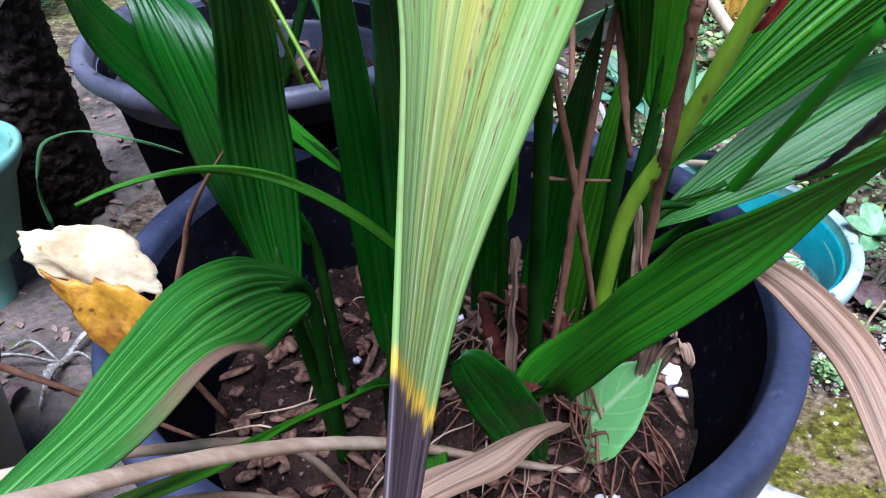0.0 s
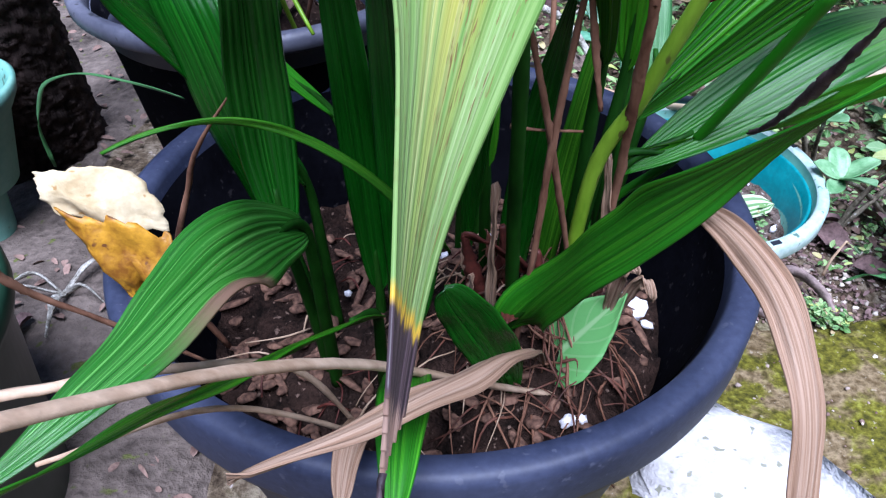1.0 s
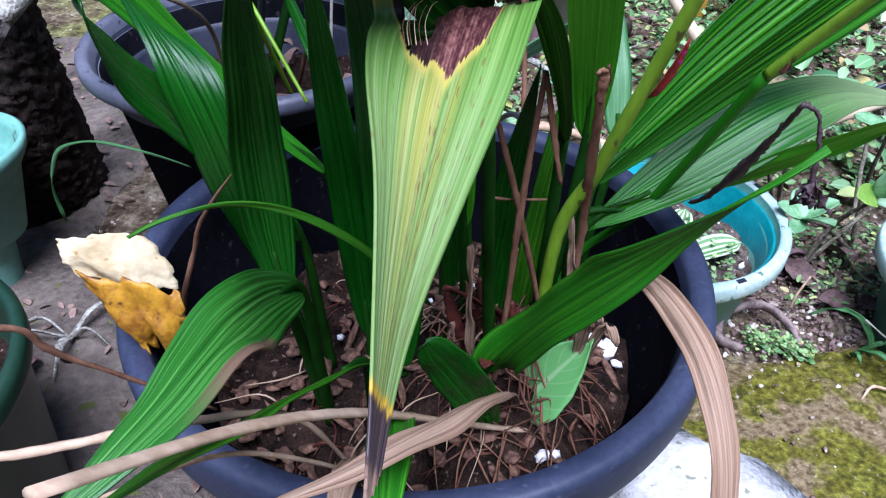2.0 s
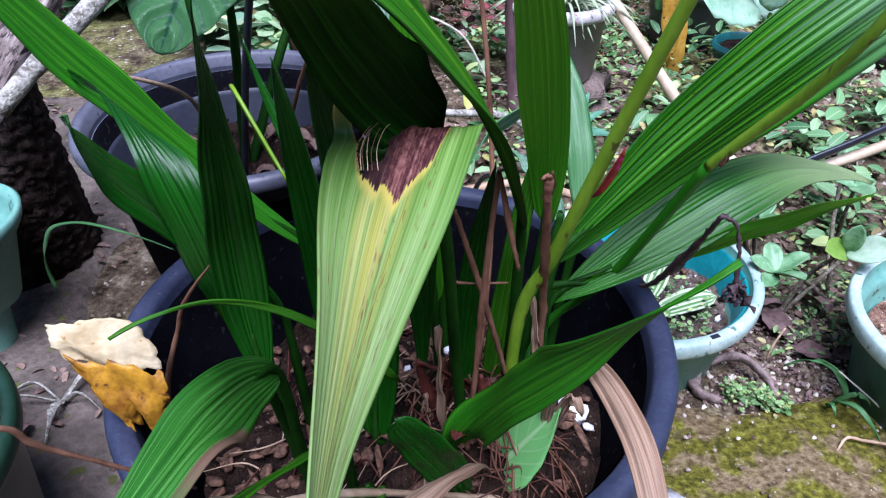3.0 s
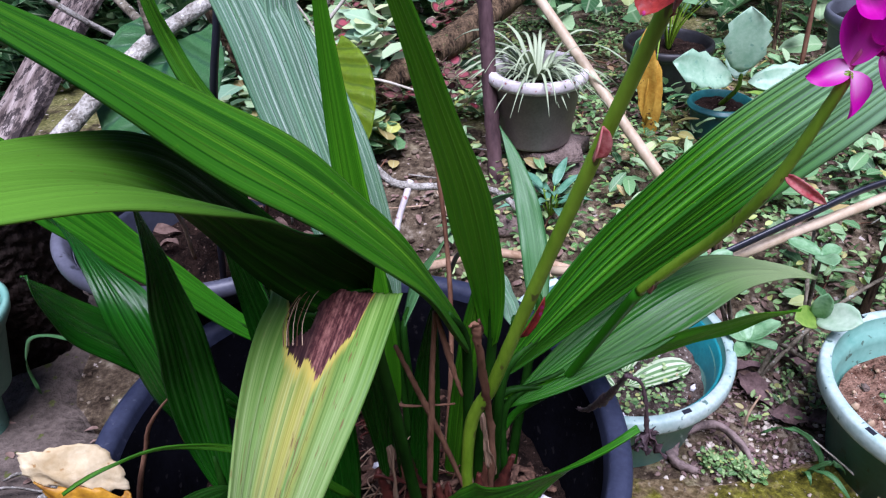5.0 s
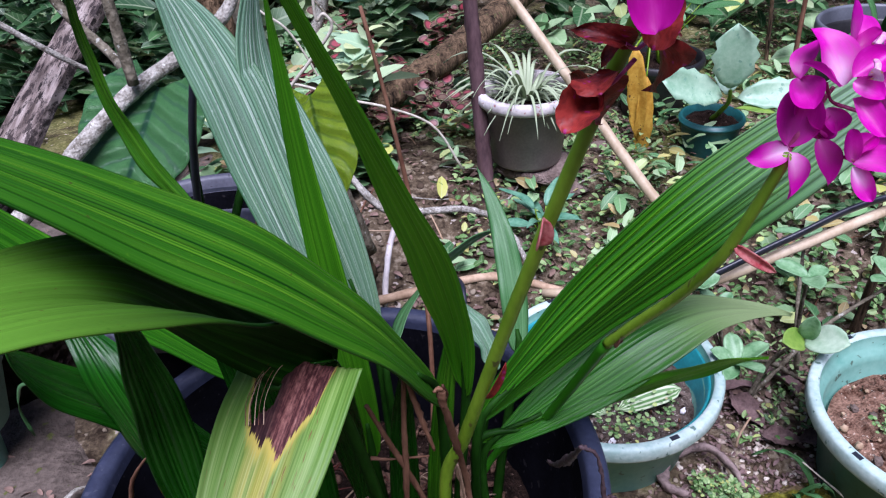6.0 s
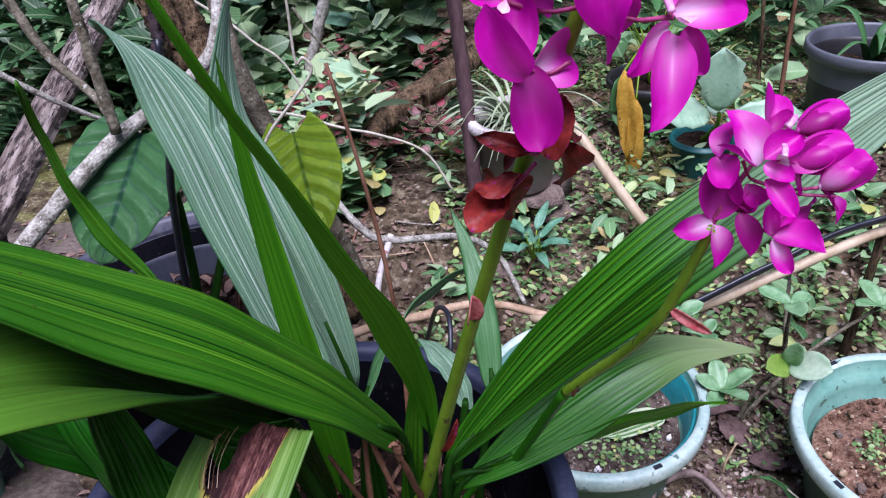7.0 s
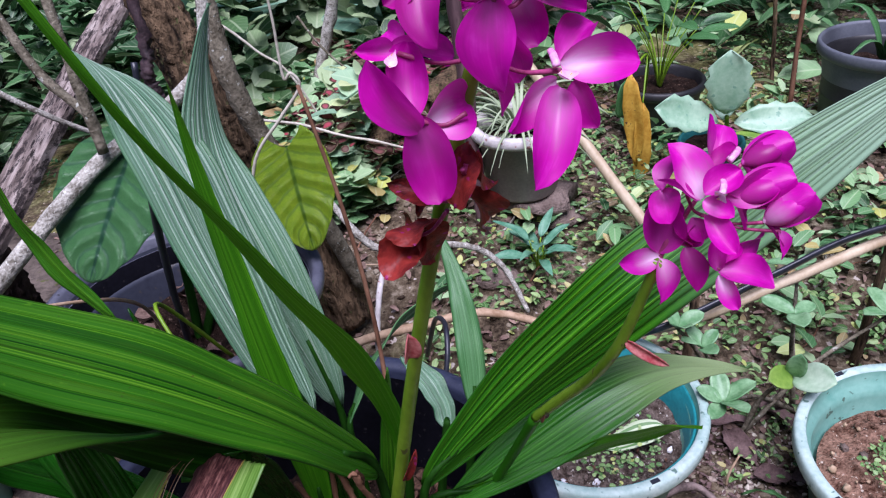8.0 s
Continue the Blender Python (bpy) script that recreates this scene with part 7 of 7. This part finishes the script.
part("stem", tube("stem", [(CX, CY, 0.15), (0.555, 1.01, 0.19), (0.545, 0.985, 0.222)], [0.004, 0.0035, 0.003], 18, 8, 0.06, 3), M_STEM, wax)
for base, way, L, W, mat, spin in (
    ((0.540, 0.98, 0.228), (-0.004, -0.01, 0.09), 0.096, 0.062, M_WAX, (-0.2, -0.9, 0.2)),
    ((0.530, 0.98, 0.215), (-0.098, -0.02, 0.046), 0.105, 0.052, M_WAX, (-0.1, -0.75, 0.65)),
    ((0.555, 0.98, 0.212), (0.100, -0.02, 0.012), 0.108, 0.048, M_WAX, (-0.2, -0.7, 0.7)),
    ((0.548, 0.97, 0.200), (0.060, -0.03, 0.005), 0.060, 0.020, M_LIME_LEAF, 0),
    ((0.545, 1.0, 0.210), (0.03, 0.06, 0.05), 0.080, 0.045, M_WAX, 0),
):
    stalk_leaf(wax, base, way, L, W, mat, spin, 0.1, 0.25, 0.13, 0.55)

yel = thing("yellowing_plant", (KX, KY, 0.19), "thin plant with hanging yellow leaves", "plant")
for i, (base, tip) in enumerate((((0.418, 1.06, 0.275), (0.432, 1.045, 0.115)), ((0.440, 1.06, 0.225), (0.440, 1.05, 0.085)), ((0.415, 1.07, 0.26), (0.405, 1.06, 0.20)))):
    lf = stalk_leaf(yel, base, tuple(b - a for a, b in zip(base, tip)), 0.155 if i < 2 else 0.06, 0.030, M_YELLOWLEAF if i < 2 else M_PALE, (-0.25 + 0.3 * i, -0.9, 0.2), 0.05, 0.3, 0.08, 0.45, "hanging yellowed leaf")
    part("leaf_stalk", tube("leaf_stalk", [(KX - 0.03, KY - 0.02, 0.185), (0.46, 1.12, 0.28), base], [0.002, 0.0018, 0.0012], 16, 7, 0.04, i), M_STEM, lf)
for i in range(16):
    a, h = i * 2.4, 0.10 + 0.012 * (i % 5)
    tip = (KX + 0.06 * math.cos(a), KY + 0.06 * math.sin(a), 0.19 + h)
    lf = stalk_leaf(yel, tip, (math.cos(a), math.sin(a), 0.5), 0.06, 0.020, M_PALE if i % 3 else M_JADE, 20, 0.3)
    part("leaf_stalk", tube("leaf_stalk", [(KX, KY, 0.185), (KX + 0.02 * math.cos(a), KY + 0.02 * math.sin(a), 0.19 + h * 0.5), tip], [0.0014, 0.0012, 0.0008], 10, 6, 0.03, i), M_STEM, lf)


def grassy(name, at, count, length, width, label, category, mat, seed, spread=1.0):
    """A tuft of arching strap leaves."""
    g = np.random.default_rng(seed)
    ob = thing(name, at, label, category)
    for i in range(count):
        a, k, up = g.uniform(0, 6.28), g.uniform(0.6, 1.2) * length, g.uniform(0.35, 0.95)
        dx, dy = math.cos(a) * spread, math.sin(a) * spread
        b = np.asarray(at, float) + (dx * 0.01, dy * 0.01, 0)
        C = [b, b + (dx * k * 0.15, dy * k * 0.15, k * 0.45 * up), b + (dx * k * 0.45, dy * k * 0.45, k * 0.62 * up), b + (dx * k * 0.85, dy * k * 0.85, k * (0.75 * up - 0.35))]
        part("leaf", blade("leaf", C, width, 0.15, 0.9, (-dy, dx, 0), 0, (0.4, 0.3), 1, 0.0, 12, 5, 0.001, None, i, 0.3), mat, ob, "", 0.0005)
    return ob


grassy("spider_plant", (GX, GY, 0.222), 84, 0.16, 0.0036, "spider plant with thin arching cream-striped leaves", "plant", M_SPIDER, 5, 0.75)
grassy("potted_plant", (BIGX, BIGY, 0.224), 9, 0.22, 0.012, "upright strap-leaved plant in the dark grey pot", "plant", M_PALE, 6, 0.5)
weed = thing("weed_plant", (0.245, 0.86, gz(0.245, 0.86)), "low weed with pointed blue-green leaves", "weed")
gw = np.random.default_rng(17)
for i in range(11):
    a, k = 0.57 * i + gw.uniform(-0.2, 0.2), gw.uniform(0.7, 1.15)
    foot = (0.245 + 0.012 * math.cos(a), 0.86 + 0.012 * math.sin(a), gz(0.245, 0.86) + 0.025 + 0.012 * (i % 3))
    me = oval("leaf", 0.058 * k, 0.017 * k, 0.30, 0.35, 12, 7, 0.0, 0.42, 0.03, i, 0.0, 0.9)
    me.transform(facing(foot, (math.cos(a), math.sin(a), 0.35 + 0.3 * (i % 3)), (0, 0, 1)))
    lf = part("leaf", me, M_BLUEWEED, weed, "", 0.0008)
    part("leaf_stalk", tube("leaf_stalk", [(0.245, 0.86, gz(0.245, 0.86)), foot], [0.0012, 0.0010], 8, 6), M_STEM, lf)

# striped leaf and weeds in the pots
stl = thing("striped_leaf_plant", (AX + 0.02, AY - 0.02, 0.058), "low plant with cream-striped leaves in the teal pot", "plant")
for base, way, L, W, spin in (((AX + 0.01, AY - 0.03, 0.062), (0.055, 0.005, 0.022), 0.070, 0.030, 10), ((AX - 0.005, AY - 0.035, 0.062), (-0.05, 0.02, 0.025), 0.055, 0.026, -20), ((AX + 0.01, AY - 0.01, 0.062), (0.03, 0.05, 0.03), 0.055, 0.026, 0)):
    stalk_leaf(stl, base, way, L, W, M_STRIPED, spin, 0.15, 0.3)


def ring_spots(cx, cy, r, n, z, jitter, seed):
    g = np.random.default_rng(seed)
    q, a = r * np.sqrt(g.random(n)), g.uniform(0, 6.28, n)
    return np.stack([cx + q * np.cos(a), cy + q * np.sin(a), z + g.random(n) * jitter], 1)


leaf_mass("weeds", ring_spots(AX + 0.02, AY - 0.03, 0.05, 320, 0.060, 0.022, 3), 0.0055, M_SMALL, 0.8, (5, 40), "tiny green weeds in the teal pot", "weeds", 3)
leaf_mass("weeds", np.vstack([ring_spots(BX - 0.03, BY + 0.01, 0.03, 200, 0.078, 0.014, 4), ring_spots(BX + 0.02, BY - 0.04, 0.035, 200, 0.078, 0.012, 14)]), 0.0050, M_SMALL, 0.8, (5, 40), "tiny pale weeds on the reddish soil", "weeds", 4)
leaf_mass("weeds", ring_spots(0.50, 0.36, 0.03, 60, 0.015, 0.02, 6), 0.012, M_SMALL, 0.9, (5, 40), "pale rosettes of weed beside the teal pot", "weeds", 6)
leaf_mass("weeds", np.vstack([ring_spots(0.352, 0.450, 0.018, 150, 0.012, 0.012, 5), ring_spots(0.382, 0.440, 0.016, 150, 0.012, 0.010, 15)]), 0.0055, M_SMALL, 0.8, (5, 45), "tiny pale green weeds along the moss", "weeds", 5)


def bed_spots(n, x0, x1, y0, y1, low, high, seed, keep=0.0, freq=4.0):
    """Places over a stretch of the bed, thinned out in patches."""
    g = np.random.default_rng(seed)
    out = []
    while len(out) < n:
        x, y = g.uniform(x0, x1), g.uniform(y0, y1)
        p = noise.noise(Vector((x * freq, y * freq, seed)))
        if p > keep and not (-0.95 < x < -0.40 and 0.85 < y < 1.55 and high > 0.05):
            out.append((x, y, gz(x, y) + g.uniform(low, high) * (0.5 + 0.5 * min(1, (p - keep) * 3))))
    return out


leaf_mass("ground_cover", bed_spots(3000, -0.30, 0.18, 0.98, 1.60, 0.01, 0.10, 1, -0.12), 0.032, M_COVER, 0.95, (0, 45), "dense ground cover of small rounded green leaves", "ground cover", 1)
leaf_mass("coleus_bed", bed_spots(520, -0.16, 0.18, 1.02, 1.55, 0.11, 0.155, 2, 0.0, 9), 0.025, M_COLEUS, 0.85, (0, 45), "patch of dark red and green coleus", "coleus", 2)
leaf_mass("ground_cover", bed_spots(1500, -0.75, 0.15, 1.35, 2.3, 0.06, 0.32, 3, -0.10), 0.055, M_CREEPER, 0.85, (0, 60), "tangle of pale green creeper leaves", "ground cover", 3)
leaf_mass("creeper", bed_spots(110, -0.5, 0.25, 1.45, 2.2, 0.16, 0.40, 23, -0.2), 0.12, M_BLUELEAF, 0.9, (0, 60), "large bluish heart-shaped creeper leaves", "creeper", 23)
leaf_mass("creeper", bed_spots(110, -0.28, 0.03, 1.02, 1.30, 0.10, 0.20, 24, -0.2), 0.052, M_PALECREEP, 0.7, (-5, 45), "pale pointed creeper leaves over the bed", "creeper", 24)
leaf_mass("ground_cover", bed_spots(8500, 0.06, 1.1, 0.66, 1.7, 0.004, 0.034, 4, -0.16, 7), 0.0125, M_SMALL, 0.6, (0, 50), "scattered small green weeds on bare soil", "weeds", 4)
leaf_mass("ground_cover", bed_spots(420, 0.10, 0.75, 0.80, 1.25, 0.015, 0.06, 34, 0.0, 9), 0.034, M_COVER, 0.45, (0, 55), "narrow-leaved green weeds between the pots", "weeds", 34)
leaf_mass("ground_cover", bed_spots(260, 0.55, 1.2, 0.66, 1.2, 0.01, 0.08, 5, 0.0, 5), 0.032, M_COVER, 0.6, (0, 50), "low green plants beside the hose", "weeds", 5)
leaf_mass("ground_cover", bed_spots(420, 0.40, 0.62, 0.50, 0.66, 0.003, 0.035, 9, 0.0, 9), 0.009, M_SMALL, 0.5, (0, 40), "small ferny weeds under the shrub", "weeds", 9)
leaf_mass("leaf_litter", bed_spots(3200, -0.15, 1.0, 0.56, 1.5, 0.002, 0.010, 6, -0.35, 6), 0.0145, M_LITTER, 0.5, (-8, 12), "brown fallen leaves littering the bed", "leaf litter", 6)
leaf_mass("shade_plants", bed_spots(420, 0.3, 1.5, 1.40, 2.2, 0.03, 0.30, 7, -0.1), 0.075, M_FERN, 0.55, (0, 60), "dark green foliage in the shade", "plants", 7)
leaf_mass("shade_plants", bed_spots(170, 0.3, 1.3, 1.30, 1.8, 0.05, 0.24, 17, -0.1), 0.065, M_COVER, 0.6, (0, 60), "pale green potted foliage in the shade", "plants", 17)
leaf_mass("shade_plants", bed_spots(800, -0.85, -0.32, 1.2, 1.8, 0.02, 0.30, 8, -0.2), 0.075, M_FERN, 0.4, (0, 60), "dark green undergrowth", "plants", 8)


def hedge(name, x0, x1, y0, y1, h0, h1, n, size, seed, label):
    g = np.random.default_rng(seed)
    spots = []
    while len(spots) < n:
        x, y = g.uniform(x0 - 0.3, x1 + 0.3), g.uniform(y0, y1 + 0.4)
        p = noise.noise(Vector((x * 1.3, y * 1.3, seed)))
        edge = min(x - x0, x1 - x, y1 - y) + 0.35 * p
        if edge > 0:
            spots.append((x, y, g.uniform(h0, h1 * (0.8 + 0.5 * p) * min(1.0, 0.5 + edge))))
    return leaf_mass(name, spots, size, M_HEDGE, 0.55, (-20, 70), label, "hedge", seed)


# End and right hedges rise beyond what is seen, to block low sky light.
hedge("hedge", -2.4, 2.8, 2.2, 3.2, 0.02, 2.3, 22000, 0.11, 11, "dark dense green hedge at the end of the garden")
hedge("hedge", -2.2, -0.85, 0.6, 2.4, 0.02, 0.75, 6000, 0.070, 12, "dark green undergrowth beside the bed")
hedge("hedge", 1.5, 2.8, 0.6, 2.4, 0.02, 1.7, 4200, 0.13, 13, "dark green undergrowth beside the bed")


def fern(at, count, length, seed):
    """A fern: arching fronds, each with paired leaflets."""
    g = np.random.default_rng(seed)
    ob = thing("fern", at, "dark green fern with feathered fronds", "fern", "ferns")
    for f in range(count):
        a, k = g.uniform(0, 6.28), g.uniform(0.7, 1.2) * length
        d = np.array([math.cos(a), math.sin(a), 0])
        s = np.linspace(0, 1, 20)
        P = np.asarray(at) + np.outer(s * k * 0.8, d) + np.outer(k * (0.75 * s - 0.7 * s**2), (0, 0, 1))
        side = np.array([-d[1], d[0], 0])
        verts, faces = [], []
        for i in range(2, 19):
            w = 0.22 * k * math.sin(math.pi * (0.15 + 0.85 * s[i])) ** 0.8
            for sg in (-1, 1):
                o = len(verts)
                e = P[i] + side * sg * w + d * w * 0.35 - np.array([0, 0, 0.12 * w])
                m = (P[i] + e) / 2
                verts += [P[i], m - d * 0.017 * k, e, m + d * 0.017 * k + (0, 0, 0.004)]
                faces.append((o, o + 1, o + 2, o + 3))
        part("frond", mesh_of("frond", verts, faces), M_FERN, ob)
    return ob


for i, (x, y, k) in enumerate(((0.95, 1.85, 0.34), (0.75, 2.0, 0.34), (1.25, 1.95, 0.36), (-0.95, 1.5, 0.34), (-0.92, 1.42, 0.26), (-0.8, 1.9, 0.36))):
    fern((x, y, gz(x, y)), 9, k, 60 + i)

# dry twigs and leaf stalks strewn over the bed
gt = np.random.default_rng(91)
for i in range(70):
    x, y, h, l = gt.uniform(-0.05, 0.95), gt.uniform(0.64, 1.35), gt.uniform(0, 6.28), gt.uniform(0.04, 0.13)
    ex, ey = x + l * math.cos(h), y + l * math.sin(h)
    mx, my = (x + ex) / 2 + gt.uniform(-0.012, 0.012), (y + ey) / 2 + gt.uniform(-0.012, 0.012)
    r = gt.uniform(0.0009, 0.0022)
    pts = [(x, y, gz(x, y) + 0.004), (mx, my, gz(mx, my) + 0.010), (ex, ey, gz(ex, ey) + gt.uniform(0.004, 0.02))]
    solid("dry_twig", tube("dry_twig", pts, [r, r * 0.9, r * 0.5], 12, 6, 0.12, i), (M_DRY, M_TWIG, M_BARKPALE)[i % 3], "thin dry twig lying on the bed", "twig", "twigs on the bed")

# creeping and upright stems among the ground cover
for pts, r, m, label in (
    ([(-0.14, 1.0, 0.285), (-0.086, 1.0, 0.272), (-0.026, 1.0, 0.247), (0.032, 1.0, 0.229), (0.098, 1.0, 0.194), (0.14, 0.99, 0.12)], 0.0022, M_VINE, "pale creeper stem over the ground cover"),
    ([(-0.23, 1.1, 0.43), (-0.186, 1.1, 0.395), (-0.149, 1.1, 0.356), (-0.109, 1.1, 0.317), (-0.06, 1.1, 0.20)], 0.0022, M_VINE, "pale creeper stem over the ground cover"),
    ([(-0.10, 1.2, 0.38), (-0.077, 1.2, 0.336), (-0.045, 1.2, 0.294), (0.014, 1.2, 0.232), (0.04, 1.2, 0.14)], 0.0022, M_BARKGREY, "grey creeper stem over the ground cover"),
    ([(-0.16, 1.5, 0.05), (-0.141, 1.5, 0.172), (-0.109, 1.5, 0.261), (-0.085, 1.5, 0.328), (-0.06, 1.5, 0.5)], 0.014, M_BARKPALE, "thin pale trunk behind the bed"),
    ([(0.755, 1.3, 0.05), (0.741, 1.3, 0.214), (0.73, 1.3, 0.32), (0.72, 1.3, 0.5)], 0.0042, M_BARKBROWN, "thin dark upright stem in the shade"),
):
    solid("creeper_stem", tube("creeper_stem", pts, [r, r * 0.9, r * 0.8], 24, 8, 0.08, 4), m, label, "stem")
leaf_mass("leaf_litter", bed_spots(700, -0.75, -0.13, -0.2, 1.2, 0.010, 0.014, 26, -0.2, 6), 0.014, M_LITTER, 0.5, (-8, 14), "brown crumbs of dead leaf on the clay path", "leaf litter", 26)
leaf_mass("leaf_litter", bed_spots(1100, 0.30, 0.66, 0.44, 0.66, 0.003, 0.008, 27, -0.25, 9), 0.0075, M_DEADLEAF, 0.45, (-8, 25), "purplish brown leaf litter under the shrub", "leaf litter", 27)


def clods(n, x0, x1, y0, y1, seed, size, material=M_CLOD, label="small brown clods and pebbles on the soil", lift=0.0):
    """Clods and pebbles strewn over the soil, too many to count."""
    g = np.random.default_rng(seed)
    base = pebble("clod", (1, 0.8, 0.55), seed, 0.6, 0.6)
    P = np.array([v.co for v in base.vertices])
    T = [tuple(p.vertices) for p in base.polygons]
    verts, faces = [], []
    for _ in range(n):
        x, y, k, a = g.uniform(x0, x1), g.uniform(y0, y1), size * g.uniform(0.3, 1.2), g.uniform(0, 6.28)
        R = np.array(Euler((g.normal() * 0.3, g.normal() * 0.3, a)).to_matrix())
        o = len(verts)
        verts.extend((P * k) @ R.T + (x, y, gz(x, y) + lift + k * 0.2))
        faces.extend(tuple(o + i for i in q) for q in T)
    return tagged(solid("clods", mesh_of("clods", verts, faces), material), label, "pebbles", "", "stuff")


clods(900, -0.1, 0.95, 0.58, 1.35, 41, 0.0065)
clods(450, 0.06, 0.60, 0.30, 0.62, 42, 0.0040)
clods(260, -0.60, -0.20, 0.05, 1.0, 43, 0.0050)
clods(420, 0.20, 0.62, 0.06, 0.44, 44, 0.0022, M_GRAVEL, "pale bits of gravel in the moss", 0.012)
clods(900, 0.29, 0.56, 0.44, 0.60, 45, 0.0034, M_GRAVEL, "pinkish grit on the soil before the teal pots", 0.0)
